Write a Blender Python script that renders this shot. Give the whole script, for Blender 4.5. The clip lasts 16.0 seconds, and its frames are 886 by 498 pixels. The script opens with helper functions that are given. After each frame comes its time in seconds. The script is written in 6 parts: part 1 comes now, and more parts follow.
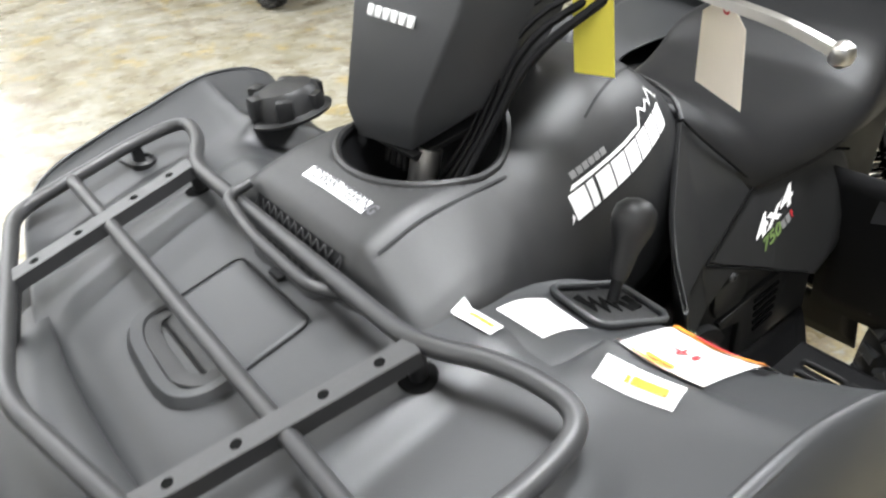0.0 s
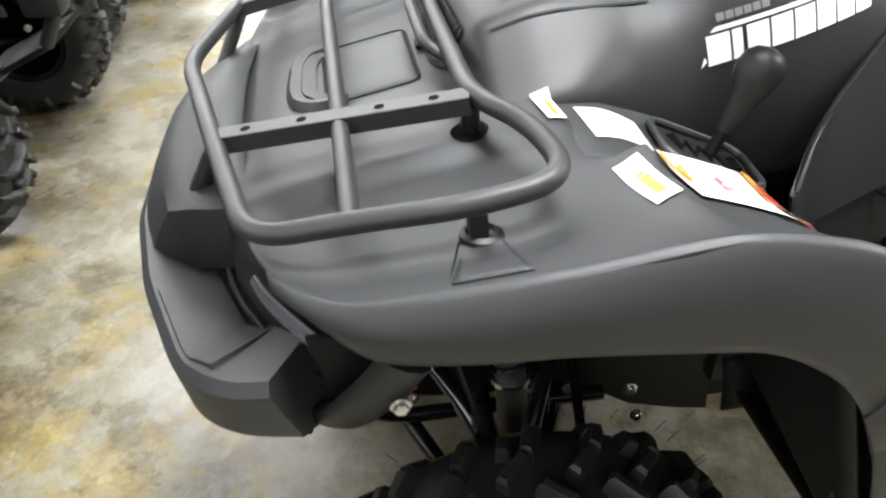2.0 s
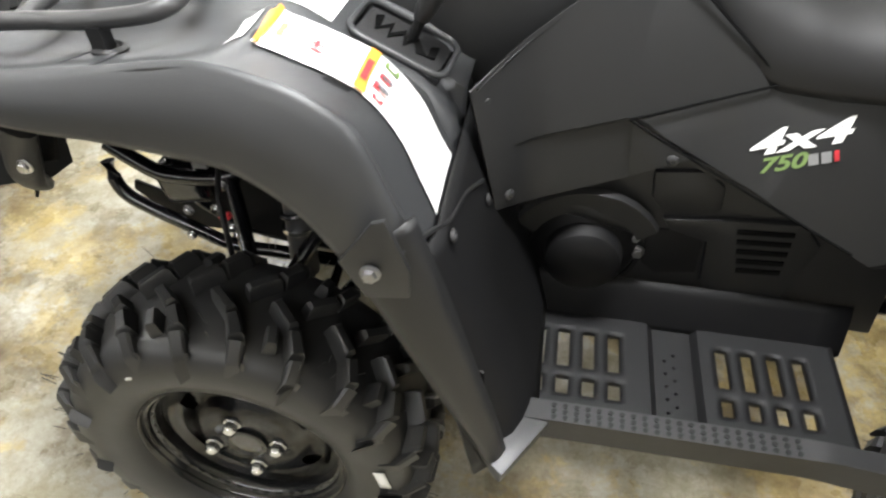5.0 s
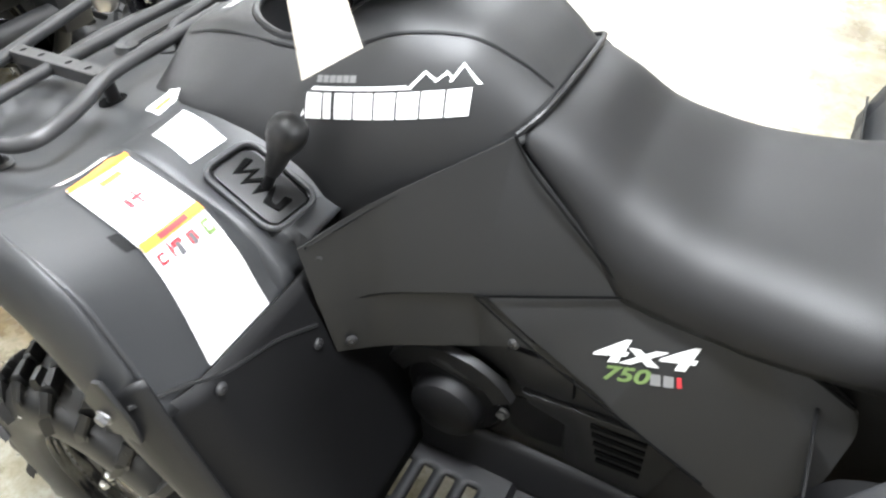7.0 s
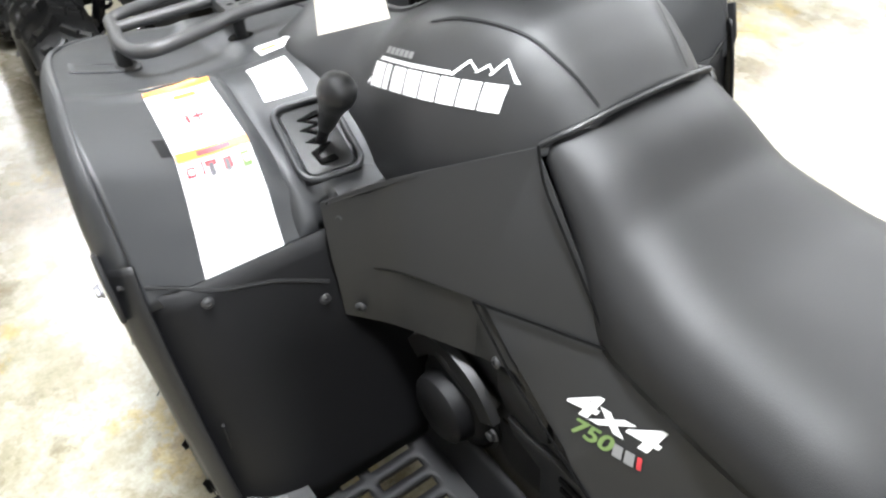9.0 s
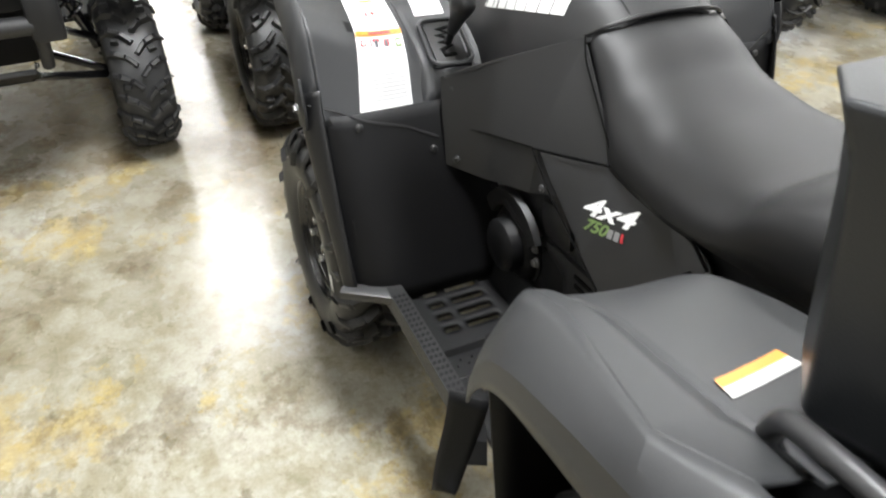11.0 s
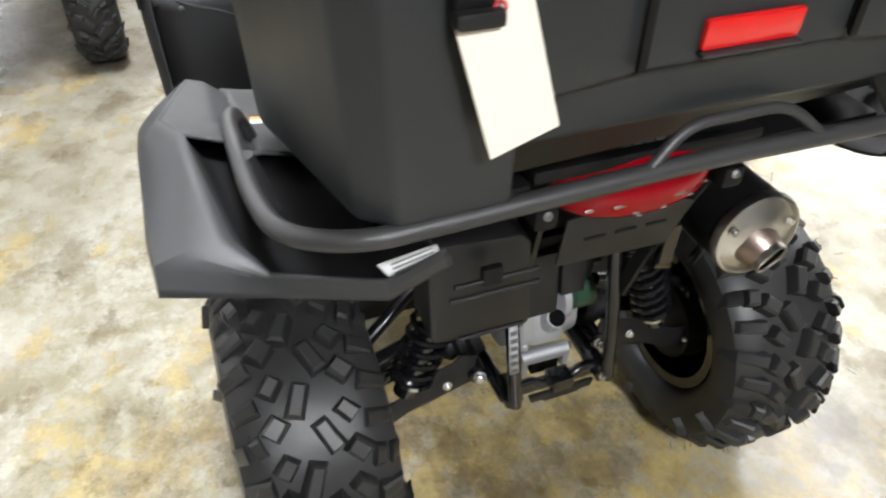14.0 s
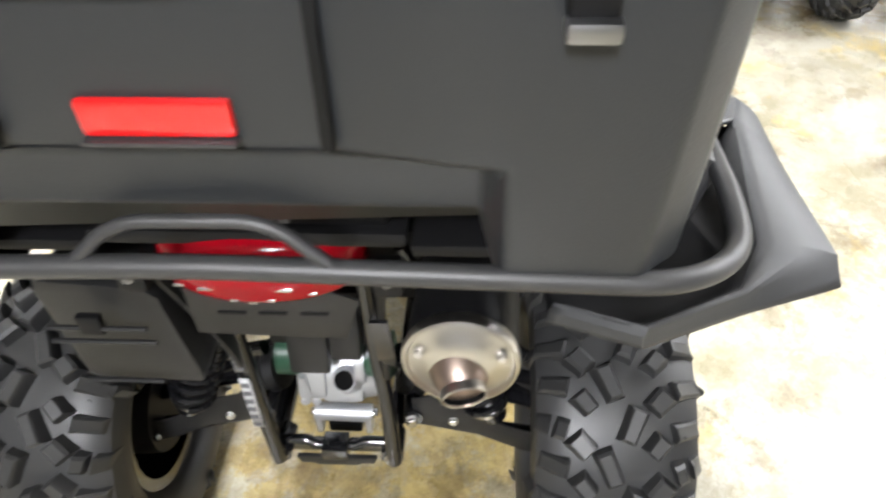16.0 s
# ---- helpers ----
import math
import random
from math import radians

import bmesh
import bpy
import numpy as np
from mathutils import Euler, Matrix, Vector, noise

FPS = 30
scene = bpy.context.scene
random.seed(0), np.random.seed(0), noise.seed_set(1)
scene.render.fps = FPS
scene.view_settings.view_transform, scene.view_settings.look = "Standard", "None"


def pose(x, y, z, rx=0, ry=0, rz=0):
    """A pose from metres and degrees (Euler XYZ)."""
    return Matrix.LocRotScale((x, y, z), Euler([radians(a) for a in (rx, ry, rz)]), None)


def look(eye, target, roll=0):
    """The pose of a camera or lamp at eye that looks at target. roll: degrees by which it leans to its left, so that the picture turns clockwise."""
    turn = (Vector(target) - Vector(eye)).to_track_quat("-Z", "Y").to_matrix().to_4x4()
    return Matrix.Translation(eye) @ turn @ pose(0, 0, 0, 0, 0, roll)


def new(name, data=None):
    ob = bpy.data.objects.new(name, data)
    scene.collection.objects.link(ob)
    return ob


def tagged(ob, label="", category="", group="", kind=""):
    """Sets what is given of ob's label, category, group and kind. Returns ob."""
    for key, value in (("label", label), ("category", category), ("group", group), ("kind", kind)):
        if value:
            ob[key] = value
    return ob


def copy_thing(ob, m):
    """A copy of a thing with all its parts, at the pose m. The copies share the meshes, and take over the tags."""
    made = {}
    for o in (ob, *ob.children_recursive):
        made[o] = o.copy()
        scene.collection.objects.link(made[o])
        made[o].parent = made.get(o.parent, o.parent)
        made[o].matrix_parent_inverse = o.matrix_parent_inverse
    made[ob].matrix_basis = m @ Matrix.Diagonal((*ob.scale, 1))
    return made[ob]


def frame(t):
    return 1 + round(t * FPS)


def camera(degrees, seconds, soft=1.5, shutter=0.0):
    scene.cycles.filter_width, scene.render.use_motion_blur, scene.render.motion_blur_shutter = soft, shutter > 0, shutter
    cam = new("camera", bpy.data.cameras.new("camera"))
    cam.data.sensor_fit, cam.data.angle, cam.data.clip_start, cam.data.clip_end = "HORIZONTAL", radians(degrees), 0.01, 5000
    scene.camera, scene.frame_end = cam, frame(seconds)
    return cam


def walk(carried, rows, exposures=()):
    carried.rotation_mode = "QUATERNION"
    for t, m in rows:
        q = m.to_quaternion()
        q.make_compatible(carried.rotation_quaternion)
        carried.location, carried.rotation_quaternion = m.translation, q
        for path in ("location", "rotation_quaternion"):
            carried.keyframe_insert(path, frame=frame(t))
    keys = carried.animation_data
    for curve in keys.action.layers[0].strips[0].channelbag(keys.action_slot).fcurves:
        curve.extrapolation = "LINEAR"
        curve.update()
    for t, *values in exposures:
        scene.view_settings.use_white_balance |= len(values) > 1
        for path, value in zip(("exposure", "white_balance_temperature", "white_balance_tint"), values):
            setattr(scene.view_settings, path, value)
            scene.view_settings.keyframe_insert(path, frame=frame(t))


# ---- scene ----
cam = camera(64.3, 16.0, soft=2.2, shutter=0.3)
PATH = [
    (0, (0.997, 0.693, 1.434), (-0.015, -0.63, 0.328), -3.3),
    (0.5, (1.012, 0.832, 1.413), (0.231, -0.633, 0.298), -3.2),
    (1, (0.963, 0.871, 1.365), (0.356, -0.665, 0.238), -2.9),
    (1.5, (0.895, 0.891, 1.312), (0.471, -0.673, 0.139), -0.6),
    (2, (0.853, 0.938, 1.307), (0.591, -0.629, 0.092), -0.0),
    (2.5, (0.794, 1.078, 1.323), (0.76, -0.522, 0.124), 0.6),
    (3, (0.727, 1.21, 1.311), (0.854, -0.398, 0.128), 1.6),
    (3.5, (0.664, 1.282, 1.281), (0.859, -0.291, 0.061), 2.9),
    (4, (0.561, 1.262, 1.263), (0.827, -0.247, -0.021), 0.1),
    (4.5, (0.408, 1.171, 1.277), (0.578, -0.284, -0.083), 1.6),
    (7, (-0.128, 0.84, 1.493), (0.543, -0.453, 0.123), 0.4),
    (7.5, (-0.191, 0.723, 1.484), (0.516, -0.533, 0.098), 1.1),
    (8, (-0.268, 0.656, 1.468), (0.583, -0.505, 0.08), 3.3),
    (8.5, (-0.303, 0.634, 1.461), (0.731, -0.367, 0.073), 1.3),
    (11, (-0.883, 0.896, 1.451), (0.562, 0.225, 0.243), 1.0),
    (11.5, (-1.061, 0.948, 1.437), (0.319, 0.219, 0.186), 2.2),
    (12, (-1.18, 0.954, 1.443), (0.18, 0.216, 0.176), 0.5),
    (12.5, (-1.351, 0.916, 1.448), (0.055, 0.229, 0.202), -0.2),
    (13, (-1.539, 0.84, 1.461), (-0.104, 0.262, 0.194), 0.0),
    (13.5, (-1.584, 0.705, 1.465), (-0.125, 0.15, 0.215), -1.0),
    (14, (-1.539, 0.522, 1.455), (-0.094, -0.03, 0.188), 0.6),
    (14.5, (-1.538, 0.344, 1.451), (-0.074, -0.152, 0.182), -1.0),
    (15, (-1.59, 0.138, 1.474), (-0.057, -0.082, 0.207), -0.2),
    (15.5, (-1.585, -0.042, 1.475), (-0.047, -0.017, 0.196), -2.7),
    (16, (-1.468, -0.239, 1.456), (0.036, -0.149, 0.141), -1.3),
]
EXPOSURES = [(0, 0.62, 6400, 10), (1, 0.45, 6400, 10), (2.5, 0.54, 6500, 10), (3.5, 0.72, 6600, 10), (4.5, 1.08, 6600, 10), (5.8, 0.85, 6400, 10), (7, 1.10, 6250, 10), (8.5, 1.16, 6250, 10), (10, 0.62, 6450, 10), (11, 0.48, 6500, 10), (12, 0.30, 6480, 10), (13, 0.24, 6450, 10), (14.5, 0.70, 6350, 12), (15.5, 1.08, 6350, 12), (16, 1.16, 6400, 12)]
walk(cam, [(t, look(eye, target, roll)) for t, eye, target, roll in PATH], EXPOSURES)
import itertools
from mathutils.bvhtree import BVHTree

# ---- light ----
world = bpy.data.worlds.new("world")
scene.world = world
world.use_nodes = True
world.node_tree.nodes["Background"].inputs[0].default_value = (0.9, 0.95, 1.0, 1)
world.node_tree.nodes["Background"].inputs[1].default_value = 0.05
CEIL = 4.0
STRIP_Y = (8.6, 4.45, -3.85, -8.0, -12.15, -16.3)
STRIP_POWER = 760.0
SPANS = {-3.85: (-0.5, 2.7)}  # the row over the parked machines is lit at its near end only


# ---- materials ----
def nodes_of(m):
    m.use_nodes = True
    return m.node_tree.nodes, m.node_tree.links, m.node_tree.nodes["Principled BSDF"]


def surface(name, colour, rough, metal=0.0, grain=900.0, bump=0.15, vary=0.25, wear=6.0, spec=0.5, coat=0.0, colour2=None, depth=0.0006):
    """A painted, moulded or cast surface: patchy tone at two sizes, uneven gloss and a fine grain."""
    m = bpy.data.materials.new(name)
    n, l, b = nodes_of(m)
    co = n.new("ShaderNodeTexCoord")
    big, small = n.new("ShaderNodeTexNoise"), n.new("ShaderNodeTexNoise")
    big.inputs["Scale"].default_value, big.inputs["Detail"].default_value = wear, 5
    small.inputs["Scale"].default_value, small.inputs["Detail"].default_value = grain, 2
    for t in (big, small):
        l.new(co.outputs["Object"], t.inputs["Vector"])
    mix = n.new("ShaderNodeMix")
    mix.data_type = "RGBA"
    c2 = colour2 or tuple(c * (1 - vary) for c in colour)
    mix.inputs[6].default_value, mix.inputs[7].default_value = (*colour, 1), (*c2, 1)
    l.new(big.outputs["Fac"], mix.inputs["Factor"])
    l.new(mix.outputs[2], b.inputs["Base Color"])
    r = n.new("ShaderNodeMapRange")
    r.inputs[3].default_value, r.inputs[4].default_value = max(0.02, rough - 0.08), rough + 0.08
    l.new(big.outputs["Fac"], r.inputs[0])
    l.new(r.outputs[0], b.inputs["Roughness"])
    b.inputs["Metallic"].default_value = metal
    b.inputs["Specular IOR Level"].default_value = spec
    b.inputs["Coat Weight"].default_value = coat
    if bump:
        bp = n.new("ShaderNodeBump")
        bp.inputs["Strength"].default_value, bp.inputs["Distance"].default_value = bump, depth
        l.new(small.outputs["Fac"], bp.inputs["Height"])
        l.new(bp.outputs[0], b.inputs["Normal"])
    return m


OCHRE_SPOTS = ((1.50, -0.15, 0.60, 0.075), (-0.55, -0.25, 0.55, 0.12), (-0.25, 0.75, 0.35, 0.08), (0.55, 1.55, 0.4, 0.07), (1.75, -0.95, 0.35, 0.07), (1.60, 1.25, 0.45, 0.07), (0.22, 0.52, 0.3, 0.07), (-0.15, 1.20, 0.3, 0.06), (-0.70, 0.05, 0.75, 0.14), (-1.2, -0.6, 0.6, 0.12), (1.6, 2.4, 0.7, 0.08), (1.7, -2.3, 0.7, 0.09))
# brown stain, deepened to paint in the shade under parked machines and bike
BROWN_SHADE_SPOTS = ((2.45, -0.10, 0.65, 0.20), (2.45, 1.40, 0.65, 0.20), (2.45, -1.53, 0.65, 0.16), (2.45, 2.9, 0.6, 0.14), (2.08, -0.15, 0.55, 0.22), (1.82, 0.22, 0.48, 0.22), (1.60, 0.45, 0.35, 0.13), (2.2, -0.7, 0.5, 0.14), (-0.35, 0.62, 0.30, 0.10), (-0.45, 0.20, 0.45, 0.05), (2.05, 1.22, 0.48, 0.16), (2.05, 0.50, 0.35, 0.13), (2.6, -1.5, 0.8, 0.12), (-0.72, -0.05, 0.60, 0.06), (0.25, 0.50, 0.25, 0.08))


def concrete():
    """Polished, acid-stained concrete: cream with ochre clouds, brown stains with painted shade, fine speckle and a
    sealed gloss.
    """
    m = bpy.data.materials.new("stained_concrete")
    n, l, b = nodes_of(m)
    co = n.new("ShaderNodeTexCoord")

    def noise_tex(scale, detail, rough=0.55, warp=0.0):
        t = n.new("ShaderNodeTexNoise")
        t.inputs["Scale"].default_value, t.inputs["Detail"].default_value = scale, detail
        t.inputs["Roughness"].default_value, t.inputs["Distortion"].default_value = rough, warp
        l.new(co.outputs["Object"], t.inputs["Vector"])
        return t

    def ramp(src, stops):
        r = n.new("ShaderNodeValToRGB")
        e = r.color_ramp.elements
        while len(e) < len(stops):
            e.new(0.5)
        for k, (p, c) in zip(e, stops):
            k.position, k.color = p, (*c, 1)
        l.new(src, r.inputs[0])
        return r

    def mixed(a, c, f, kind="MIX"):
        x = n.new("ShaderNodeMix")
        x.data_type, x.blend_type = "RGBA", kind
        l.new(a, x.inputs[6])
        l.new(c, x.inputs[7])
        if isinstance(f, float):
            x.inputs["Factor"].default_value = f
        else:
            l.new(f, x.inputs["Factor"])
        return x.outputs[2]

    # acid stain gathers in spots round the machines; brown ones also paint shade under them
    wob = noise_tex(3.1, 4, 0.6)
    moved = n.new("ShaderNodeMix")
    moved.data_type = "VECTOR"
    moved.inputs["Factor"].default_value = 0.16
    l.new(co.outputs["Object"], moved.inputs[4])
    l.new(wob.outputs["Color"], moved.inputs[5])
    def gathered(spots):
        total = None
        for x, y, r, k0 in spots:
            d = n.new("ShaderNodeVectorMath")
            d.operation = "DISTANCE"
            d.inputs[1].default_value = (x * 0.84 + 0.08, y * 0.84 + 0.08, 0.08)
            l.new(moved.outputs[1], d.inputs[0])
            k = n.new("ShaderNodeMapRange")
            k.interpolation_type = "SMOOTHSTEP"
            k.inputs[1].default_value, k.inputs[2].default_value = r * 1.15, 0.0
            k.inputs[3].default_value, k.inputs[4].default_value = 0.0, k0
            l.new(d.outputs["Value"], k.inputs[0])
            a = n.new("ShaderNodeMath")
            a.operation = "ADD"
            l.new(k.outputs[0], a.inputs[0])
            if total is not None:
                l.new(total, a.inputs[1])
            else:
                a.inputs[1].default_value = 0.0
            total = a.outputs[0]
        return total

    ochre_near, brown_shade_near = gathered(OCHRE_SPOTS), gathered(BROWN_SHADE_SPOTS)

    def lifted(src, total):
        a = n.new("ShaderNodeMath")
        a.operation = "ADD"
        l.new(src, a.inputs[0])
        l.new(total, a.inputs[1])
        return a.outputs[0]

    base = ramp(noise_tex(1.15, 8, 0.66).outputs["Fac"], [(0.32, (0.29, 0.27, 0.205)), (0.48, (0.375, 0.355, 0.295)), (0.66, (0.45, 0.44, 0.395))])
    mott = ramp(noise_tex(5.0, 9, 0.72, 0.2).outputs["Fac"], [(0.41, (0.66, 0.62, 0.50)), (0.54, (1, 1, 1))])
    c = mixed(base.outputs[0], mott.outputs[0], 0.75, "MULTIPLY")
    fine = ramp(noise_tex(17.0, 8, 0.70, 0.1).outputs["Fac"], [(0.40, (0.72, 0.69, 0.58)), (0.54, (1, 1, 1))])
    c = mixed(c, fine.outputs[0], 0.55, "MULTIPLY")
    ochre = ramp(lifted(noise_tex(2.6, 12, 0.70).outputs["Fac"], ochre_near), [(0.555, (0, 0, 0)), (0.575, (0.5, 0.5, 0.5)), (0.68, (0.85, 0.85, 0.85))])
    oc = ramp(noise_tex(13, 8, 0.70).outputs["Fac"], [(0.32, (0.25, 0.180, 0.060)), (0.66, (0.52, 0.400, 0.150))])
    # the stain is broken up by pale scuffs
    worn = ramp(noise_tex(7.5, 12, 0.74).outputs["Fac"], [(0.455, (0.12, 0.12, 0.12)), (0.52, (1, 1, 1))])
    c = mixed(c, oc.outputs[0], mixed(ochre.outputs[0], worn.outputs[0], 0.85, "MULTIPLY"))
    stain_shade = ramp(lifted(noise_tex(3.1, 12, 0.68).outputs["Fac"], brown_shade_near), [(0.53, (0, 0, 0)), (0.57, (0.50, 0.50, 0.50)), (0.72, (0.90, 0.90, 0.90))])
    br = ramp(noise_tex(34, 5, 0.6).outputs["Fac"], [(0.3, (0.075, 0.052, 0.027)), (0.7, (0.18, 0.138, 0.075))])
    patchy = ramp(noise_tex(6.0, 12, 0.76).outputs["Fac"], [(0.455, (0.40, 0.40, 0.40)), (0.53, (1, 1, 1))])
    c = mixed(c, br.outputs[0], mixed(stain_shade.outputs[0], patchy.outputs[0], 0.85, "MULTIPLY"))
    crumb = ramp(noise_tex(24, 9, 0.74, 0.2).outputs["Fac"], [(0.32, (0.50, 0.45, 0.36)), (0.42, (1, 1, 1))])
    c = mixed(c, crumb.outputs[0], 0.45, "MULTIPLY")
    speck = ramp(noise_tex(90, 6, 0.7).outputs["Fac"], [(0.3, (0.80, 0.78, 0.74)), (0.6, (1, 1, 1))])
    c = mixed(c, speck.outputs[0], 0.8, "MULTIPLY")
    l.new(c, b.inputs["Base Color"])
    g = n.new("ShaderNodeMapRange")
    g.inputs[3].default_value, g.inputs[4].default_value = 0.19, 0.36
    l.new(noise_tex(4.5, 6).outputs["Fac"], g.inputs[0])
    l.new(g.outputs[0], b.inputs["Roughness"])
    bp = n.new("ShaderNodeBump")
    bp.inputs["Strength"].default_value, bp.inputs["Distance"].default_value = 0.12, 0.004
    l.new(noise_tex(14, 8).outputs["Fac"], bp.inputs["Height"])
    l.new(bp.outputs[0], b.inputs["Normal"])
    return m


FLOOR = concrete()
PLASTIC = surface("charcoal_plastic", (0.029, 0.030, 0.0318), 0.47, bump=0.45, vary=0.18, depth=0.0006)
BLACK = surface("black_plastic", (0.010, 0.010, 0.0105), 0.45, bump=0.35, vary=0.2, spec=0.4)
PANEL = surface("satin_black_panel", (0.0175, 0.0177, 0.0183), 0.47, bump=0.4, vary=0.2, spec=0.45)
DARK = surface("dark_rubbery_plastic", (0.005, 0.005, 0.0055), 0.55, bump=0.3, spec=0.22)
COAT = surface("powder_coat", (0.034, 0.034, 0.035), 0.42, grain=1400, bump=0.3, vary=0.2)
VINYL = surface("seat_vinyl", (0.0100, 0.0100, 0.0106), 0.50, grain=700, bump=0.35, spec=0.35)
GLOSS = surface("gloss_black_paint", (0.006, 0.006, 0.007), 0.2, bump=0.0, coat=0.5)
RUBBER = surface("tyre_rubber", (0.025, 0.025, 0.0252), 0.45, grain=300, bump=0.3, wear=14)
BOXPL = surface("box_plastic", (0.018, 0.020, 0.0225), 0.42, grain=420, bump=0.5, vary=0.15)
STEEL = surface("polished_steel", (0.62, 0.60, 0.57), 0.30, 1.0, grain=200, bump=0.05)
DULL = surface("dull_zinc", (0.30, 0.30, 0.31), 0.38, 1.0, bump=0.05)
CHROME = surface("zinc_bolt", (0.72, 0.72, 0.72), 0.25, 1.0, bump=0.05)
ALU = surface("cast_aluminium", (0.50, 0.51, 0.53), 0.48, 0.7, grain=500, bump=0.4)
PAPER = surface("white_label", (0.80, 0.80, 0.79), 0.4, bump=0.02, vary=0.05)
CARD = surface("manila_card", (0.82, 0.75, 0.65), 0.7, bump=0.1, vary=0.06)
YELLOW = surface("yellow_card", (0.85, 0.75, 0.10), 0.6, bump=0.1, vary=0.06)
ORANGE = surface("orange_band", (0.80, 0.30, 0.04), 0.4, bump=0.0)
INK = surface("grey_ink", (0.10, 0.10, 0.11), 0.5, bump=0.0)
REDINK = surface("red_ink", (0.55, 0.04, 0.05), 0.4, bump=0.0)
GREENINK = surface("green_ink", (0.16, 0.24, 0.08), 0.4, bump=0.0)
GREYINK = surface("badge_grey", (0.22, 0.22, 0.22), 0.4, bump=0.0)
LINEINK = surface("faint_print", (0.46, 0.46, 0.47), 0.4, bump=0.0)
REFLECT = surface("red_reflector", (0.75, 0.012, 0.012), 0.18, grain=600, bump=0.2, coat=0.6)
LENS = surface("red_lens", (0.27, 0.001, 0.007), 0.08, grain=60, bump=0.02, spec=0.22, depth=0.002)
# near-black colour that paints in the shade of holes, slots and gaps
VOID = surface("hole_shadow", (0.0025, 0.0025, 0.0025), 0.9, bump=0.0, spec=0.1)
CLEAR = surface("headlamp_lens", (0.22, 0.22, 0.26), 0.10, 0.5, grain=150, bump=0.8, coat=1.0)
WALL = surface("painted_wall", (0.34, 0.34, 0.345), 0.6, grain=60, bump=0.1, vary=0.08, wear=0.6)
CEILING = surface("ceiling_panel", (0.80, 0.80, 0.80), 0.7, grain=40, bump=0.1, vary=0.08, wear=0.5)
CLIPGREY = surface("grey_nylon", (0.20, 0.20, 0.20), 0.5, bump=0.1)
PIPE = surface("burnt_steel", (0.36, 0.28, 0.24), 0.42, 1.0, grain=200, bump=0.05)
GREENM = surface("dark_green_paint", (0.02, 0.06, 0.035), 0.3, bump=0.1)
TUBE = bpy.data.materials.new("lamp_tube")
tn, tl, tb = nodes_of(TUBE)
tb.inputs["Emission Color"].default_value = (1, 0.97, 0.9, 1)
tb.inputs["Emission Strength"].default_value = 6.0


# ---- mesh tools ----
def part(name, bm, material, parent=None, label="", sharp=40, solid=0.0, m=None, face=None, weighted=False):
    """Links a bmesh as one mesh object under a thing or a part; shells are turned to face outwards."""
    if solid:
        bm.normal_update()
        c = sum((f.calc_center_median() for f in bm.faces), Vector()) / len(bm.faces)
        ref = Vector((c.x * 0.9, 0, 0.6))
        if sum((f.normal.dot(Vector(face)) if face else f.normal.dot(f.calc_center_median() - ref)) * f.calc_area() for f in bm.faces) < 0:
            bmesh.ops.reverse_faces(bm, faces=bm.faces[:])
    me = bpy.data.meshes.new(name)
    bm.normal_update()
    bm.to_mesh(me)
    bm.free()
    ob = placed(name, me, material, parent, label, sharp, solid, m)
    if weighted:
        ob.modifiers.new("flat_faces", "WEIGHTED_NORMAL").keep_sharp = True
    return ob


def placed(name, me, material=None, parent=None, label="", sharp=40, solid=0.0, m=None):
    if material:
        me.materials.clear()
        me.materials.append(material)
    me.shade_smooth()
    me.set_sharp_from_angle(angle=radians(sharp))
    ob = new(name, me)
    if parent:
        ob.parent = parent
    if m is not None:
        ob.matrix_basis = m
    if solid:
        s = ob.modifiers.new("thickness", "SOLIDIFY")
        s.thickness, s.offset = solid, -1
    if label:
        ob["label"] = label
    return ob


def curve(*knots):
    """A smooth line through (x, value) knots."""
    k = sorted(knots)
    xs, ys = [a for a, _ in k], [b for _, b in k]
    n = len(xs)
    d = [(ys[i + 1] - ys[i]) / (xs[i + 1] - xs[i]) for i in range(n - 1)]
    s = [d[0]] + [0 if d[i - 1] * d[i] <= 0 else 2 * d[i - 1] * d[i] / (d[i - 1] + d[i]) for i in range(1, n - 1)] + [d[-1]]

    def at(x):
        if x <= xs[0]:
            return ys[0]
        if x >= xs[-1]:
            return ys[-1]
        i = max(j for j in range(n - 1) if xs[j] <= x)
        h = xs[i + 1] - xs[i]
        t = (x - xs[i]) / h
        return (2 * t**3 - 3 * t * t + 1) * ys[i] + (t**3 - 2 * t * t + t) * h * s[i] + (3 * t * t - 2 * t**3) * ys[i + 1] + (t**3 - t * t) * h * s[i + 1]
    return at


def track(*pts):
    """A smooth line through points, by an even parameter from 0 to 1."""
    n = len(pts) - 1
    axes = [curve(*((i / n, p[a]) for i, p in enumerate(pts))) for a in range(3)]
    return lambda s: Vector([f(s) for f in axes])


def creased(*pts):
    """As track, but with its turns kept crisp past its first bend."""
    n, soft = len(pts) - 1, track(*pts)

    def at(s):
        i = min(n - 1, int(s * n))
        t = s * n - i
        k = min(1.0, max(0.0, (s - 0.36) / 0.1)) * 0.95
        return (Vector(pts[i]) * (1 - t) + Vector(pts[i + 1]) * t) * k + soft(s) * (1 - k)
    return at


def sheet(fn, nu, nv, close_u=False, close_v=False, bm=None):
    """A surface of nu by nv quads from fn(u, v)."""
    bm = bm or bmesh.new()
    cu, cv = nu + (not close_u), nv + (not close_v)
    g = [[bm.verts.new(fn(i / nu, j / nv)) for j in range(cv)] for i in range(cu)]
    for i in range(nu):
        for j in range(nv):
            bm.faces.new((g[i][j], g[(i + 1) % cu][j], g[(i + 1) % cu][(j + 1) % cv], g[i][(j + 1) % cv]))
    return bm


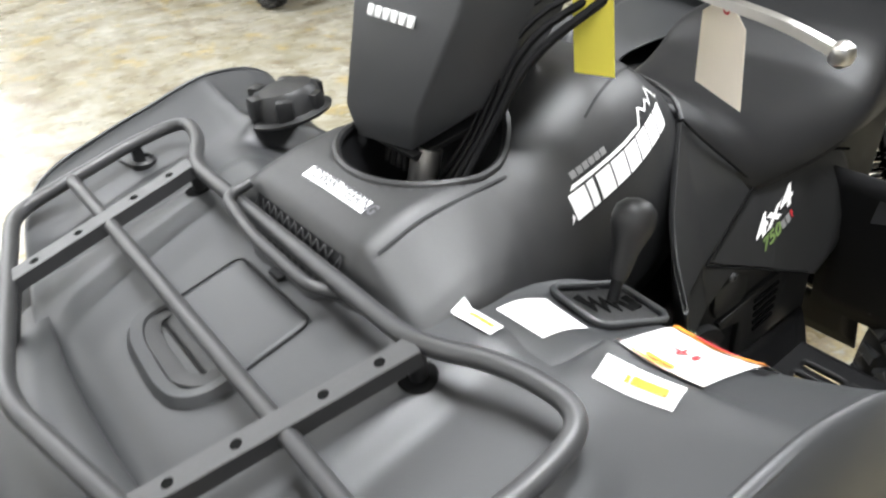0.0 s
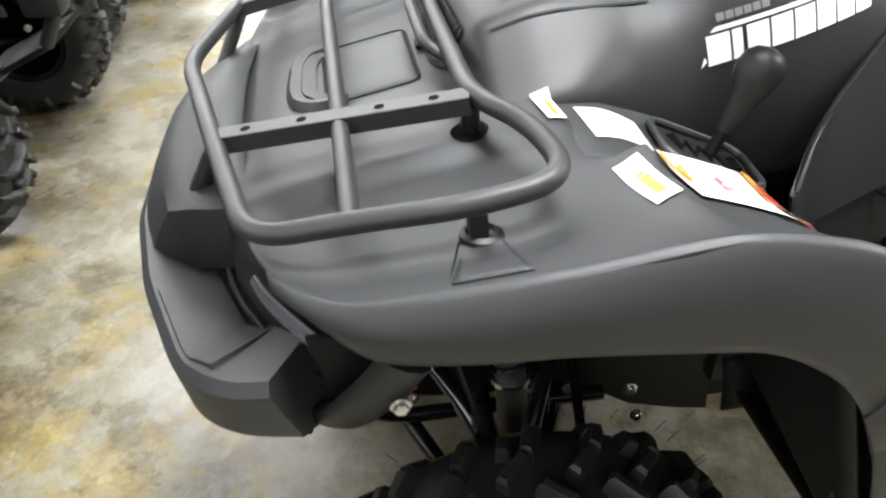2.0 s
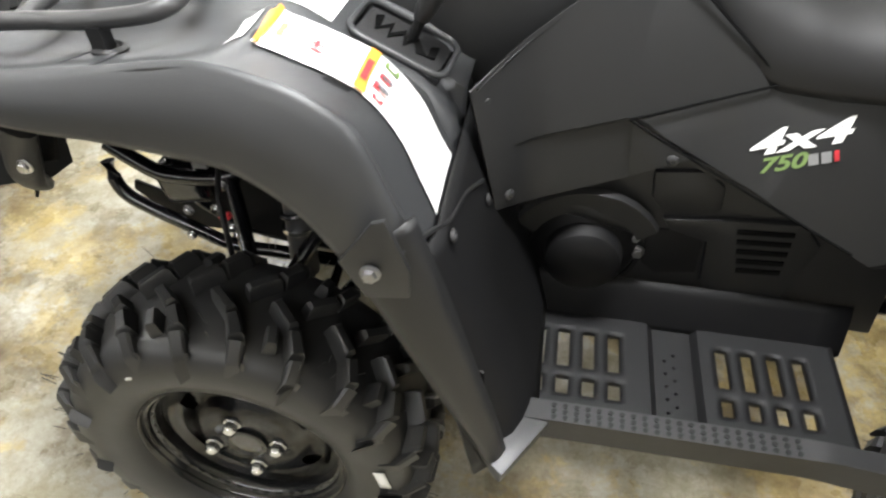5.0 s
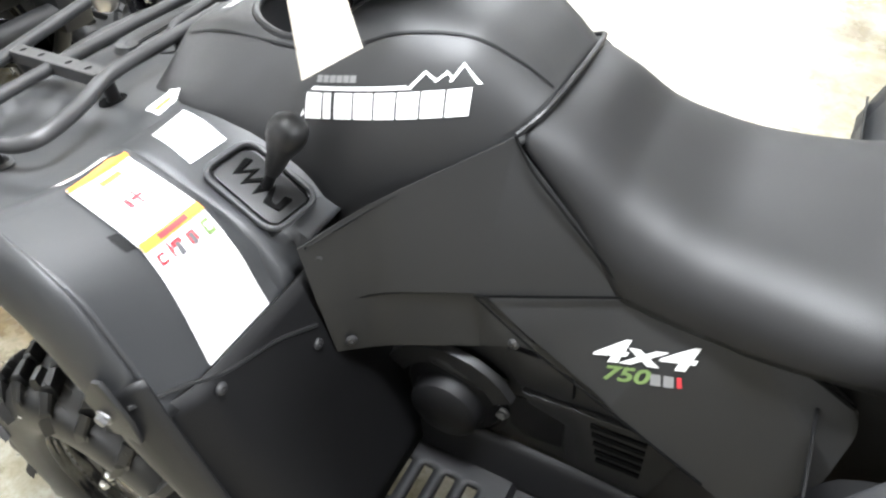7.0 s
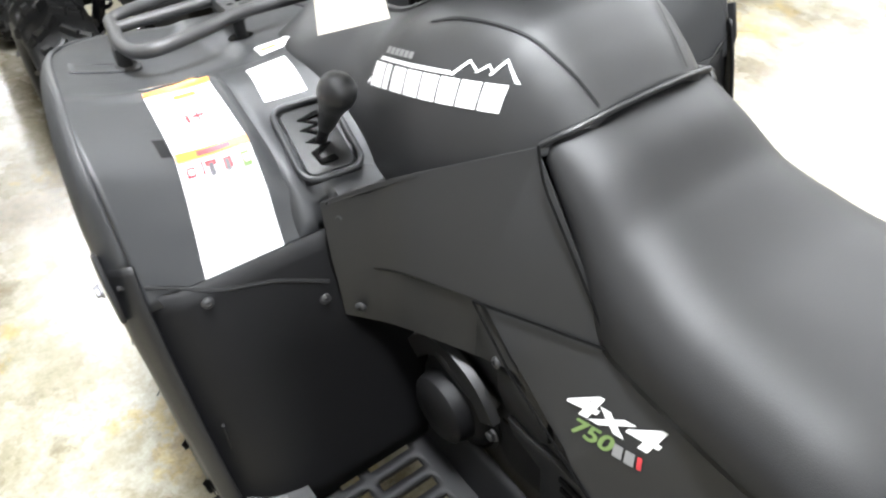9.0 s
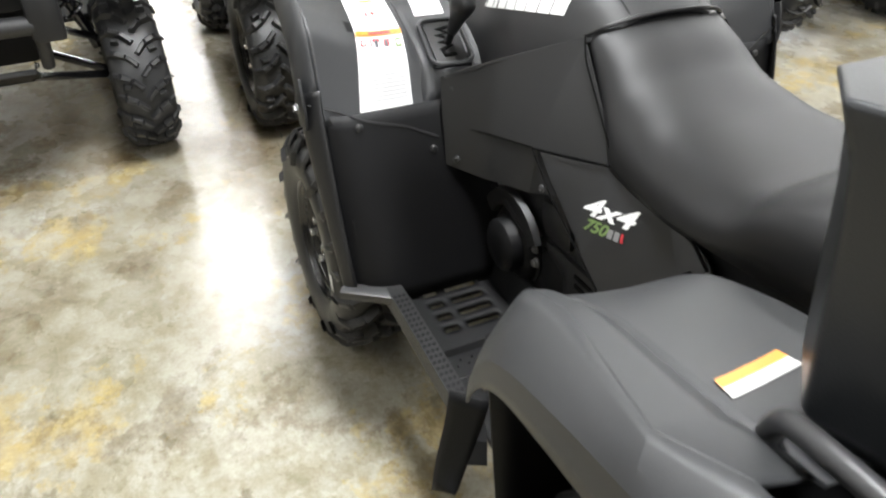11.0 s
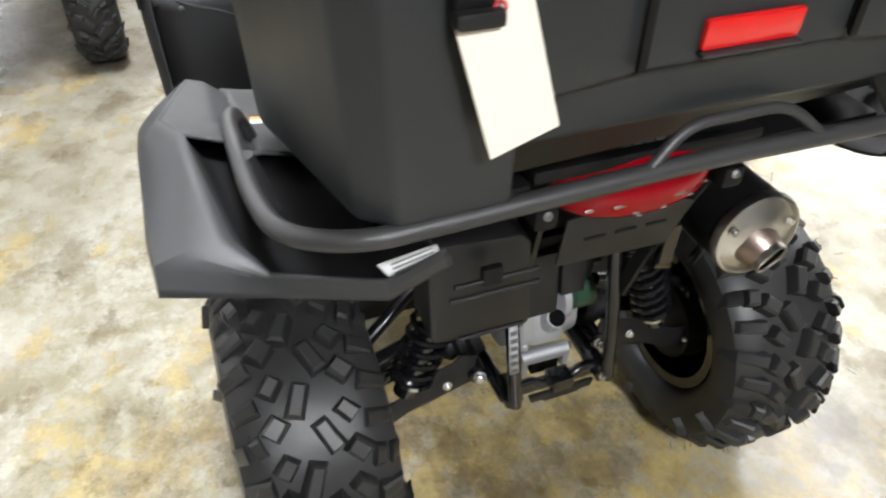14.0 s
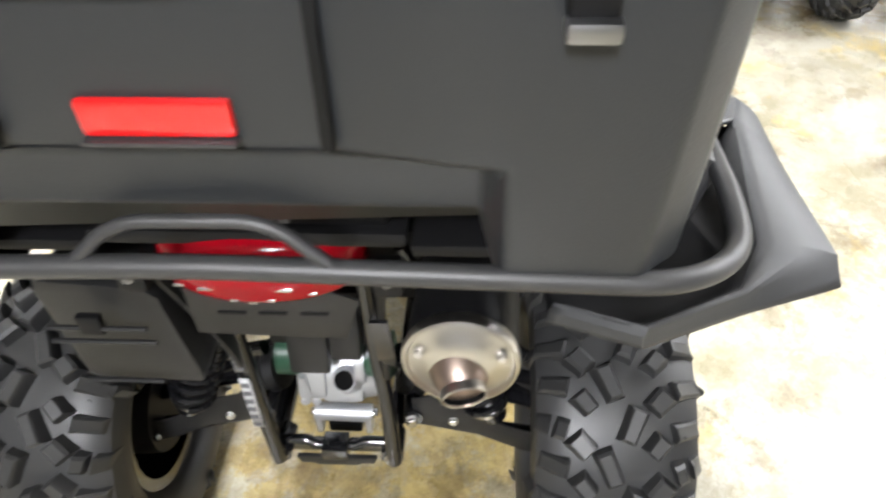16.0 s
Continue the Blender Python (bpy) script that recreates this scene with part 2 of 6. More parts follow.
def rounded(pts, fillet, closed=False, steps=6):
    """A polyline with its corners rounded."""
    pts = [Vector(p) for p in pts]
    n, out = len(pts), []
    for i, p in enumerate(pts):
        if not closed and i in (0, n - 1):
            out.append(p)
            continue
        a, b = pts[i - 1] - p, pts[(i + 1) % n] - p
        f = min(fillet, a.length * 0.48, b.length * 0.48)
        a, b = p + a.normalized() * f, p + b.normalized() * f
        for k in range(steps + 1):
            t = k / steps
            out.append(a * (1 - t) ** 2 + p * 2 * t * (1 - t) + b * t * t)
    return out


def sweep(pts, r, fillet=0.0, n=12, closed=False, bm=None, section=None, up=(0, 0, 1), steps=6):
    """A round or shaped bar along a line."""
    bm = bm or bmesh.new()
    line = rounded(pts, fillet, closed, steps) if fillet else [Vector(p) for p in pts]
    sec = section or [(r * math.cos(2 * math.pi * k / n), r * math.sin(2 * math.pi * k / n)) for k in range(n)]
    rings, m = [], len(line)
    for i, p in enumerate(line):
        t = (line[(i + 1) % m] - line[i - 1]) if closed or 0 < i < m - 1 else (line[1] - line[0] if i == 0 else line[-1] - line[-2])
        t.normalize()
        u = Vector(up) if abs(t.dot(Vector(up))) < 0.97 else Vector((1, 0, 0))
        side = t.cross(u).normalized()
        top = side.cross(t)
        rings.append([bm.verts.new(p + side * a + top * b) for a, b in sec])
    k = len(sec)
    for i in range(m if closed else m - 1):
        a, b = rings[i], rings[(i + 1) % m]
        for j in range(k):
            bm.faces.new((a[j], a[(j + 1) % k], b[(j + 1) % k], b[j]))
    if not closed:
        bm.faces.new(list(reversed(rings[0])))
        bm.faces.new(rings[-1])
    return bm


def block(size, at, bevel=0.004, turn=(0, 0, 0), bm=None, segs=2, taper=1.0):
    """A bevelled box; taper narrows its top."""
    own = bmesh.new()
    bmesh.ops.create_cube(own, size=1)
    for v in own.verts:
        k = taper if v.co.z > 0 else 1
        v.co = Vector((v.co.x * size[0] * k, v.co.y * size[1] * k, v.co.z * size[2]))
    if bevel:
        bmesh.ops.bevel(own, geom=own.edges[:], offset=min(bevel, min(size) * 0.45), segments=segs, affect="EDGES", profile=0.6)
    own.transform(pose(*at, *turn))
    return merge(own, bm)


def merge(own, bm):
    if bm is None:
        return own
    me = bpy.data.meshes.new("tmp")
    own.to_mesh(me)
    own.free()
    bm.from_mesh(me)
    bpy.data.meshes.remove(me)
    return bm


def lathe(profile, n=32, m=Matrix(), bm=None, caps=True):
    """A turned shape: (radius, height) pairs about z, moved by m."""
    own = bmesh.new()
    rings = []
    for r, h in profile:
        rings.append([own.verts.new((r * math.cos(2 * math.pi * k / n), r * math.sin(2 * math.pi * k / n), h)) for k in range(n)])
    for a, b in zip(rings, rings[1:]):
        for k in range(n):
            own.faces.new((a[k], a[(k + 1) % n], b[(k + 1) % n], b[k]))
    if caps:
        own.faces.new(list(reversed(rings[0])))
        own.faces.new(rings[-1])
    own.transform(m)
    return merge(own, bm)


def prism(outline, depth, m=Matrix(), bevel=0.003, bm=None, segs=2):
    """A flat plate from an outline in x, y, thick along z."""
    own = bmesh.new()
    f = own.faces.new([own.verts.new((x, y, 0)) for x, y in outline])
    own.normal_update()
    if f.normal.z < 0:
        f.normal_flip()
    e = bmesh.ops.extrude_face_region(own, geom=[f])
    bmesh.ops.translate(own, vec=(0, 0, depth), verts=[v for v in e["geom"] if isinstance(v, bmesh.types.BMVert)])
    bmesh.ops.recalc_face_normals(own, faces=own.faces[:])
    if bevel:
        bmesh.ops.bevel(own, geom=[x for x in own.edges if x.is_manifold and x.calc_face_angle(0) > 0.5], offset=bevel, segments=segs, affect="EDGES", profile=0.6)
    own.transform(m)
    return merge(own, bm)


def rounded_rect(a, b, r, n=5):
    """The outline of a rectangle 2a by 2b with rounded corners."""
    out = []
    for cx, cy, t0 in ((a - r, b - r, 0), (r - a, b - r, 90), (r - a, r - b, 180), (a - r, r - b, 270)):
        out += [(cx + r * math.cos(radians(t0 + 90 * k / n)), cy + r * math.sin(radians(t0 + 90 * k / n))) for k in range(n + 1)]
    return out


def axes(o, u, v):
    """A frame at o with x along u and y along v as near as may be."""
    u = Vector(u).normalized()
    w = u.cross(Vector(v)).normalized()
    v = w.cross(u)
    return Matrix((u, v, w)).transposed().to_4x4(), Matrix.Translation(o)


def frame_at(o, u, v):
    r, t = axes(o, u, v)
    return t @ r


def aim(a, b):
    """A frame at a whose z points to b."""
    return Matrix.Translation(a) @ (Vector(b) - Vector(a)).to_track_quat("Z", "Y").to_matrix().to_4x4()


def rod(a, b, r, n=12, bm=None, r2=None):
    L = (Vector(b) - Vector(a)).length
    return lathe([(r, 0), (r2 or r, L)], n, aim(a, b), bm)


def bolt(at, way, r=0.008, bm=None):
    """A flanged hex bolt head."""
    m = aim(at, Vector(at) + Vector(way))
    bm = lathe([(r * 1.35, 0), (r * 1.35, r * 0.3), (r * 1.1, r * 0.45)], 16, m, bm)
    return lathe([(r, 0), (r, r * 1.0), (r * 0.8, r * 1.15)], 6, m, bm)


def spring(a, b, r, wire, turns, bm=None):
    a, b = Vector(a), Vector(b)
    m = aim(a, b)
    L = (b - a).length
    pts = [m @ Vector((r * math.cos(2 * math.pi * k / 14), r * math.sin(2 * math.pi * k / 14), L * k / (14 * turns))) for k in range(int(14 * turns) + 1)]
    return sweep(pts, wire, n=6, bm=bm)


MIRROR = Matrix.Diagonal((1, -1, 1, 1))


def mirrored(bm):
    """The other side's twin of a bmesh."""
    c = bm.copy()
    c.transform(MIRROR)
    bmesh.ops.reverse_faces(c, faces=c.faces[:])
    return c


def both(name, bm, material, parent, label="", **k):
    a = part(name, mirrored(bm), material, parent, label, **k)
    b = part(name, bm, material, parent, label, **k)
    return b, a


def laid(bm, targets, way, lift=0.0015, reach=0.25):
    """Lays a flat bmesh on the targets, moving its points along way."""
    trees = []
    for t in targets:
        b = bmesh.new()
        b.from_mesh(t.data)
        b.transform(t.matrix_basis)
        trees.append(BVHTree.FromBMesh(b))
        b.free()
    w = Vector(way).normalized()
    lost = []
    for v in bm.verts:
        best = None
        for tr in trees:
            h = tr.ray_cast(v.co - w * reach, w, 2 * reach)
            if h[0] is not None and (best is None or h[3] < best[1]):
                n = h[1] if h[1].dot(w) < 0 else -h[1]
                best = (h[0] + n * lift, h[3])
        if best:
            v.co = best[0]
        else:
            lost.append(v)
    if lost and len(lost) < len(bm.verts):
        bmesh.ops.delete(bm, geom=lost, context="VERTS")
    return bm


def laid_as_is(bm, target, way, lift):
    """Moves a mesh of bars onto a surface along way, keeping their thickness."""
    t = bmesh.new()
    t.from_mesh(target.data)
    tree = BVHTree.FromBMesh(t)
    t.free()
    w = Vector(way).normalized()
    for v in bm.verts:
        h = tree.ray_cast(v.co - w * 0.2, w, 0.5)
        if h[0] is not None:
            v.co = h[0] - w * lift - w * (0.0016 if v.index % 2 else 0.0)
    return bm


def patch(o, u, v, bevel=0.0, n=8):
    """A flat four-sided sheet from corner o along u and v, cut fine enough to lie on curves."""
    o, u, v = Vector(o), Vector(u), Vector(v)
    return sheet(lambda a, b: o + u * a + v * b, n, n)


def quad_patch(p00, p10, p11, p01, n=8):
    p = [Vector(q) for q in (p00, p10, p11, p01)]
    return sheet(lambda a, b: (p[0] * (1 - a) + p[1] * a) * (1 - b) + (p[3] * (1 - a) + p[2] * a) * b, n, n)


def lettering(text, size, m, bold=0.0, shear=0.0, squeeze=1.0):
    """Letters as a flat mesh in the frame m, height about size."""
    cu = bpy.data.curves.new("letters", "FONT")
    cu.body, cu.size, cu.shear, cu.offset = text, size * 1.42, shear, bold
    ob = new("letters", cu)
    me = bpy.data.meshes.new_from_object(ob.evaluated_get(bpy.context.evaluated_depsgraph_get()))
    bpy.data.objects.remove(ob)
    bpy.data.curves.remove(cu)
    bm = bmesh.new()
    bm.from_mesh(me)
    bpy.data.meshes.remove(me)
    bm.transform(m @ Matrix.Diagonal((squeeze, 1, 1, 1)))
    return bm


def outline_grid(m, x0, y0, w, h, n=4):
    """A flat rectangle in the frame m, cut into a grid."""
    return sheet(lambda a, b: m @ Vector((x0 + w * a, y0 + h * b, 0)), n, 3)

# ---- the hall ----
def hall():
    f = new("floor", bpy.data.meshes.new("floor"))
    bm = block((34, 34, 0.2), (4, -5, -0.1), 0)
    bm.to_mesh(f.data)
    bm.free()
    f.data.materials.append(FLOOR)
    tagged(f, "polished stained concrete showroom floor, cream and ochre", "floor", kind="structure")
    for name, size, at in (("wall_north", (0.2, 34.4, CEIL), (21.1, -5, CEIL / 2)), ("wall_south", (0.2, 34.4, CEIL), (-13.1, -5, CEIL / 2)),
                           ("wall_east", (34, 0.2, CEIL), (4, -22.1, CEIL / 2)), ("wall_west", (34, 0.2, CEIL), (4, 12.1, CEIL / 2))):
        w = part(name, block(size, at, 0), WALL)
        tagged(w, "plain pale painted showroom wall", "wall", kind="structure")
    c = part("ceiling", block((34, 34, 0.2), (4, -5, CEIL + 0.1), 0), CEILING)
    tagged(c, "plain white showroom ceiling", "ceiling", kind="structure")
    for y in STRIP_Y:
        for x0 in (4.2, 13.8):
            if x0 > SPANS.get(y, (0, 18))[1]:
                continue
            lamp = new("strip_light", None)
            tagged(lamp, "long white fluorescent strip light under the ceiling", "lamp", "ceiling strip lights")
            w = 3.1 if y in SPANS else 9.4
            x0 = 1.1 if y in SPANS else x0
            part("housing", block((w, 0.22, 0.06), (x0, y, CEIL - 0.035), 0.01), WALL, lamp)
            part("tube", rod((x0 - 0.49 * w, y - 0.05, CEIL - 0.08), (x0 + 0.49 * w, y - 0.05, CEIL - 0.08), 0.013, 8, rod((x0 - 0.49 * w, y + 0.05, CEIL - 0.08), (x0 + 0.49 * w, y + 0.05, CEIL - 0.08), 0.013, 8)), TUBE, lamp)
        d = bpy.data.lights.new("strip", "AREA")
        x0, x1 = SPANS.get(y, (-0.5, 18.5))
        d.shape, d.size, d.size_y, d.energy, d.color = "RECTANGLE", x1 - x0, 0.28, STRIP_POWER * (x1 - x0) / 19 * (0.40 if y > 0 else 1.15), (0.96, 0.98, 1.0)
        lo = new("strip", d)
        lo.matrix_basis = pose((x0 + x1) / 2, y, CEIL - 0.12)


def troffers():
    """Square bright fixtures over the aisle and the far strip that continues them."""
    for x, y, lx, ly, power in ((6.2, 0.25, 1.2, 0.6, 110.0), (0.2, 0.3, 1.2, 0.6, 180.0), (-4.6, 0.3, 1.2, 0.6, 290.0), (14.8, 0.05, 11.0, 0.16, 200.0)):
        f = new("ceiling_light", None)
        tagged(f, "white recessed ceiling light fixture", "lamp", "ceiling lights")
        part("frame", block((lx + 0.06, ly + 0.06, 0.05), (x, y, CEIL - 0.028), 0.01), WALL, f)
        part("diffuser", block((lx, ly, 0.01), (x, y, CEIL - 0.060), 0.003), TUBE, f)
        d = bpy.data.lights.new("troffer", "AREA")
        d.shape, d.size, d.size_y, d.energy, d.color = "RECTANGLE", lx, ly, power, (0.96, 0.98, 1.0)
        new("troffer", d).matrix_basis = pose(x, y, CEIL - 0.07)


# ---- wheels ----
def tyre_mesh(w, R, seed, pattern):
    """A low-pressure off-road tyre: carcass, slanting lugs and shoulder blocks, round the y axis."""
    h = w / 2
    prof = [(0.171, -0.70 * h), (0.176, -0.80 * h), (0.188, -0.91 * h), (0.21, -0.985 * h), (0.235, -1.0 * h), (0.264, -0.955 * h), (0.281, -0.80 * h), (0.2885, -0.5 * h), (0.291, 0)]
    prof = prof + [(r, -y) for r, y in reversed(prof[:-1])]
    prof = [(r * R / 0.317, y) for r, y in prof]
    bm = lathe(prof, 56, pose(0, 0, 0, 90), caps=False)
    rim_in = lathe([(0.171 * R / 0.317, -0.70 * h), (0.152, -0.60 * h), (0.152, 0.60 * h), (0.171 * R / 0.317, 0.70 * h)], 40, pose(0, 0, 0, 90), caps=False)
    bm = merge(rim_in, bm)
    rnd = random.Random(seed)
    carc = curve(*sorted((y, r) for r, y in prof[5:-5]))

    def at(a, y, r):
        return Vector((r * math.cos(a), y, r * math.sin(a)))

    def lug(a0, y0, a1, y1, wid, base, top, drop0=0.0, drop1=0.0, wid1=None):
        """A chamfered block from (a0, y0) to (a1, y1) along the tread; drop lowers its ends."""
        n = Vector((-(y1 - y0), (a1 - a0) * R)).normalized() / 2
        rows = []
        for rr, k, e in ((base, 1.16, 1.05), (top - 0.0050, 0.90, 0.97), (top, 0.58, 0.80)):
            ca, cy = (a0 + a1) / 2, (y0 + y1) / 2
            row = []
            for (a, y, d, w), s in (((a0, y0, drop0, wid), 1), ((a0, y0, drop0, wid), -1), ((a1, y1, drop1, wid1 or wid), -1), ((a1, y1, drop1, wid1 or wid), 1)):
                aa, yy = ca + (a - ca) * e + s * n.x * w * k / R, cy + (y - cy) * e + s * n.y * w * k
                row.append(bm.verts.new(at(aa, yy, rr - d)))
            rows.append(row)
        bm.faces.new(rows[2])
        for p, q in zip(rows, rows[1:]):
            for i in range(4):
                bm.faces.new((p[i], p[(i + 1) % 4], q[(i + 1) % 4], q[i]))

    n = 22 if pattern == "front" else 15
    step = 2 * math.pi / n
    for i in range(n):
        for s in (1, -1):
            a = i * step + (step / 2 if s < 0 else 0)
            j = rnd.uniform(-0.010, 0.010)
            b, t = R * (0.905 if pattern == "front" else 0.90), R * 0.998
            if pattern == "front":
                # a long bent bar from the middle to the shoulder, with a stepped end on every other one
                long = i % 2 == 0
                lug(a - step * 0.10, s * h * 0.03, a + step * 0.32, s * h * 0.36, 0.018, b, t)
                lug(a + step * 0.34, s * h * 0.385, a + step * 0.55, s * h * 0.72, 0.020, b, t - 0.002, 0, 0.006, 0.025)
                lug(a + step * 0.57, s * h * 0.75, a + step * (0.64 if long else 0.60), s * h * 0.97, 0.025, b - 0.014, t - 0.012, 0, 0.026)
                if long:
                    lug(a + step * 0.66, s * h * 0.99, a + step * 0.69, s * h * 1.015, 0.025, b - 0.030, t - 0.045, 0, 0.022)
                else:
                    lug(a + step * 1.02, s * h * 0.44, a + step * 1.10, s * h * 0.70, 0.018, b, t - 0.003, 0, 0.006)
            else:
                # separate blocks with wide gaps: slanting middle ones, paired blocks or one long bar at the shoulder
                long = i % 2 == 0
                lug(a, s * h * 0.05, a + step * 0.40, s * h * 0.22, 0.027, b, t, 0, 0.0, 0.031)
                lug(a + step * 0.36 + j, s * h * 0.36, a + step * 0.56 + j, s * h * 0.55, 0.033, b, t - 0.001, 0, 0.003, 0.036)
                lug(a + step * 0.86, s * h * 0.33, a + step * 1.06, s * h * 0.50, 0.027, b, t - 0.001, 0, 0.003, 0.031)
                if long:
                    lug(a + step * 0.62, s * h * 0.62, a + step * 0.72, s * h * 0.98, 0.034, b - 0.020, t - 0.007, 0, 0.034, 0.031)
                    lug(a + step * 0.73, s * h * 0.99, a + step * 0.76, s * h * 1.02, 0.028, b - 0.040, t - 0.048, 0, 0.020)
                else:
                    lug(a + step * 0.62, s * h * 0.62, a + step * 0.66, s * h * 0.76, 0.036, b - 0.010, t - 0.004, 0, 0.010)
                    lug(a + step * 0.68, s * h * 0.82, a + step * 0.71, s * h * 0.97, 0.034, b - 0.022, t - 0.016, 0, 0.026)
                lug(a + step * 1.14 + j, s * h * 0.60, a + step * 1.20 + j, s * h * 0.93, 0.031, b - 0.018, t - 0.006, 0, 0.028)
            # moulded bar on the sidewall
            aa = a + step * 0.7
            rr = 0.262 * R / 0.317
            bm.faces.new([bm.verts.new(at(aa + da, s * (h * 0.955 + dy), rr + dr)) for da, dr, dy in ((-0.03, 0.016, -0.003), (0.03, 0.016, -0.003), (0.03, -0.022, 0.004), (-0.03, -0.022, 0.004))])
    # moulding hairs
    for i in range(70):
        a, y = rnd.uniform(0, 2 * math.pi), rnd.choice((-1, 1)) * rnd.uniform(0.5, 0.97) * h
        r0 = R * 0.95
        p, q = at(a, y, r0), at(a + rnd.uniform(-0.02, 0.02), y * 1.02, R + rnd.uniform(0.0, 0.008))
        sweep([p, q], 0.0007, n=3, bm=bm)
    bmesh.ops.recalc_face_normals(bm, faces=bm.faces[:])
    me = bpy.data.meshes.new("tyre")
    bm.to_mesh(me)
    bm.free()
    return me


def rim_mesh(w, out):
    """A black pressed-steel wheel disc, its outer face out metres from the middle plane along +y."""
    h = w / 2 * 0.74
    bm = lathe([(0.146, -h), (0.168, -h - 0.002), (0.170, -h + 0.006), (0.152, -h + 0.014), (0.146, -h + 0.05), (0.144, 0), (0.146, h - 0.05), (0.150, h - 0.03), (0.152, h - 0.014), (0.163, h - 0.008), (0.170, h - 0.003), (0.171, h + 0.004), (0.168, h + 0.006), (0.1645, h + 0.003), (0.163, h - 0.004), (0.159, h - 0.003), (0.1565, h - 0.006), (0.155, h - 0.014), (0.1515, h - 0.016), (0.149, h - 0.020), (0.147, h - 0.035)], 56, pose(0, 0, 0, -90), caps=False)
    face = curve((0.02, out), (0.055, out), (0.085, out - 0.004), (0.10, out - 0.016), (0.122, out - 0.020), (0.136, out - 0.010), (0.1465, out - 0.012))
    nt, rr = 96, [0.026, 0.032, 0.038, 0.044, 0.050, 0.057, 0.064, 0.071, 0.078, 0.088, 0.098, 0.106, 0.114, 0.122, 0.128, 0.136, 0.1465]

    def pt(k, r):
        a = 2 * math.pi * k / nt
        pad = sum(math.exp(-(((r * math.cos(a) - 0.057 * math.cos(c)) ** 2 + (r * math.sin(a) - 0.057 * math.sin(c)) ** 2) / 0.021 ** 2) ** 2) for c in (radians(45 + 90 * q) for q in range(4)))
        return Vector((r * math.cos(a), face(r) + 0.005 * pad, r * math.sin(a)))

    g = [[bm.verts.new(pt(k, r)) for r in rr] for k in range(nt)]
    for k in range(nt):
        for i in range(len(rr) - 1):
            mid = (k + 0.5) % 16 - 8
            rad = (rr[i] + rr[i + 1]) / 2
            if (mid / 3.4) ** 2 + ((rad - 0.112) / 0.0125) ** 2 < 1:
                continue
            bm.faces.new((g[k][i], g[k][i + 1], g[(k + 1) % nt][i + 1], g[(k + 1) % nt][i]))
    bmesh.ops.solidify(bm, geom=[f for f in bm.faces if f.verts[0].co.xz.length < 0.147 and abs(f.verts[0].co.y - out) < 0.03], thickness=0.004)
    bm.normal_update()
    me = bpy.data.meshes.new("wheel")
    bm.to_mesh(me)
    bm.free()
    return me


def wheel_kit():
    """The meshes of the two wheel sizes and their fittings."""
    k = {"front": (tyre_mesh(0.205, 0.309, 3, "front"), rim_mesh(0.205, 0.055)), "rear": (tyre_mesh(0.262, 0.318, 5, "rear"), rim_mesh(0.262, 0.05))}
    b = lathe([(0.036, -0.002), (0.034, 0.006), (0.030, 0.008), (0.025, 0.005), (0.022, 0.0055)], 24, pose(0, 0, 0, -90))
    k["cap"] = bpy.data.meshes.new("hub_cap")
    b.to_mesh(k["cap"])
    b.free()
    # black disc that paints the shade seen through the wheel's slots
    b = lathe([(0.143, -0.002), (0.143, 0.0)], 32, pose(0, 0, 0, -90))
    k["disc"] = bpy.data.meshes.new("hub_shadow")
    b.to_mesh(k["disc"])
    b.free()
    b = lathe([(0.015, 0), (0.0145, 0.004), (0.0115, 0.005), (0.0115, 0.015), (0.008, 0.019)], 6, pose(0, 0, 0, -90))
    k["nut"] = bpy.data.meshes.new("wheel_nut")
    b.to_mesh(k["nut"])
    b.free()
    return k


def wheel(kit, size, parent, at, side, spin=0.0, out=0.055):
    """A wheel with its tyre and nuts; side 1 faces +y, -1 faces -y."""
    m = pose(*at, 0, 0, 0 if side > 0 else 180) @ pose(0, 0, 0, 0, spin, 0)
    tyre, rim = kit[size]
    w = placed("wheel", rim, GLOSS, parent, "gloss black pressed steel wheel", m=m)
    placed("tyre", tyre, RUBBER, w, "knobbly black off-road tyre", 35)
    placed("hub_cap", kit["cap"], GLOSS, w, m=pose(0, out, 0))
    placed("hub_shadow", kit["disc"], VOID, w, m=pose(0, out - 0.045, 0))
    for i in range(4):
        a = math.radians(45 + 90 * i)
        placed("wheel_nut", kit["nut"], CHROME, w, m=pose(0.057 * math.cos(a), out + 0.004, 0.057 * math.sin(a)))
    return w

# ---- the quad bike ----
# lines of the bodywork, in metres from the point on the floor midway between the axles (x ahead, y to its left)
EDGE_TOP = track((0.927, 0.447, 0.912), (0.897, 0.496, 0.926), (0.85, 0.535, 0.940), (0.76, 0.555, 0.962), (0.68, 0.565, 0.980), (0.56, 0.578, 1.004), (0.49, 0.588, 0.997), (0.430, 0.595, 0.970), (0.374, 0.597, 0.855))
EDGE_LOW = track((0.924, 0.450, 0.899), (0.893, 0.500, 0.910), (0.838, 0.548, 0.898), (0.76, 0.570, 0.905), (0.68, 0.582, 0.912), (0.56, 0.600, 0.915), (0.485, 0.610, 0.885), (0.44, 0.615, 0.835), (0.405, 0.615, 0.77))


def outer_edge(x):
    """How far out the front deck reaches at x."""
    return curve((0.36, 0.585), (0.56, 0.575), (0.76, 0.553), (0.85, 0.533), (0.897, 0.494), (0.932, 0.437), (0.960, 0.36), (0.985, 0.25), (0.995, 0.0))(x)


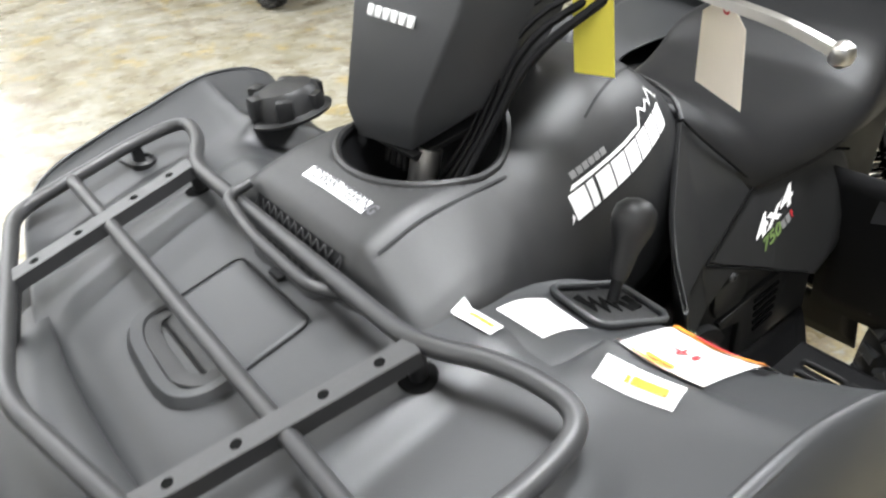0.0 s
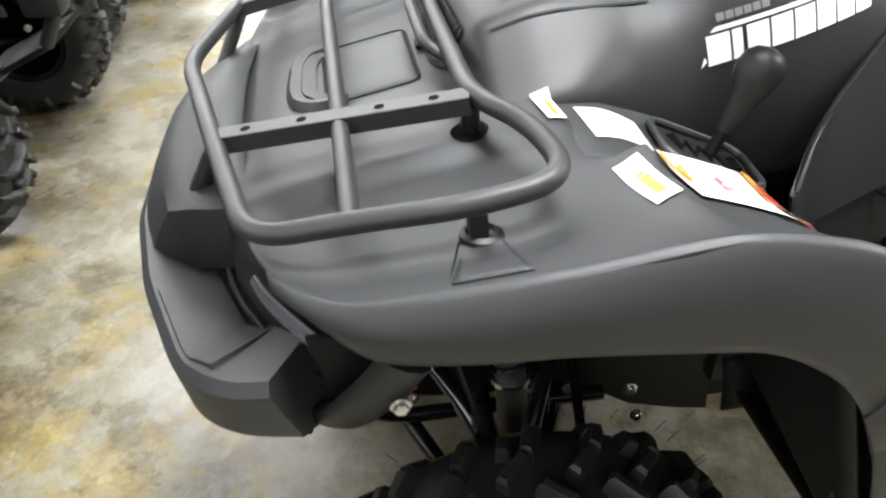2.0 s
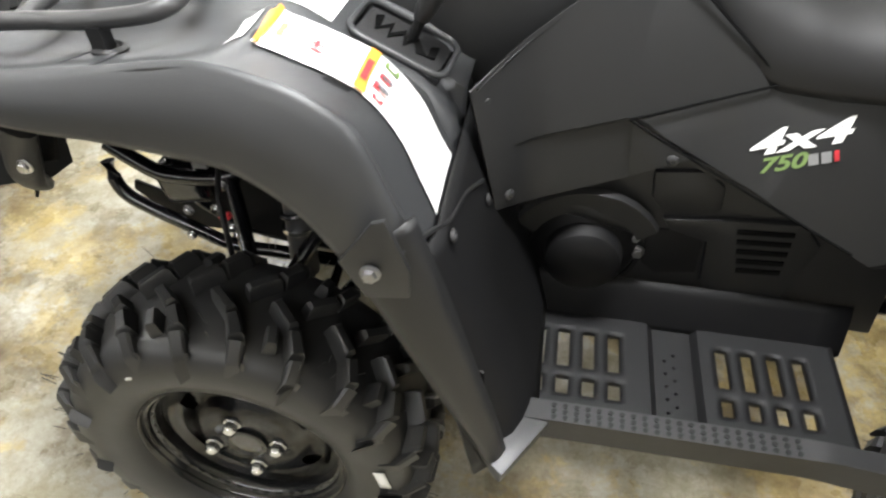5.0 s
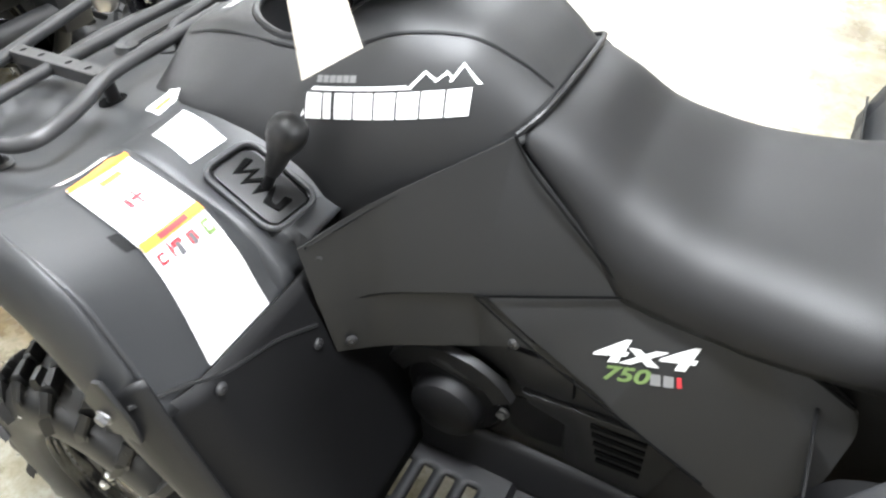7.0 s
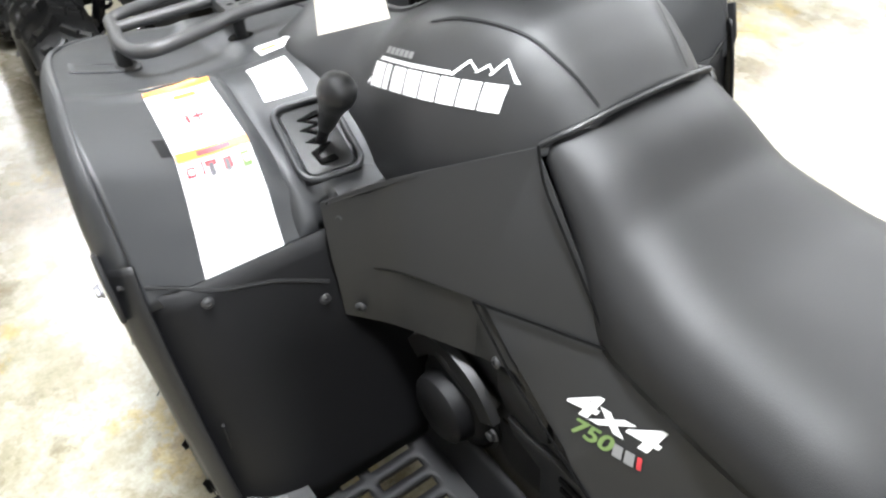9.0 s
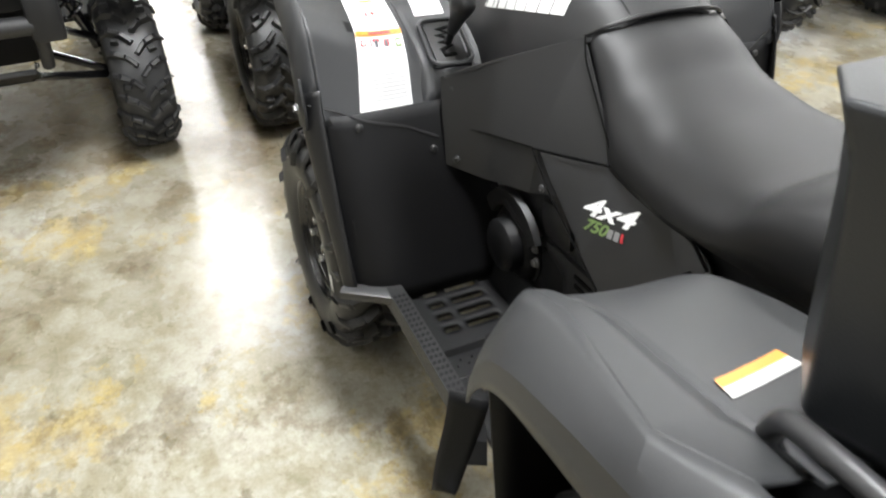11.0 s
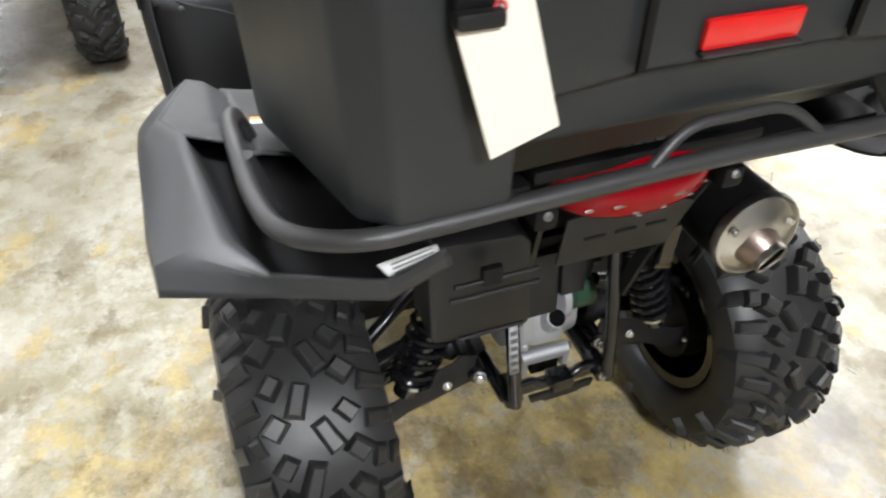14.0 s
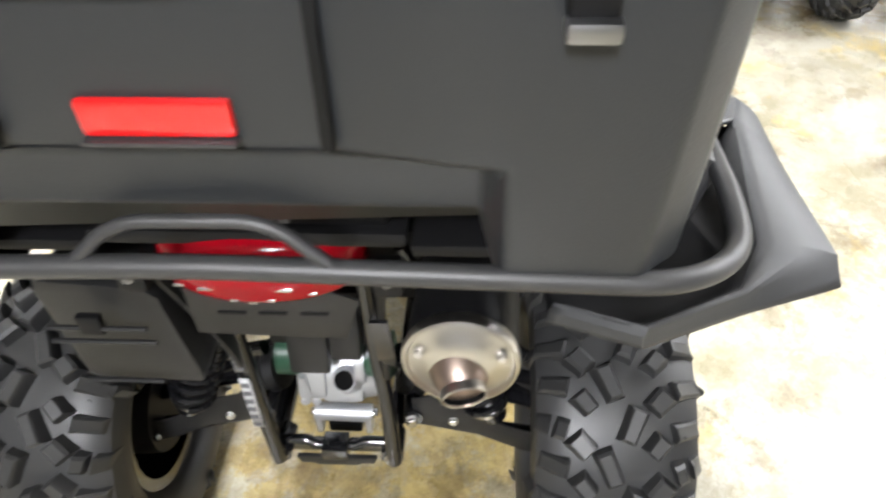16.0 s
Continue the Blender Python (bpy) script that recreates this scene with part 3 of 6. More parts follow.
MID = curve((0.40, 0.93), (0.56, 0.968), (0.61, 0.962), (0.66, 0.953), (0.70, 0.947), (0.75, 0.938), (0.80, 0.927), (0.85, 0.915), (0.93, 0.893), (0.99, 0.865))
TRAY = curve((0.352, 0.790), (0.375, 0.830), (0.40, 0.878), (0.45, 0.927), (0.50, 0.949), (0.54, 0.963), (0.552, 0.967), (0.561, 0.976), (0.574, 0.971), (0.590, 0.960), (0.61, 0.953), (0.66, 0.944), (0.72, 0.930), (0.85, 0.902), (0.93, 0.876), (0.99, 0.858))


def deck(x, y):
    """The height of the front deck."""
    a = abs(y)
    e = outer_edge(x)
    lip = EDGE_LIP(x)
    t = min(1.0, max(0.0, (a - 0.275) / 0.045))
    t = t * t * (3 - 2 * t)
    z = MID(x) * (1 - t) + TRAY(x) * t
    k = min(1.0, max(0.0, (a - (e - 0.155)) / 0.155))
    k = k ** 1.55
    z = z * (1 - k) + lip * k
    if y > 0:
        # the deck drops away under the gear selector
        k = max(0.0, 1 - max(0.0, (a - 0.345) / 0.03)) * max(0.0, min(1.0, (0.63 - x) / 0.05))
        z = min(z, z * (1 - k) + (SELECT(x) - 0.014) * k)
    return z


SELECT = curve((0.355, 0.862), (0.44, 0.903), (0.515, 0.930), (0.59, 0.957), (0.64, 0.962))
EDGE_LIP = curve((0.354, 0.80), (0.378, 0.865), (0.430, 0.970), (0.49, 0.997), (0.56, 1.004), (0.68, 0.980), (0.76, 0.962), (0.85, 0.940), (0.905, 0.928), (0.94, 0.912), (0.995, 0.872))
TOP = curve((0.10, 1.03), (0.16, 1.075), (0.22, 1.105), (0.30, 1.112), (0.38, 1.088), (0.46, 1.048), (0.55, 1.040), (0.606, 1.034), (0.650, 1.022), (0.674, 1.013), (0.684, 1.003), (0.697, 0.975), (0.710, 0.940), (0.722, 0.890))
WIDE = curve((0.10, 0.165), (0.20, 0.200), (0.30, 0.222), (0.41, 0.228), (0.50, 0.226), (0.60, 0.246), (0.722, 0.250))
NOSE = curve((0.0, 0.002), (0.090, 0.0), (0.122, -0.003), (0.134, -0.010), (0.160, -0.027), (0.190, -0.045), (0.216, -0.060), (0.236, -0.076), (0.250, -0.12))


def nose_share(x):
    """How far the flat-topped, creased nose has taken over from the round cover."""
    k = min(1.0, max(0.0, (x - 0.40) / 0.22))
    return k * k * (3 - 2 * k)


def tank(u, v):
    """The cover over tank and steering head, from the nose back to the seat."""
    x = 0.722 - u ** 1.5 * 0.622
    a = math.pi * v
    c, s = math.cos(a), math.sin(a)
    w, zt, zb = WIDE(x), TOP(x), 0.80
    k = min(1.0, max(0.0, (x - 0.50) / 0.12))
    e, f = 0.62 - 0.10 * k, 0.75 - 0.33 * k
    y, z, n = w * math.copysign(abs(c) ** e, c), zb + (zt - zb) * abs(s) ** f, nose_share(x)
    return Vector((x, y, z * (1 - n) + (zt + NOSE(abs(y))) * n))


def tank_top(x, y):
    """The height of that cover over a place in plan."""
    k = min(1.0, max(0.0, (x - 0.50) / 0.12))
    e, f = 0.62 - 0.10 * k, 0.75 - 0.33 * k
    c = min(1.0, (abs(y) / WIDE(x))) ** (1 / e)
    n = nose_share(x)
    return (0.80 + (TOP(x) - 0.80) * math.sqrt(max(0.0, 1 - c * c)) ** f) * (1 - n) + (TOP(x) + NOSE(abs(y))) * n


def quad_bike(kit):
    q = new("quad_bike", None)
    tagged(q, "charcoal black four-wheel-drive quad bike standing on the floor", "quad bike")
    P = {}
    # wheels
    for s in (1, -1):
        wheel(kit, "front", q, (0.655, s * 0.484, 0.309), s, 57.8)
        wheel(kit, "rear", q, (-0.640, s * 0.465, 0.316), s, 50, 0.05)
    # front deck and outer fenders
    bm = bmesh.new()

    def deck_pt(u, v):
        y = -1 + 2 * v
        yy = math.copysign(abs(y) ** 0.85, y)
        # the front line bends back towards the corners
        xf = curve((0, 0.995), (0.35, 0.985), (0.60, 0.961), (0.80, 0.936), (0.92, 0.90), (1.0, 0.86))(abs(yy))
        x = xf - u * (xf - 0.354)
        e = outer_edge(min(x, 0.88)) if x > 0.86 else outer_edge(x)
        y = yy * (e if x <= 0.86 else outer_edge(0.86) - (x - 0.86) * 0.2)
        return Vector((x, y, deck(min(x, 0.98), min(abs(y), outer_edge(x)))))

    P["deck"] = part("front_deck", sheet(deck_pt, 90, 140), PLASTIC, q, "charcoal textured plastic front deck", 50, 0.004)

    def flare(u, v):
        a, b = EDGE_TOP(u) + Vector((0, -0.006, 0.003)), EDGE_LOW(u)
        if v < 0.12:
            k = v / 0.12
            return a + Vector((0, -0.006 * (1 - k), -0.0015 * (1 - k) ** 2))
        k = (v - 0.12) / 0.88
        return a * (1 - k) + b * k + Vector((0, 0.007 * math.sin(math.pi * k) + 0.004 * math.sin(math.pi * k ** 0.5), 0))
    P["flare"] = both("front_fender", sheet(flare, 48, 12), PLASTIC, q, "charcoal plastic front fender lip", sharp=60, solid=0.004)[0]

    # rear leg of the fender down to the foot board
    LEG_F = track((0.44, 0.615, 0.835), (0.405, 0.616, 0.77), (0.35, 0.608, 0.64), (0.285, 0.598, 0.49), (0.262, 0.594, 0.43))
    LEG_B = track((0.366, 0.585, 0.87), (0.343, 0.588, 0.81), (0.297, 0.585, 0.66), (0.258, 0.578, 0.52), (0.242, 0.572, 0.44))
    both("fender_leg", sheet(lambda u, v: LEG_F(u) * (1 - v) + LEG_B(u) * v + Vector((0, 0.012 * math.sin(math.pi * v), 0)), 20, 5), BLACK, q, sharp=50, solid=0.004)
    # splash guard behind the wheel, facing the rider's foot
    SP_T, SP_B = 0.815, 0.43

    def splash(u, v):
        y = 0.225 + 0.375 * v
        z = SP_T + (SP_B - SP_T) * u
        k = min(1.0, max(0.0, (v - 0.62) / 0.38))
        x = 0.350 - 0.145 * u + 0.060 * u * k * k + 0.02 * max(0, v - 0.85) / 0.15
        return Vector((x, y, z))
    P["splash"] = both("splash_guard", sheet(splash, 14, 14), DARK, q, "black plastic splash guard", sharp=50, solid=0.004, face=(-1, 0, 0.1))[0]
    # inner wheel arch
    def inner(u, v):
        x = 0.93 - u * 0.53
        y = 0.22 + (outer_edge(x) - 0.245) * v
        return Vector((x, y, deck(max(x, 0.40), min(y, 0.545)) - 0.014))
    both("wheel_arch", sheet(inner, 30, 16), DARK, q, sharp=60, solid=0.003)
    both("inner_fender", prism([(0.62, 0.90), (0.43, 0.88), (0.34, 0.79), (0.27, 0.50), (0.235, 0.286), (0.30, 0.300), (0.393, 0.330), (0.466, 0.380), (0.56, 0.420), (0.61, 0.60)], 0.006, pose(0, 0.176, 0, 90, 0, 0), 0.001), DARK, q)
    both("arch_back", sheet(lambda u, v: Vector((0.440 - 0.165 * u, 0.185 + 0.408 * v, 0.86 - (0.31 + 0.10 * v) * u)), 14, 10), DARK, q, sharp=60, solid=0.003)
    # torn-edged rubber flap behind the front wheel
    both("mud_flap", prism([(0.0, 0.0), (0.055, 0.0), (0.052, 0.10), (0.042, 0.165), (0.030, 0.115), (0.016, 0.135), (0.0, 0.04)], 0.004, frame_at((0.338, 0.545, 0.600), (-0.75, 0.25, 0.1), (-0.25, 0.05, -0.95)), 0.001), DARK, q)
    # bolted bracket at the fender's rear edge
    both("fender_bracket", prism([(0.438, 0.828), (0.402, 0.884), (0.388, 0.890), (0.365, 0.828), (0.365, 0.79), (0.412, 0.782)], 0.007, pose(0, 0.620, 0, 90, 0, 0), 0.003), PANEL, q)
    both("bolt", bolt((0.404, 0.6225, 0.823), (0, 1, 0), 0.008), DULL, q)

    # tank cover
    shell = sheet(tank, 96, 80)
    bmesh.ops.delete(shell, geom=[f for f in shell.faces if f.calc_center_median().z > 0.95 and ((f.calc_center_median().x - 0.497) / 0.106) ** 2 + ((f.calc_center_median().y - 0.004) / 0.118) ** 2 < 1], context="FACES")
    P["tank"] = part("tank_cover", shell, PANEL, q, "black plastic tank and steering cover", 50, 0.004)
    # steering head well: an oval bowl let into the cover
    rim = lambda a, k=1.0: (0.497 + 0.108 * k * math.cos(a), 0.004 + 0.120 * k * math.sin(a))
    ring = [Vector((*rim(2 * math.pi * k / 48), 0)) for k in range(48)]
    for p in ring:
        p.z = tank_top(p.x, p.y) - 0.002
    part("well_rim", sweep(ring, 0.0065, n=8, closed=True), BLACK, P["tank"])

    def bowl(u, v):
        x, y = rim(2 * math.pi * v, 1 - 0.75 * u)
        ox, oy = rim(2 * math.pi * v)
        return Vector((x, y, tank_top(ox, oy) * (1 - u) + 0.955 * u - 0.035 * math.sin(math.pi * u) ** 0.7))
    part("steering_well", sheet(bowl, 10, 48, False, True), DARK, q, "", 60)
    # grille and its bar
    ahead = (-1, 0, 0)
    gp = lambda a, b: Vector((0.760, -0.100 + 0.205 * a, 0.942 + 0.055 * b))
    part("grille_backing", laid(sheet(gp, 20, 10), [P["tank"]], ahead, 0.0012), DARK, q)
    bm = bmesh.new()
    for i in range(13):
        for sgn in (1, -1):
            a0 = i / 12
            line = [gp(min(1, max(0, a0 + sgn * 0.16 * k)), k) for k in (0, 0.25, 0.5, 0.75, 1)]
            own = sweep(line, 0.0016, n=5)
            merge(own, bm)
    part("grille", laid_as_is(bm, P["tank"], ahead, 0.0025), COAT, q, "diamond mesh grille")
    part("grille_bar", sweep([(0.690, -0.120, 1.004), (0.728, -0.114, 1.000), (0.740, -0.02, 0.992), (0.738, 0.112, 0.984), (0.706, 0.130, 0.966)], 0.0075, 0.03), COAT, q)
    # storage lid in the deck: a flush panel with a dark joint, a C-shaped pull and a small latch
    def on_deck(pts, lift, turn=False):
        return [Vector((x, y, deck(x, y) + lift)) for x, y in pts]
    lid_c, lid_a, lid_b = (0.803, 0.026), 0.060, 0.089
    ring = [(lid_c[0] + a, lid_c[1] + b) for a, b in rounded_rect(lid_a, lid_b, 0.016)]

    def lid_pt(u, v):
        k = 2 * v - 1
        x = lid_c[0] + lid_a * (1 - 2 * u)
        return Vector((x, lid_c[1] + lid_b * k, deck(x, 0.0) + 0.003 - 0.003 * max(abs(1 - 2 * u), abs(k)) ** 8))
    P["lid"] = part("storage_lid", sheet(lid_pt, 20, 20), PLASTIC, q, "flush charcoal plastic storage lid in the deck", 60, 0.004)
    part("lid_joint", sweep(on_deck(ring, 0.0004), 0.0022, n=6, closed=True), DARK, P["lid"])
    # the pull: a raised lip round a hollow, open to the middle
    pull = [(0.836, 0.114), (0.874, 0.110), (0.896, 0.090), (0.902, 0.055), (0.898, -0.030), (0.884, -0.066), (0.842, -0.062)]
    part("lid_pull", sweep(on_deck(pull, 0.003), 0, 0.02, section=[(-0.014, -0.004), (0.010, -0.004), (0.006, 0.005), (-0.008, 0.007)], steps=5), PLASTIC, P["lid"], "raised C-shaped pull", 50)
    # flat black strip that paints the shade inside the pull's hollow
    hollow = [(0.850, 0.096), (0.868, 0.092), (0.884, 0.068), (0.882, -0.020), (0.872, -0.046), (0.852, -0.046)]
    part("pull_shade", sweep(on_deck(hollow, 0.0038), 0, 0.015, section=[(-0.010, -0.001), (0.009, -0.001), (0.009, 0.0006), (-0.010, 0.0006)], steps=5), BLACK, P["lid"])
    part("lid_latch", sweep(on_deck([(0.694, 0.100), (0.716, 0.078), (0.719, -0.050), (0.712, -0.070)], 0.004), 0, 0.01, section=[(-0.011, -0.004), (0.011, -0.004), (0.009, 0.003), (-0.009, 0.003)]), PLASTIC, q)
    part("latch_slot", block((0.014, 0.026, 0.006), (0.731, 0.014, deck(0.731, 0.0) + 0.005), 0.002), DARK, q)
    # accessory cap on the far fender
    grips = []
    cp = lathe([(0.070, 0), (0.074, 0.006), (0.062, 0.012), (0.058, 0.040), (0.050, 0.050), (0.03, 0.052)], 28, pose(0.496, -0.368, 0.968, 8, 6, 0))
    for i in range(6):
        a = i * math.pi / 3
        grips.append(block((0.024, 0.030, 0.040), (0.499 + 0.056 * math.cos(a), -0.372 + 0.056 * math.sin(a), 0.995), 0.008, (0, 0, math.degrees(a))))
    cap = part("filler_cap", cp, BLACK, q, "knurled black cap")
    for g in grips:
        part("cap_grip", g, BLACK, cap)

    # front bumper: a wrap-around lower band and a raised middle piece
    path = [(0.900, 0.450, 0.795), (0.955, 0.420, 0.768), (0.992, 0.370, 0.735), (1.048, 0.216, 0.722), (1.078, 0.07, 0.720)]
    path = path + [(x, -y, z) for x, y, z in reversed(path)]
    part("bumper", sweep(path, 0, 0.03, section=[(-0.052, -0.035), (0.008, -0.056), (0.042, -0.050), (0.056, 0.010), (0.050, 0.030), (-0.050, 0.036), (-0.060, 0.024)][::-1]), PLASTIC, q, "charcoal plastic wrap-around front bumper", 35)
    # bumper centre: crowned middle line, raked side edges and the side faces that drop from them
    middle = [(0.975, 0.888), (1.030, 0.876), (1.062, 0.862), (1.090, 0.838), (1.118, 0.786), (1.142, 0.728), (1.118, 0.700)]
    edge = [(0.955, 0.268, 0.872), (0.985, 0.258, 0.866), (1.028, 0.226, 0.850), (1.061, 0.200, 0.833), (1.090, 0.174, 0.780), (1.116, 0.150, 0.726), (1.100, 0.150, 0.700)]
    foot = [(0.955, 0.272, 0.790), (0.985, 0.268, 0.790), (1.020, 0.236, 0.770), (1.046, 0.212, 0.752), (1.078, 0.182, 0.735), (1.106, 0.154, 0.712), (1.096, 0.150, 0.696)]
    bm = bmesh.new()
    grid = []
    for (cx, cz), e, f in zip(middle, edge, foot):
        row = [Vector(f)] + [Vector((cx + (e[0] - cx) * t * t, e[1] * t, cz + (e[2] - cz) * t * t)) for t in (1.0, 0.97, 0.66, 0.33, 0.0)]
        row = row + [Vector((p.x, -p.y, p.z)) for p in reversed(row[:-1])]
        grid.append([bm.verts.new(p) for p in row])
    for a, b in zip(grid, grid[1:]):
        for i in range(len(a) - 1):
            bm.faces.new((a[i], b[i], b[i + 1], a[i + 1]))
    bmesh.ops.recalc_face_normals(bm, faces=bm.faces[:])
    part("bumper_top", bm, PLASTIC, q, "charcoal plastic bumper centre with bevelled sides", 24, 0.006, face=(0.3, 0, 1))
    for s in (1, -1):
        low = track((1.000, s * 0.175, 0.790), (0.985, s * 0.275, 0.785), (0.945, s * 0.365, 0.782), (0.880, s * 0.462, 0.795))
        high = track((0.968, s * 0.175, 0.872), (0.952, s * 0.275, 0.868), (0.922, s * 0.375, 0.868), (0.868, s * 0.478, 0.878))
        lamp = part("headlamp", sheet(lambda u, v: low(u) * (1 - v) + high(u) * v + Vector((0.010 * math.sin(math.pi * v), 0, 0.006 * math.sin(math.pi * v))), 24, 8), BLACK, q, "black headlamp surround with a clear lens", 50, 0.01, face=(1, 0, 0.5))
        part("lens", sheet(lambda u, v: (lambda a, b: low(a) * (1 - b) + high(a) * b + Vector((0.016 * math.sin(math.pi * b) + 0.004, s * 0.003, 0.010)))(0.62 + 0.36 * u, 0.58 - 0.16 * u + (0.12 + 0.16 * u) * v), 20, 6), CLEAR, lamp, "clear faceted lens", 40, 0.004, face=(1, 0, 0.5))
        part("lamp_trim", sweep([low(k / 8) + Vector((0.006, s * 0.002, -0.004)) for k in range(9)], 0.004, n=8), BLACK, lamp)
        inset = [(0.958, s * 0.418, 0.7655), (0.998, s * 0.370, 0.7365), (1.045, s * 0.245, 0.7245)]
        way = inset if s > 0 else inset[::-1]
        part("bumper_inset", sweep(way, 0, 0.02, section=[(-0.040, 0.030), (0.034, 0.026), (0.032, 0.0345), (-0.038, 0.0390)][::-1]), PLASTIC, q, "", 35)

    # lower tray between bumper and deck
    part("nose_infill", sheet(lambda u, v: Vector((0.975 - 0.11 * abs(2 * v - 1) ** 2.2 + 0.075 * u * (1 - 0.35 * abs(2 * v - 1)), -0.455 + 0.91 * v, 0.872 - 0.165 * u)), 6, 24), DARK, q, "", 60, 0.004)
    # front rack
    rack = [(1.038, 0.0, 0.935), (0.985, 0.235, 0.935), (0.942, 0.415, 0.933), (0.851, 0.428, 0.951), (0.743, 0.448, 0.970), (0.655, 0.440, 0.986), (0.668, 0.345, 0.990), (0.711, 0.266, 0.985)]
    loop = rack + [(x, -y, z) for x, y, z in reversed(rack[1:])]
    r = part("front_rack", sweep(loop, 0.0108, 0.05, 14, True, steps=8), COAT, q, "powder-coated tubular steel front rack", 60)
    part("cross_tube", sweep([(0.850, 0.428, 0.951), (0.850, 0.28, 0.956), (0.850, -0.28, 0.956), (0.850, -0.428, 0.951)], 0.0098, 0.05), COAT, r)
    for s in (1, -1):
        rail = sweep([(0.988, s * 0.222, 0.931), (0.712, s * 0.269, 0.981)], 0, 0, section=[(-0.0135, -0.010), (0.0135, -0.010), (0.0135, 0.009), (0.0125, 0.010), (-0.0125, 0.010), (-0.0135, 0.009)])
        part("drilled_rail", rail, COAT, r)
        for hx, hy, hz in ((0.951, 0.2283, 0.9477), (0.890, 0.2387, 0.9588), (0.807, 0.2528, 0.9738), (0.750, 0.2625, 0.9841)):
            part("bolt_hole", lathe([(0.0058, -0.004), (0.0058, 0.0004)], 14, pose(hx, s * hy, hz, 0, 10.5, 0)), VOID, r)
        part("rack_post", sweep([(0.985, s * 0.222, 0.928), (1.023, s * 0.186, 0.853)], 0, 0, section=[(0.012 * math.cos(k * math.pi / 6), 0.010 * math.sin(k * math.pi / 6)) for k in range(12)]), COAT, r)
        part("rack_post", sweep([(0.742, s * 0.448, 0.966), (0.738, s * 0.450, 0.922)], 0, 0, section=[(-0.010, -0.008), (0.010, -0.008), (0.010, 0.008), (-0.010, 0.008)]), BLACK, r)
        part("post_ring", lathe([(0.021, -0.012), (0.020, 0.002), (0.015, 0.005), (0.012, 0.001)], 20, pose(0.736, s * 0.446, 0.937, 6 * s, 0, 0)), BLACK, q)
        part("rack_post", rod((0.712, s * 0.268, 0.978), (0.708, s * 0.266, 0.905), 0.010), BLACK, r)
        part("post_hole", laid(lathe([(0.021, 0.0), (0.020, 0.0)], 20, pose(0.712, s * 0.268, 1.0)), [P["deck"]], (0, 0, -1), 0.0012), VOID, q)
        part("post_socket", prism([(-0.045, -0.05), (0.045, -0.05), (0.022, 0.03), (-0.022, 0.03)], 0.009, frame_at((0.735, s * 0.476, 0.930), (-1, 0, 0), (0, -s, -0.16)) if s > 0 else frame_at((0.735, s * 0.476, 0.930), (1, 0, 0), (0, 1, -0.12)), 0.008), PLASTIC, q)

    # gear selector housing, gate and knob (left side)
    def housing(u, v):
        x = 0.655 - 0.300 * u
        y = 0.150 + 0.235 * v
        z = SELECT(x) + 0.012 * (1 - v) ** 3 - 0.065 * max(0, (v - 0.84) / 0.16) ** 2 - 0.05 * max(0, (u - 0.80) / 0.20) ** 2
        dip = math.exp(-(((x - 0.435) / 0.075) ** 4 + ((y - 0.285) / 0.055) ** 4))
        k = min(1.0, u / 0.36)
        k = k * k * (3 - 2 * k)
        return Vector((x, y, (z - 0.012 * dip) * k + (deck(x, y) - 0.006) * (1 - k)))
    P["selector"] = part("selector_housing", sheet(housing, 30, 26), PLASTIC, q, "", 60, 0.02)
    gm = pose(0.442, 0.285, 0.891, 0, -22, -6)
    part("gate_recess", block((0.126, 0.086, 0.010), gm @ Vector((0, 0, -0.002)), 0.004, (0, -24, -6)), DARK, q)
    gate = part("selector_gate", prism(rounded_rect(0.058, 0.036, 0.014), 0.006, gm @ Matrix.Translation((0, 0, 0.004)), 0.002), BLACK, q, "black selector gate with a zigzag slot")
    zig = [(0.050, -0.022), (0.042, 0.010), (0.026, -0.014), (0.022, 0.014), (0.004, -0.012), (-0.004, 0.014), (-0.016, -0.010), (-0.030, 0.016), (-0.048, 0.012), (-0.046, -0.014)]
    part("gate_slot", sweep([gm @ Vector((0.84 * a, 0.9 * b, 0.0105)) for a, b in zig], 0, 0, up=(0, 0, 1), section=[(-0.006, -0.002), (0.006, -0.002), (0.006, 0.0015), (-0.006, 0.0015)]), VOID, gate)
    rr = [gm @ Vector((a, b, 0.012)) for a, b in rounded_rect(0.066, 0.046, 0.022)]
    part("gate_rim", sweep(rr, 0.0045, n=8, closed=True), PLASTIC, q)
    knob_at = Vector((0.392, 0.272, 0.985))
    base = Vector((0.430, 0.283, 0.900))
    part("selector_stem", rod(base, base.lerp(knob_at, 0.6), 0.0075), DARK, q)
    d = (knob_at - base).normalized()
    part("selector_knob", lathe([(0.010, -0.066), (0.0135, -0.050), (0.0155, -0.032), (0.0205, -0.016), (0.0260, 0.0), (0.0268, 0.010), (0.0240, 0.022), (0.015, 0.031), (0.004, 0.034)], 24, aim(knob_at, knob_at + d)), BLACK, q, "pear-shaped black selector knob")

    # side panels, left and right
    SC, E, C = (0.128, 0.152, 1.001), (-0.058, 0.190, 0.840), (0.136, 0.234, 0.787)
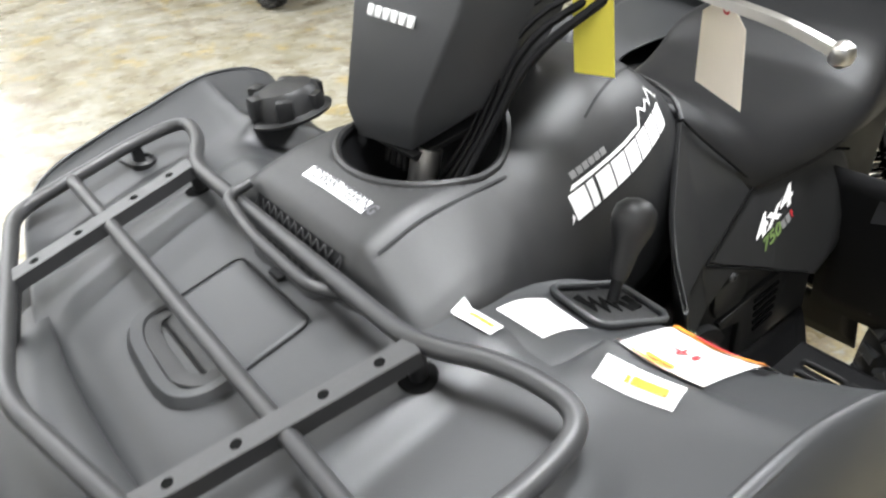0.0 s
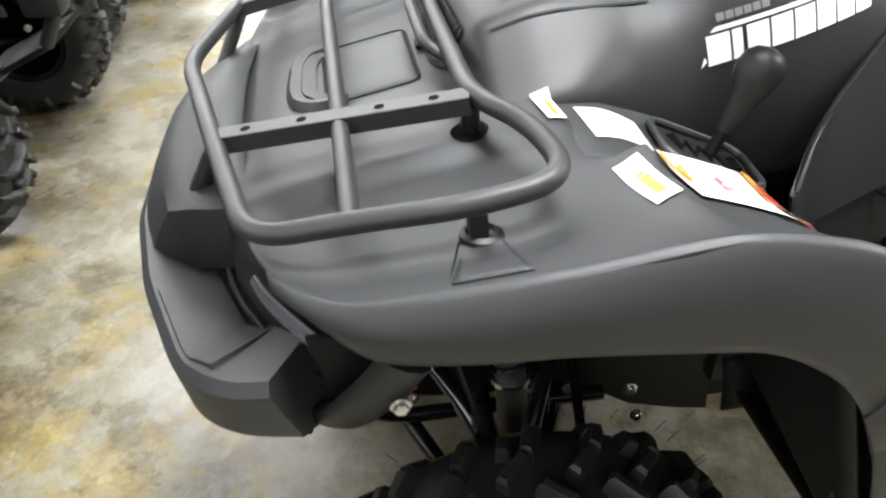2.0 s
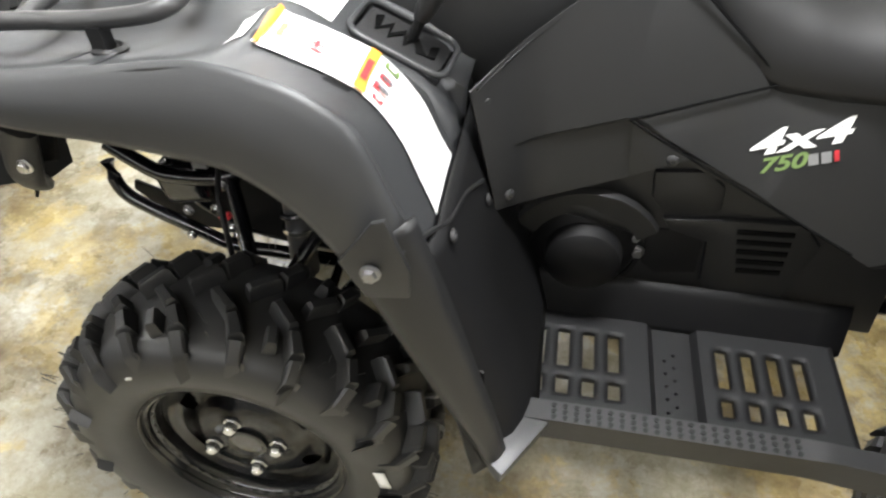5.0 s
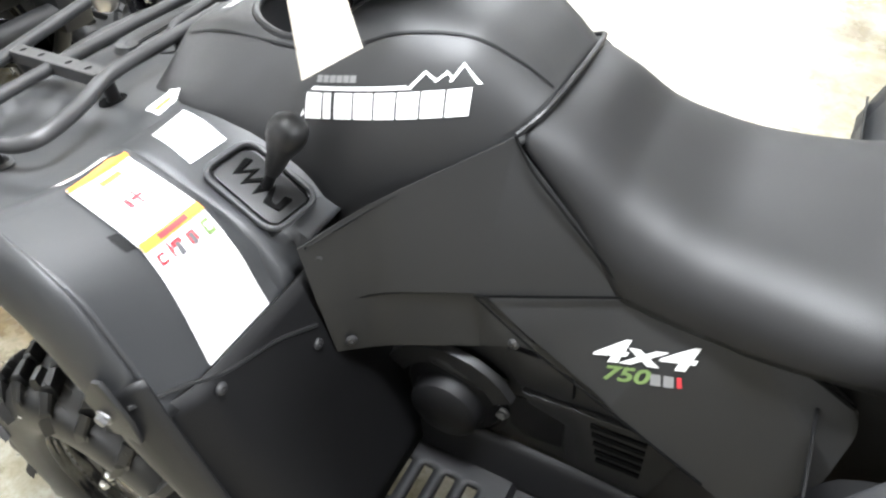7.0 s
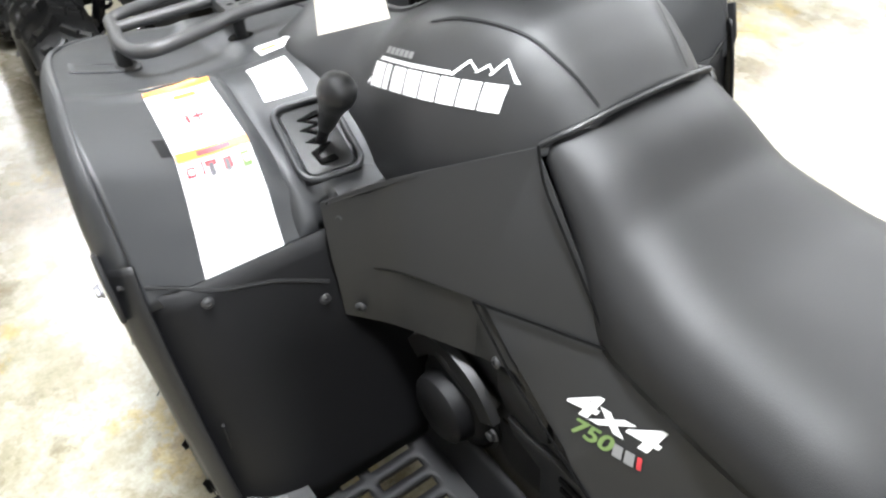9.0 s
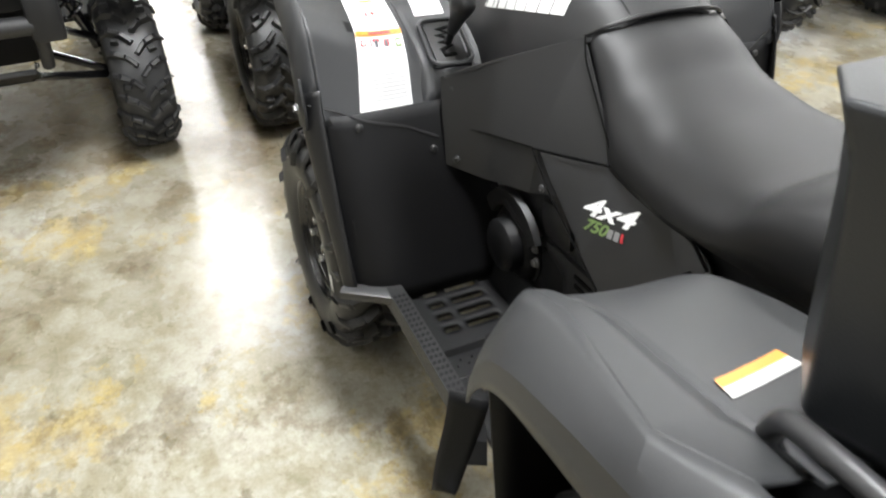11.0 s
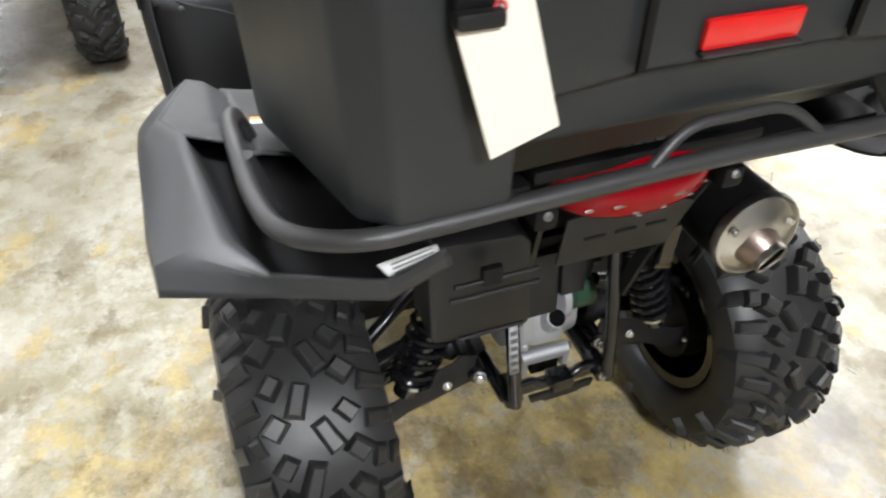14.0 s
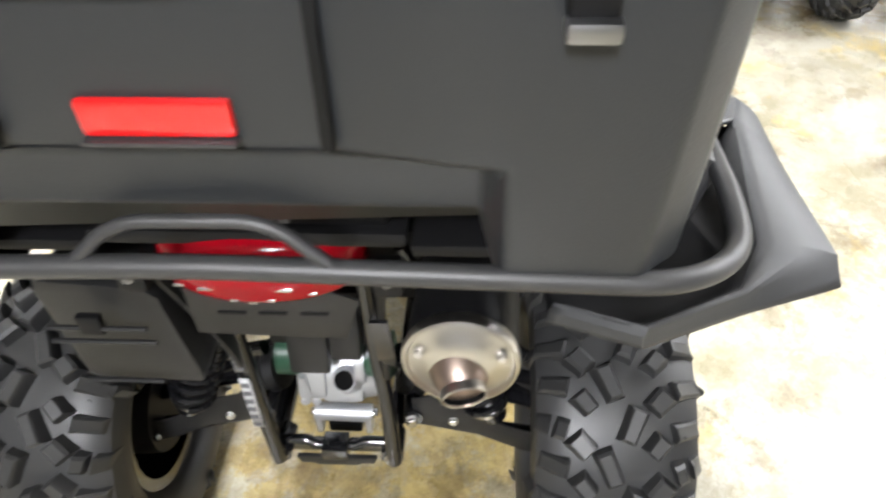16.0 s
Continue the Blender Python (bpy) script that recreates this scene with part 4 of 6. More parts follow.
    # upper side panel: a shin face that turns back into the flank, with a bevelled top ledge and a fold along its foot
    grid = {"i0": (0.332, 0.312, 0.871), "e0": (0.346, 0.338, 0.868), "f0": (0.322, 0.342, 0.772), "g0": (0.320, 0.341, 0.766), "b0": (0.300, 0.343, 0.688),
            "i1": (0.266, 0.240, 0.914), "e1": (0.286, 0.264, 0.911), "f1": (0.268, 0.277, 0.766), "g1": (0.264, 0.271, 0.764), "b1": (0.258, 0.288, 0.668),
            "i2": (0.108, 0.128, 1.004), "e2": (0.130, 0.154, 1.000), "f2": C, "g2": (0.132, 0.226, 0.783), "b2": (0.120, 0.243, 0.697),
            "i3": (0.102, 0.130, 0.998), "e3": (0.122, 0.157, 0.990), "f3": E, "b3": (0.040, 0.238, 0.735)}
    bm = bmesh.new()
    # the turn between shin face and flank is rounded by three columns
    cols = [[Vector(grid[r + "0"]) for r in "iefgb"]]
    for w in ((0.30, 0.0), (0.10, 0.06), (0.0, 0.22)):
        cols.append([Vector(grid[r + "1"]).lerp(Vector(grid[r + "0"]), w[0]).lerp(Vector(grid[r + "2"]), w[1]) for r in "iefgb"])
    cols.append([Vector(grid[r + "2"]) for r in "iefgb"])
    vv = [[bm.verts.new(p) for p in c] for c in cols]
    for p, n in zip(vv, vv[1:]):
        for k in range(4):
            bm.faces.new((p[k], n[k], n[k + 1], p[k + 1]))
    last = {k: bm.verts.new(grid[k]) for k in ("i3", "e3", "f3", "b3")}
    bm.faces.new((vv[-1][0], last["i3"], last["e3"], vv[-1][1]))
    bm.faces.new((vv[-1][1], last["e3"], last["f3"], vv[-1][2]))
    bm.faces.new((vv[-1][3], last["b3"], vv[-1][4]))
    bm.normal_update()
    hard = [e for e in bm.edges if e.is_manifold and e.calc_face_angle(0) > 0.30]
    bmesh.ops.bevel(bm, geom=hard, offset=0.003, segments=2, affect="EDGES", profile=0.5)
    P["panel_up"] = both("side_panel", bm, PANEL, q, "black plastic upper side panel with a bevelled top ledge", sharp=60, solid=0.006, face=(-0.3, 1, 0.2), weighted=True)[0]
    flank = lambda x, z: min(0.262, 0.5285 + 0.114 * x - 0.388 * z + 0.17 * max(0.0, -x - 0.05))
    edge = [(0.135, 0.787), (-0.058, 0.840), (-0.098, 0.832), (-0.139, 0.827), (-0.226, 0.833), (-0.270, 0.834), (-0.310, 0.828), (-0.338, 0.812), (-0.346, 0.786), (-0.340, 0.740), (-0.330, 0.620), (-0.26, 0.585), (-0.07, 0.690), (0.04, 0.742)]
    edge = [(p.x, p.y) for p in rounded([(x, z, 0) for x, z in edge], 0.012, True, 3)]
    bm = bmesh.new()
    f = bm.faces.new([bm.verts.new((x, 0, z)) for x, z in edge])
    bmesh.ops.inset_region(bm, faces=[f], thickness=0.009, depth=0.0)
    rim_v = {v for e in bm.edges if e.is_boundary for v in e.verts}
    for v in bm.verts:
        v.co.y = flank(v.co.x, v.co.z) - (0.008 if v in rim_v else 0.0)
    bmesh.ops.triangulate(bm, faces=[f for f in bm.faces if len(f.verts) > 4])
    P["panel_low"] = both("rear_side_panel", bm, PANEL, q, "black plastic rear side panel", sharp=30, solid=0.006, face=(0, 1, 0.3), weighted=True)[0]
    # dark joints between the panels, and the bead in front of the seat
    both("seat_bead", sweep([SC, (0.108, 0.125, 1.020), (0.098, 0.07, 1.033), (0.096, 0.0, 1.036)], 0.0042, 0.02, n=8), BLACK, q)
    for pts in ([C, E], [C, (0.04, 0.248, 0.742), (-0.22, 0.252, 0.61)], [SC, (0.10, 0.166, 0.97), E]):
        both("panel_joint", sweep([(x, y + 0.003, z) for x, y, z in pts], 0.0019, 0.02, n=6), VOID, q)
    both("panel_seam", sweep([(x, y + 0.002, z) for x, y, z in (E, (-0.10, 0.196, 0.836), (-0.177, 0.204, 0.834), (-0.275, 0.208, 0.840), (-0.330, 0.222, 0.824))], 0.0030, 0.02, n=8), VOID, q)
    for at, way in (((0.329, 0.320, 0.842), (-0.7, 0.7, 0.1)), ((0.287, 0.324, 0.702), (-0.7, 0.7, 0.1)), ((0.068, 0.250, 0.738), (0.1, 1, 0.1)), ((0.338, 0.518, 0.790), (-1, 0, 0.2)), ((0.313, 0.366, 0.724), (-1, 0, 0.2))):
        both("screw", lathe([(0.0085, 0), (0.0085, 0.002), (0.0065, 0.004), (0.003, 0.0045), (0.0025, 0.0025)], 16, aim(at, Vector(at) + Vector(way))), COAT, q)
    # bead along the top of the splash guard
    both("guard_bead", sweep([(0.378, 0.608, 0.838), (0.360, 0.560, 0.826), (0.343, 0.500, 0.797), (0.336, 0.42, 0.776), (0.322, 0.352, 0.744)], 0.0032, 0.02, n=6), BLACK, q)
    # dark joint round the rear half of the tank cover and along the nose
    for line in ([(0.345, 0.150), (0.300, 0.136), (0.244, 0.116), (0.188, 0.099), (0.147, 0.086), (0.112, 0.078)], [(0.664, 0.140), (0.600, 0.1395), (0.470, 0.139)]):
        both("cover_joint", laid_as_is(sweep([(x, y, 1.2) for x, y in line], 0.0016, 0.02, n=6), P["tank"], (0, 0, -1), 0.0010), DARK, q)

    # seat
    st = curve((0.12, 1.028), (0.06, 1.010), (-0.02, 0.965), (-0.15, 0.935), (-0.29, 0.942), (-0.335, 0.950), (-0.385, 0.988), (-0.44, 1.010), (-0.60, 1.03))
    sw = curve((0.12, 0.150), (0.05, 0.165), (-0.06, 0.198), (-0.20, 0.215), (-0.36, 0.235), (-0.50, 0.225), (-0.60, 0.21))
    sb = curve((0.12, 0.985), (0.06, 0.930), (-0.06, 0.830), (-0.20, 0.835), (-0.345, 0.868), (-0.60, 0.90))

    def seat(u, v):
        x = 0.118 - u * 0.718
        a = math.pi * v
        c, s = math.cos(a), math.sin(a)
        k = min(1.0, max(0.0, (0.06 - x) / 0.14))
        h = min(1.0, max(0.0, (-0.27 - x) / 0.13))
        h = h * h * (3 - 2 * h)
        # round in front, squarer over the raised rear pad
        e, f = (0.80 - 0.06 * k) * (1 - h) + 0.55 * h, (0.80 - 0.06 * k) * (1 - h) + 0.44 * h
        # a rounded ridge runs along each shoulder; the middle is slightly dished
        dish = 0.006 * k * math.exp(-((abs(c) - 0.0) / 0.55) ** 2)
        return Vector((x, sw(x) * math.copysign(abs(c) ** e, c), sb(x) + (st(x) + 0.006 * k - sb(x)) * abs(s) ** f - dish))
    P["seat"] = part("seat", sheet(seat, 90, 72), VINYL, q, "black vinyl saddle seat with a dipped middle", 60, 0.01)

    # engine, foot boards
    part("engine_block", block((0.60, 0.36, 0.34), (-0.05, 0, 0.60), 0.03), DARK, q)
    part("air_box", block((0.54, 0.38, 0.30), (-0.345, 0, 0.735), 0.03), DARK, q)
    part("engine_lower", block((0.55, 0.30, 0.20), (0.0, 0, 0.37), 0.04), DARK, q)
    for s in (1, -1):
        cl = lathe([(0.105, 0), (0.105, 0.03), (0.095, 0.045), (0.078, 0.055), (0.072, 0.090), (0.060, 0.100), (0.02, 0.104)], 36, pose(0.163, s * 0.215, 0.546, -90 * s) @ Matrix.Diagonal((0.80, 0.80, 0.68, 1)))
        part("clutch_cover", cl, DARK, q, "round black engine clutch cover")
        # engine cover under the panels: a raised plate with a hatch, a dark opening and slatted vents
        side = (lambda y: pose(0, y, 0, 90, 0, 0)) if s > 0 else (lambda y: pose(0, -y + 0.0, 0, 90, 0, 0) @ Matrix.Diagonal((1, 1, -1, 1)))
        ec = part("engine_cover", prism([(0.285, 0.42), (0.285, 0.66), (0.228, 0.672), (0.05, 0.752), (-0.30, 0.66), (-0.33, 0.42)], 0.03, side(0.226), 0.004), BLACK, q, "black plastic engine side cover")
        part("cover_rib", sweep([(0.270, s * 0.228, 0.640), (0.228, s * 0.229, 0.659), (0.056, s * 0.230, 0.738), (-0.13, s * 0.230, 0.655)], 0, 0.02, section=[(-0.005, -0.006), (0.007, -0.006), (0.005, 0.006), (-0.005, 0.006)]), BLACK, ec)
        part("hatch", prism([(0.084, 0.704), (0.010, 0.715), (-0.020, 0.690), (-0.026, 0.648), (-0.012, 0.636), (0.060, 0.634), (0.078, 0.66)], 0.012, side(0.236), 0.005), BLACK, ec)
        part("shoulder", prism([(0.055, 0.622), (-0.045, 0.632), (-0.15, 0.640), (-0.185, 0.60), (-0.16, 0.475), (-0.06, 0.465), (-0.03, 0.50), (-0.02, 0.585), (0.04, 0.60)], 0.016, side(0.238), 0.007), BLACK, ec)
        part("clutch_opening", lathe([(0.096, 0.0), (0.098, 0.004), (0.090, 0.006), (0.086, 0.001)], 40, pose(0.167, s * 0.2265, 0.540, -90 * s)), DARK, ec)
        part("opening", prism([(0.070, 0.592), (0.0, 0.598), (-0.018, 0.575), (-0.022, 0.512), (0.04, 0.500), (0.066, 0.52)], 0.003, side(0.2285), 0.0005), DARK, ec)
        for i in range(5):
            part("vent_slat", block((0.082 - 0.004 * i, 0.004, 0.0085), (-0.098 - 0.003 * i, s * 0.2395, 0.618 - 0.0195 * i), 0.001, (0, 4, 0)), VOID, ec)
        part("cable_fitting", bolt((0.078, s * 0.235, 0.548), (0, s, 0), 0.009), DULL, q)
        part("cable_fitting", bolt((0.086, s * 0.235, 0.577), (0, s, 0), 0.007), DULL, q)
        part("air_duct", sweep([(0.235, s * 0.225, 0.615), (0.19, s * 0.24, 0.640), (0.12, s * 0.235, 0.615), (0.085, s * 0.225, 0.60)], 0.020, 0.03, 14), BLACK, q)
        part("duct_collar", sweep([(0.163 + 0.104 * math.cos(a), s * 0.252, 0.546 + 0.104 * math.sin(a)) for a in (math.radians(150 - 14 * i) for i in range(10))], 0, 0, section=[(-0.020, -0.010), (0.020, -0.010), (0.017, 0.004), (-0.017, 0.004)], up=(0, s, 0)), BLACK, q)
        # foot board with slots
        bm = bmesh.new()
        x0, x1, y0, y1 = 0.262, -0.26, 0.252, 0.480
        nx, ny = 52, 26
        hit = {}

        def vtx(i, j):
            if (i, j) not in hit:
                x, y = x0 + (x1 - x0) * i / nx, y0 + (y1 - y0) * j / ny
                z = 0.408 + 0.022 * max(0, (x - 0.215) / 0.05) - 0.010 * (1 if 22 < i < 31 else 0)
                hit[i, j] = bm.verts.new((x, s * y, z))
            return hit[i, j]
        for i in range(nx):
            for j in range(ny):
                hole = (4 <= i < 20 and (i - 4) % 4 < 2 or 33 <= i < 49 and (i - 33) % 4 < 2) and (6 <= j < 15 or 17 <= j < 21)
                if not hole:
                    f = (vtx(i, j), vtx(i + 1, j), vtx(i + 1, j + 1), vtx(i, j + 1))
                    bm.faces.new(f if s < 0 else f[::-1])
        part("foot_board", bm, DARK, q, "slotted black plastic foot board", 40, 0.012)
        part("foot_rail", sweep([(0.235, s * 0.500, 0.450), (0.15, s * 0.499, 0.450), (-0.18, s * 0.500, 0.450), (-0.250, s * 0.535, 0.490)], 0, 0.03, section=[(-0.019, -0.030), (0.019, -0.030), (0.017, 0.012), (-0.017, 0.012)]), BLACK, q, "black foot rail with gripping holes")
        gb = bmesh.new()
        for i in range(22):
            for j in range(3):
                lathe([(0.0042, 0), (0.0042, 0.0025)], 6, pose(0.185 - 0.016 * i, s * (0.490 + 0.010 * j), 0.4610), gb)
        part("grip_pattern", gb, DARK, q)
        part("rail_end", prism([(0, 0), (0.03, 0.11), (0.012, 0.125), (-0.055, 0.012), (-0.05, -0.01)], 0.022, frame_at((0.238, s * 0.490, 0.440), (1, 0, 0.1), (0, s, 0)), 0.005), COAT, q)
        # the engine side leans out to the inner edge of the foot board
        part("footwell_side", sheet(lambda u, v: Vector((0.285 - 0.56 * u, s * (0.240 + 0.034 * v ** 0.7), 0.490 - 0.085 * v)), 12, 6), DARK, q, "", 60, 0.004, face=(0, s, 0.3))
        # teeth of the foot peg
        tb = bmesh.new()
        for i in range(12):
            lathe([(0.007, 0), (0.002, 0.014)], 4, pose(-0.005 + 0.014 * (i % 2), s * (0.325 + 0.0125 * i), 0.400), tb)
        part("peg_teeth", tb, DARK, q)
        # flap ahead of the rear wheel
        FL = track((-0.255, s * 0.590, 0.66), (-0.258, s * 0.600, 0.60), (-0.264, s * 0.618, 0.53), (-0.272, s * 0.630, 0.475))
        part("rear_flap", sheet(lambda u, v: FL(u) + Vector((-0.035 * v - 0.01 * u, -s * (0.05 - 0.028 * u) * v, -0.012 * v + 0.035 * v * u ** 6)), 8, 4), DARK, q, "", 60, 0.006)

    # rear fenders: upper crest, lower edge and inner line
    CREST = creased((-0.296, 0.568, 0.750), (-0.318, 0.556, 0.835), (-0.345, 0.538, 0.908), (-0.420, 0.540, 0.944), (-0.53, 0.562, 0.968), (-0.617, 0.582, 0.986), (-0.700, 0.552, 1.004), (-0.918, 0.522, 0.990), (-0.975, 0.492, 0.982), (-1.036, 0.388, 0.993), (-1.002, 0.312, 0.985))
    RIM = creased((-0.335, 0.604, 0.745), (-0.350, 0.604, 0.800), (-0.380, 0.606, 0.850), (-0.44, 0.612, 0.893), (-0.54, 0.618, 0.932), (-0.650, 0.617, 0.955), (-0.75, 0.614, 0.958), (-0.920, 0.604, 0.978), (-0.984, 0.496, 0.974), (-1.044, 0.389, 0.985), (-1.006, 0.309, 0.977))
    LOWER = creased((-0.345, 0.610, 0.742), (-0.362, 0.612, 0.780), (-0.395, 0.615, 0.822), (-0.45, 0.620, 0.860), (-0.54, 0.626, 0.889), (-0.66, 0.624, 0.902), (-0.80, 0.621, 0.922), (-0.945, 0.606, 0.956), (-0.989, 0.498, 0.960), (-1.046, 0.390, 0.972), (-1.008, 0.307, 0.964))

    def fender(u, v):
        if v < 0.625:
            k = v / 0.625
            return CREST(u) * (1 - k) + RIM(u) * k + Vector((0, 0.004, 0.004)) * math.sin(math.pi * k)
        k = (v - 0.625) / 0.375
        return RIM(u) * (1 - k) + LOWER(u) * k
    both_f = sheet(fender, 60, 8)
    P["rfender"] = both("rear_fender", both_f, PLASTIC, q, "charcoal plastic rear fender", sharp=11, solid=0.004)[0]
    INNER = track((-0.300, 0.36, 0.74), (-0.320, 0.35, 0.82), (-0.360, 0.33, 0.880), (-0.40, 0.30, 0.905), (-0.52, 0.27, 0.925), (-0.62, 0.27, 0.940), (-0.715, 0.33, 0.950))
    CR2 = lambda u: CREST(0.6 * u)

    def top_deck(u, v):
        a, b = CR2(u), INNER(u)
        # the deck lies a step below the fender's rounded shoulder, with a joint line between them
        w = 0.10 + 0.30 * max(0.0, u - 0.45)
        k = min(1.0, max(0.0, (v - w) / 0.10))
        sag = -0.010 * k * k * (3 - 2 * k) - 0.010 * math.sin(math.pi * v) - 0.005 * math.exp(-((v - w - 0.11) / 0.012) ** 2)
        return a * (1 - v) + b * v + Vector((0, 0, sag))
    P["rdeck"] = both("rear_deck", sheet(top_deck, 48, 60), PLASTIC, q, "charcoal plastic rear deck", sharp=50, solid=0.004)[0]
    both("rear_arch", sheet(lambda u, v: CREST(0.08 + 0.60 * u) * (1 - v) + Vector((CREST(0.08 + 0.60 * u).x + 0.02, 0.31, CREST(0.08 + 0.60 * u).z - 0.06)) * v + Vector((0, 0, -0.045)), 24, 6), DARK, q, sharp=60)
    part("rear_tray", block((0.26, 0.80, 0.02), (-0.70, 0, 0.915), 0.008), DARK, q)
    part("tray_tail", block((0.12, 0.34, 0.02), (-0.86, 0, 0.985), 0.008), DARK, q)
    for s in (1, -1):
        part("tray_wing", block((0.14, 0.20, 0.016), (-0.85, s * 0.272, 0.972), 0.006), DARK, q)

    def well(u, v):
        a = CREST(0.595 + 0.405 * u)
        b = Vector((max(a.x + 0.03, -0.86), max(0.31, a.y - 0.16), 0.93))
        k = v ** 0.35
        return Vector((a.x * (1 - v) + b.x * v, a.y * (1 - v) + b.y * v, a.z * (1 - k) + b.z * k))
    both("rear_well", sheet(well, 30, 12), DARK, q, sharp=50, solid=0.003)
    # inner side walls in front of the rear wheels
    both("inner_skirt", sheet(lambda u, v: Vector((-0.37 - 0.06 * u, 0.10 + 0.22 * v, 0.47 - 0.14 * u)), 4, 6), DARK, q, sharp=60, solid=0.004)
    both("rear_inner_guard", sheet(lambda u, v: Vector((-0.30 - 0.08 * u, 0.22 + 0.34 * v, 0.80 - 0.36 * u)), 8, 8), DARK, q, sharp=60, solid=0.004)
    return q, P


def rear_end(q):
    """Rear rack, lamp, silencer, final drive and suspension of the quad bike."""
    half = [(-0.645, 0.470, 0.955), (-0.660, 0.485, 1.002), (-0.72, 0.497, 1.021), (-0.90, 0.494, 1.028), (-0.985, 0.480, 1.032), (-1.038, 0.415, 1.045), (-1.038, 0.0, 1.056)]
    loop = half + [(x, -y, z) for x, y, z in reversed(half[:-1])]
    r = part("rear_rack", sweep(loop, 0.0112, 0.05, 14, steps=8), COAT, q, "powder-coated tubular steel rear rack", 60)
    part("rack_hoop", sweep([(-1.038, 0.105, 1.056), (-1.028, 0.060, 1.096), (-1.028, -0.070, 1.098), (-1.038, -0.118, 1.060)], 0.0066, 0.035, steps=8), COAT, r)
    for s in (1, -1):
        part("rack_post", rod((-0.83, s * 0.490, 1.035), (-0.83, s * 0.470, 0.955), 0.011), COAT, r)
        part("rack_rail", block((0.24, 0.04, 0.02), (-0.76, s * 0.22, 1.035), 0.004), COAT, r)
    part("rack_plate", block((0.10, 0.62, 0.012), (-0.79, 0, 1.035), 0.004), DARK, r)
    # tail lamp under the rack
    def lens(u, v):
        return Vector((-0.865 - 0.078 * math.sin(math.pi * u) ** 0.7 * (0.35 + 0.65 * math.sin(math.pi * v)) - 0.0007 * math.sin(27 * v), 0.118 * math.cos(math.pi * u), 0.938 + (0.054 if v > 0.5 else 0.050) * math.cos(math.pi * (1 - v)) * (math.sin(math.pi * u) ** 0.6 + 0.06)))
    tail = part("tail_lamp", sheet(lens, 40, 48), LENS, q, "domed red tail lamp lens", 60)
    # added chrome studs that stand in for white highlights on the lens
    for k, (u, v) in enumerate(((0.36, 0.44), (0.60, 0.46), (0.25, 0.37), (0.44, 0.33), (0.55, 0.34), (0.68, 0.36), (0.78, 0.40), (0.48, 0.22))):
        c = lens(u, v)
        part("highlight_stud", block((0.003, 0.018 if k < 3 else 0.010, 0.0042), (c.x + 0.0002, c.y, c.z), 0.0013, (0, 25, 0)), CHROME, tail)
    part("lamp_bezel", block((0.05, 0.25, 0.05), (-0.852, 0, 0.960), 0.012), DARK, tail)
    part("badge_panel", block((0.02, 0.30, 0.050), (-0.900, 0, 1.010), 0.008, (0, -20, 0)), DARK, q)
    part("lamp_shield", prism([(-0.103, 0.006), (0.082, 0.0), (0.106, 0.075), (0.05, 0.10), (-0.05, 0.10), (-0.100, 0.092)], 0.004, frame_at((-0.885, 0, 0.799), (0, -1, 0), (-0.10, 0, 1)), 0.0015), BLACK, q)
    for i in range(3):
        part("shield_slot", block((0.003, 0.034, 0.005), (-0.8945, 0.05 - 0.05 * i, 0.848), 0.001), DARK, q)
    # silencer
    a, b = Vector((-0.62, -0.240, 0.788)), Vector((-0.922, -0.224, 0.797))
    m = aim(a, b)
    L = (b - a).length
    mf = part("silencer", lathe([(0.05, -0.05), (0.066, 0.0), (0.069, 0.02), (0.069, L - 0.012)], 40, m), DARK, q, "cylindrical exhaust silencer with a steel end cap")
    part("end_cap", lathe([(0.071, L - 0.016), (0.073, L - 0.008), (0.071, L + 0.001), (0.067, L + 0.003), (0.063, L - 0.003), (0.043, L + 0.004), (0.034, L + 0.010)], 40, m), STEEL, mf, "polished steel end cap")
    tip = b + Vector((0.006, 0.002, -0.012))
    end = b + Vector((-0.034, -0.006, -0.022))
    reach = (end - tip).length
    part("tail_pipe", lathe([(0.028, -0.01), (0.028, reach), (0.0265, reach + 0.0015), (0.0250, reach + 0.0005), (0.0250, reach - 0.003)], 28, aim(tip, end), caps=False), STEEL, mf)
    part("pipe_neck", lathe([(0.040, -0.012), (0.037, 0.006), (0.033, 0.022), (0.0265, 0.034)], 28, aim(tip, end)), PIPE, mf, "heat-tinted steel pipe neck")
    part("pipe_bore", lathe([(0.0249, reach - 0.0015), (0.0245, reach - 0.024), (0.004, reach - 0.025)], 24, aim(tip, end), caps=False), VOID, mf)
    part("spark_screen", lathe([(0.012, reach - 0.02), (0.012, reach - 0.009), (0.009, reach - 0.009)], 16, aim(tip, end), caps=False), PIPE, mf)
    part("silencer_band", lathe([(0.070, L * 0.45), (0.0715, L * 0.47), (0.070, L * 0.49)], 40, m, caps=False), CHROME, mf)
    both_b = bolt(m @ Vector((0.05, 0.02, L + 0.003)), b - a, 0.006)
    part("cap_bolt", both_b, STEEL, mf)
    part("cap_bolt", bolt(m @ Vector((-0.05, 0.02, L + 0.003)), b - a, 0.006), STEEL, mf)
    # black guard box beside the final drive (left)
    gb = prism([(0.080, 0.0), (-0.070, 0.008), (-0.078, 0.02), (-0.086, 0.185), (-0.075, 0.202), (0.050, 0.190), (0.066, 0.172), (0.082, 0.02)], 0.08, frame_at((-0.795, 0.208, 0.690), (0, -1, 0), (-0.06, 0, 1)), 0.008)
    g = part("tool_box", gb, BLACK, q, "black plastic box with ribbed face")
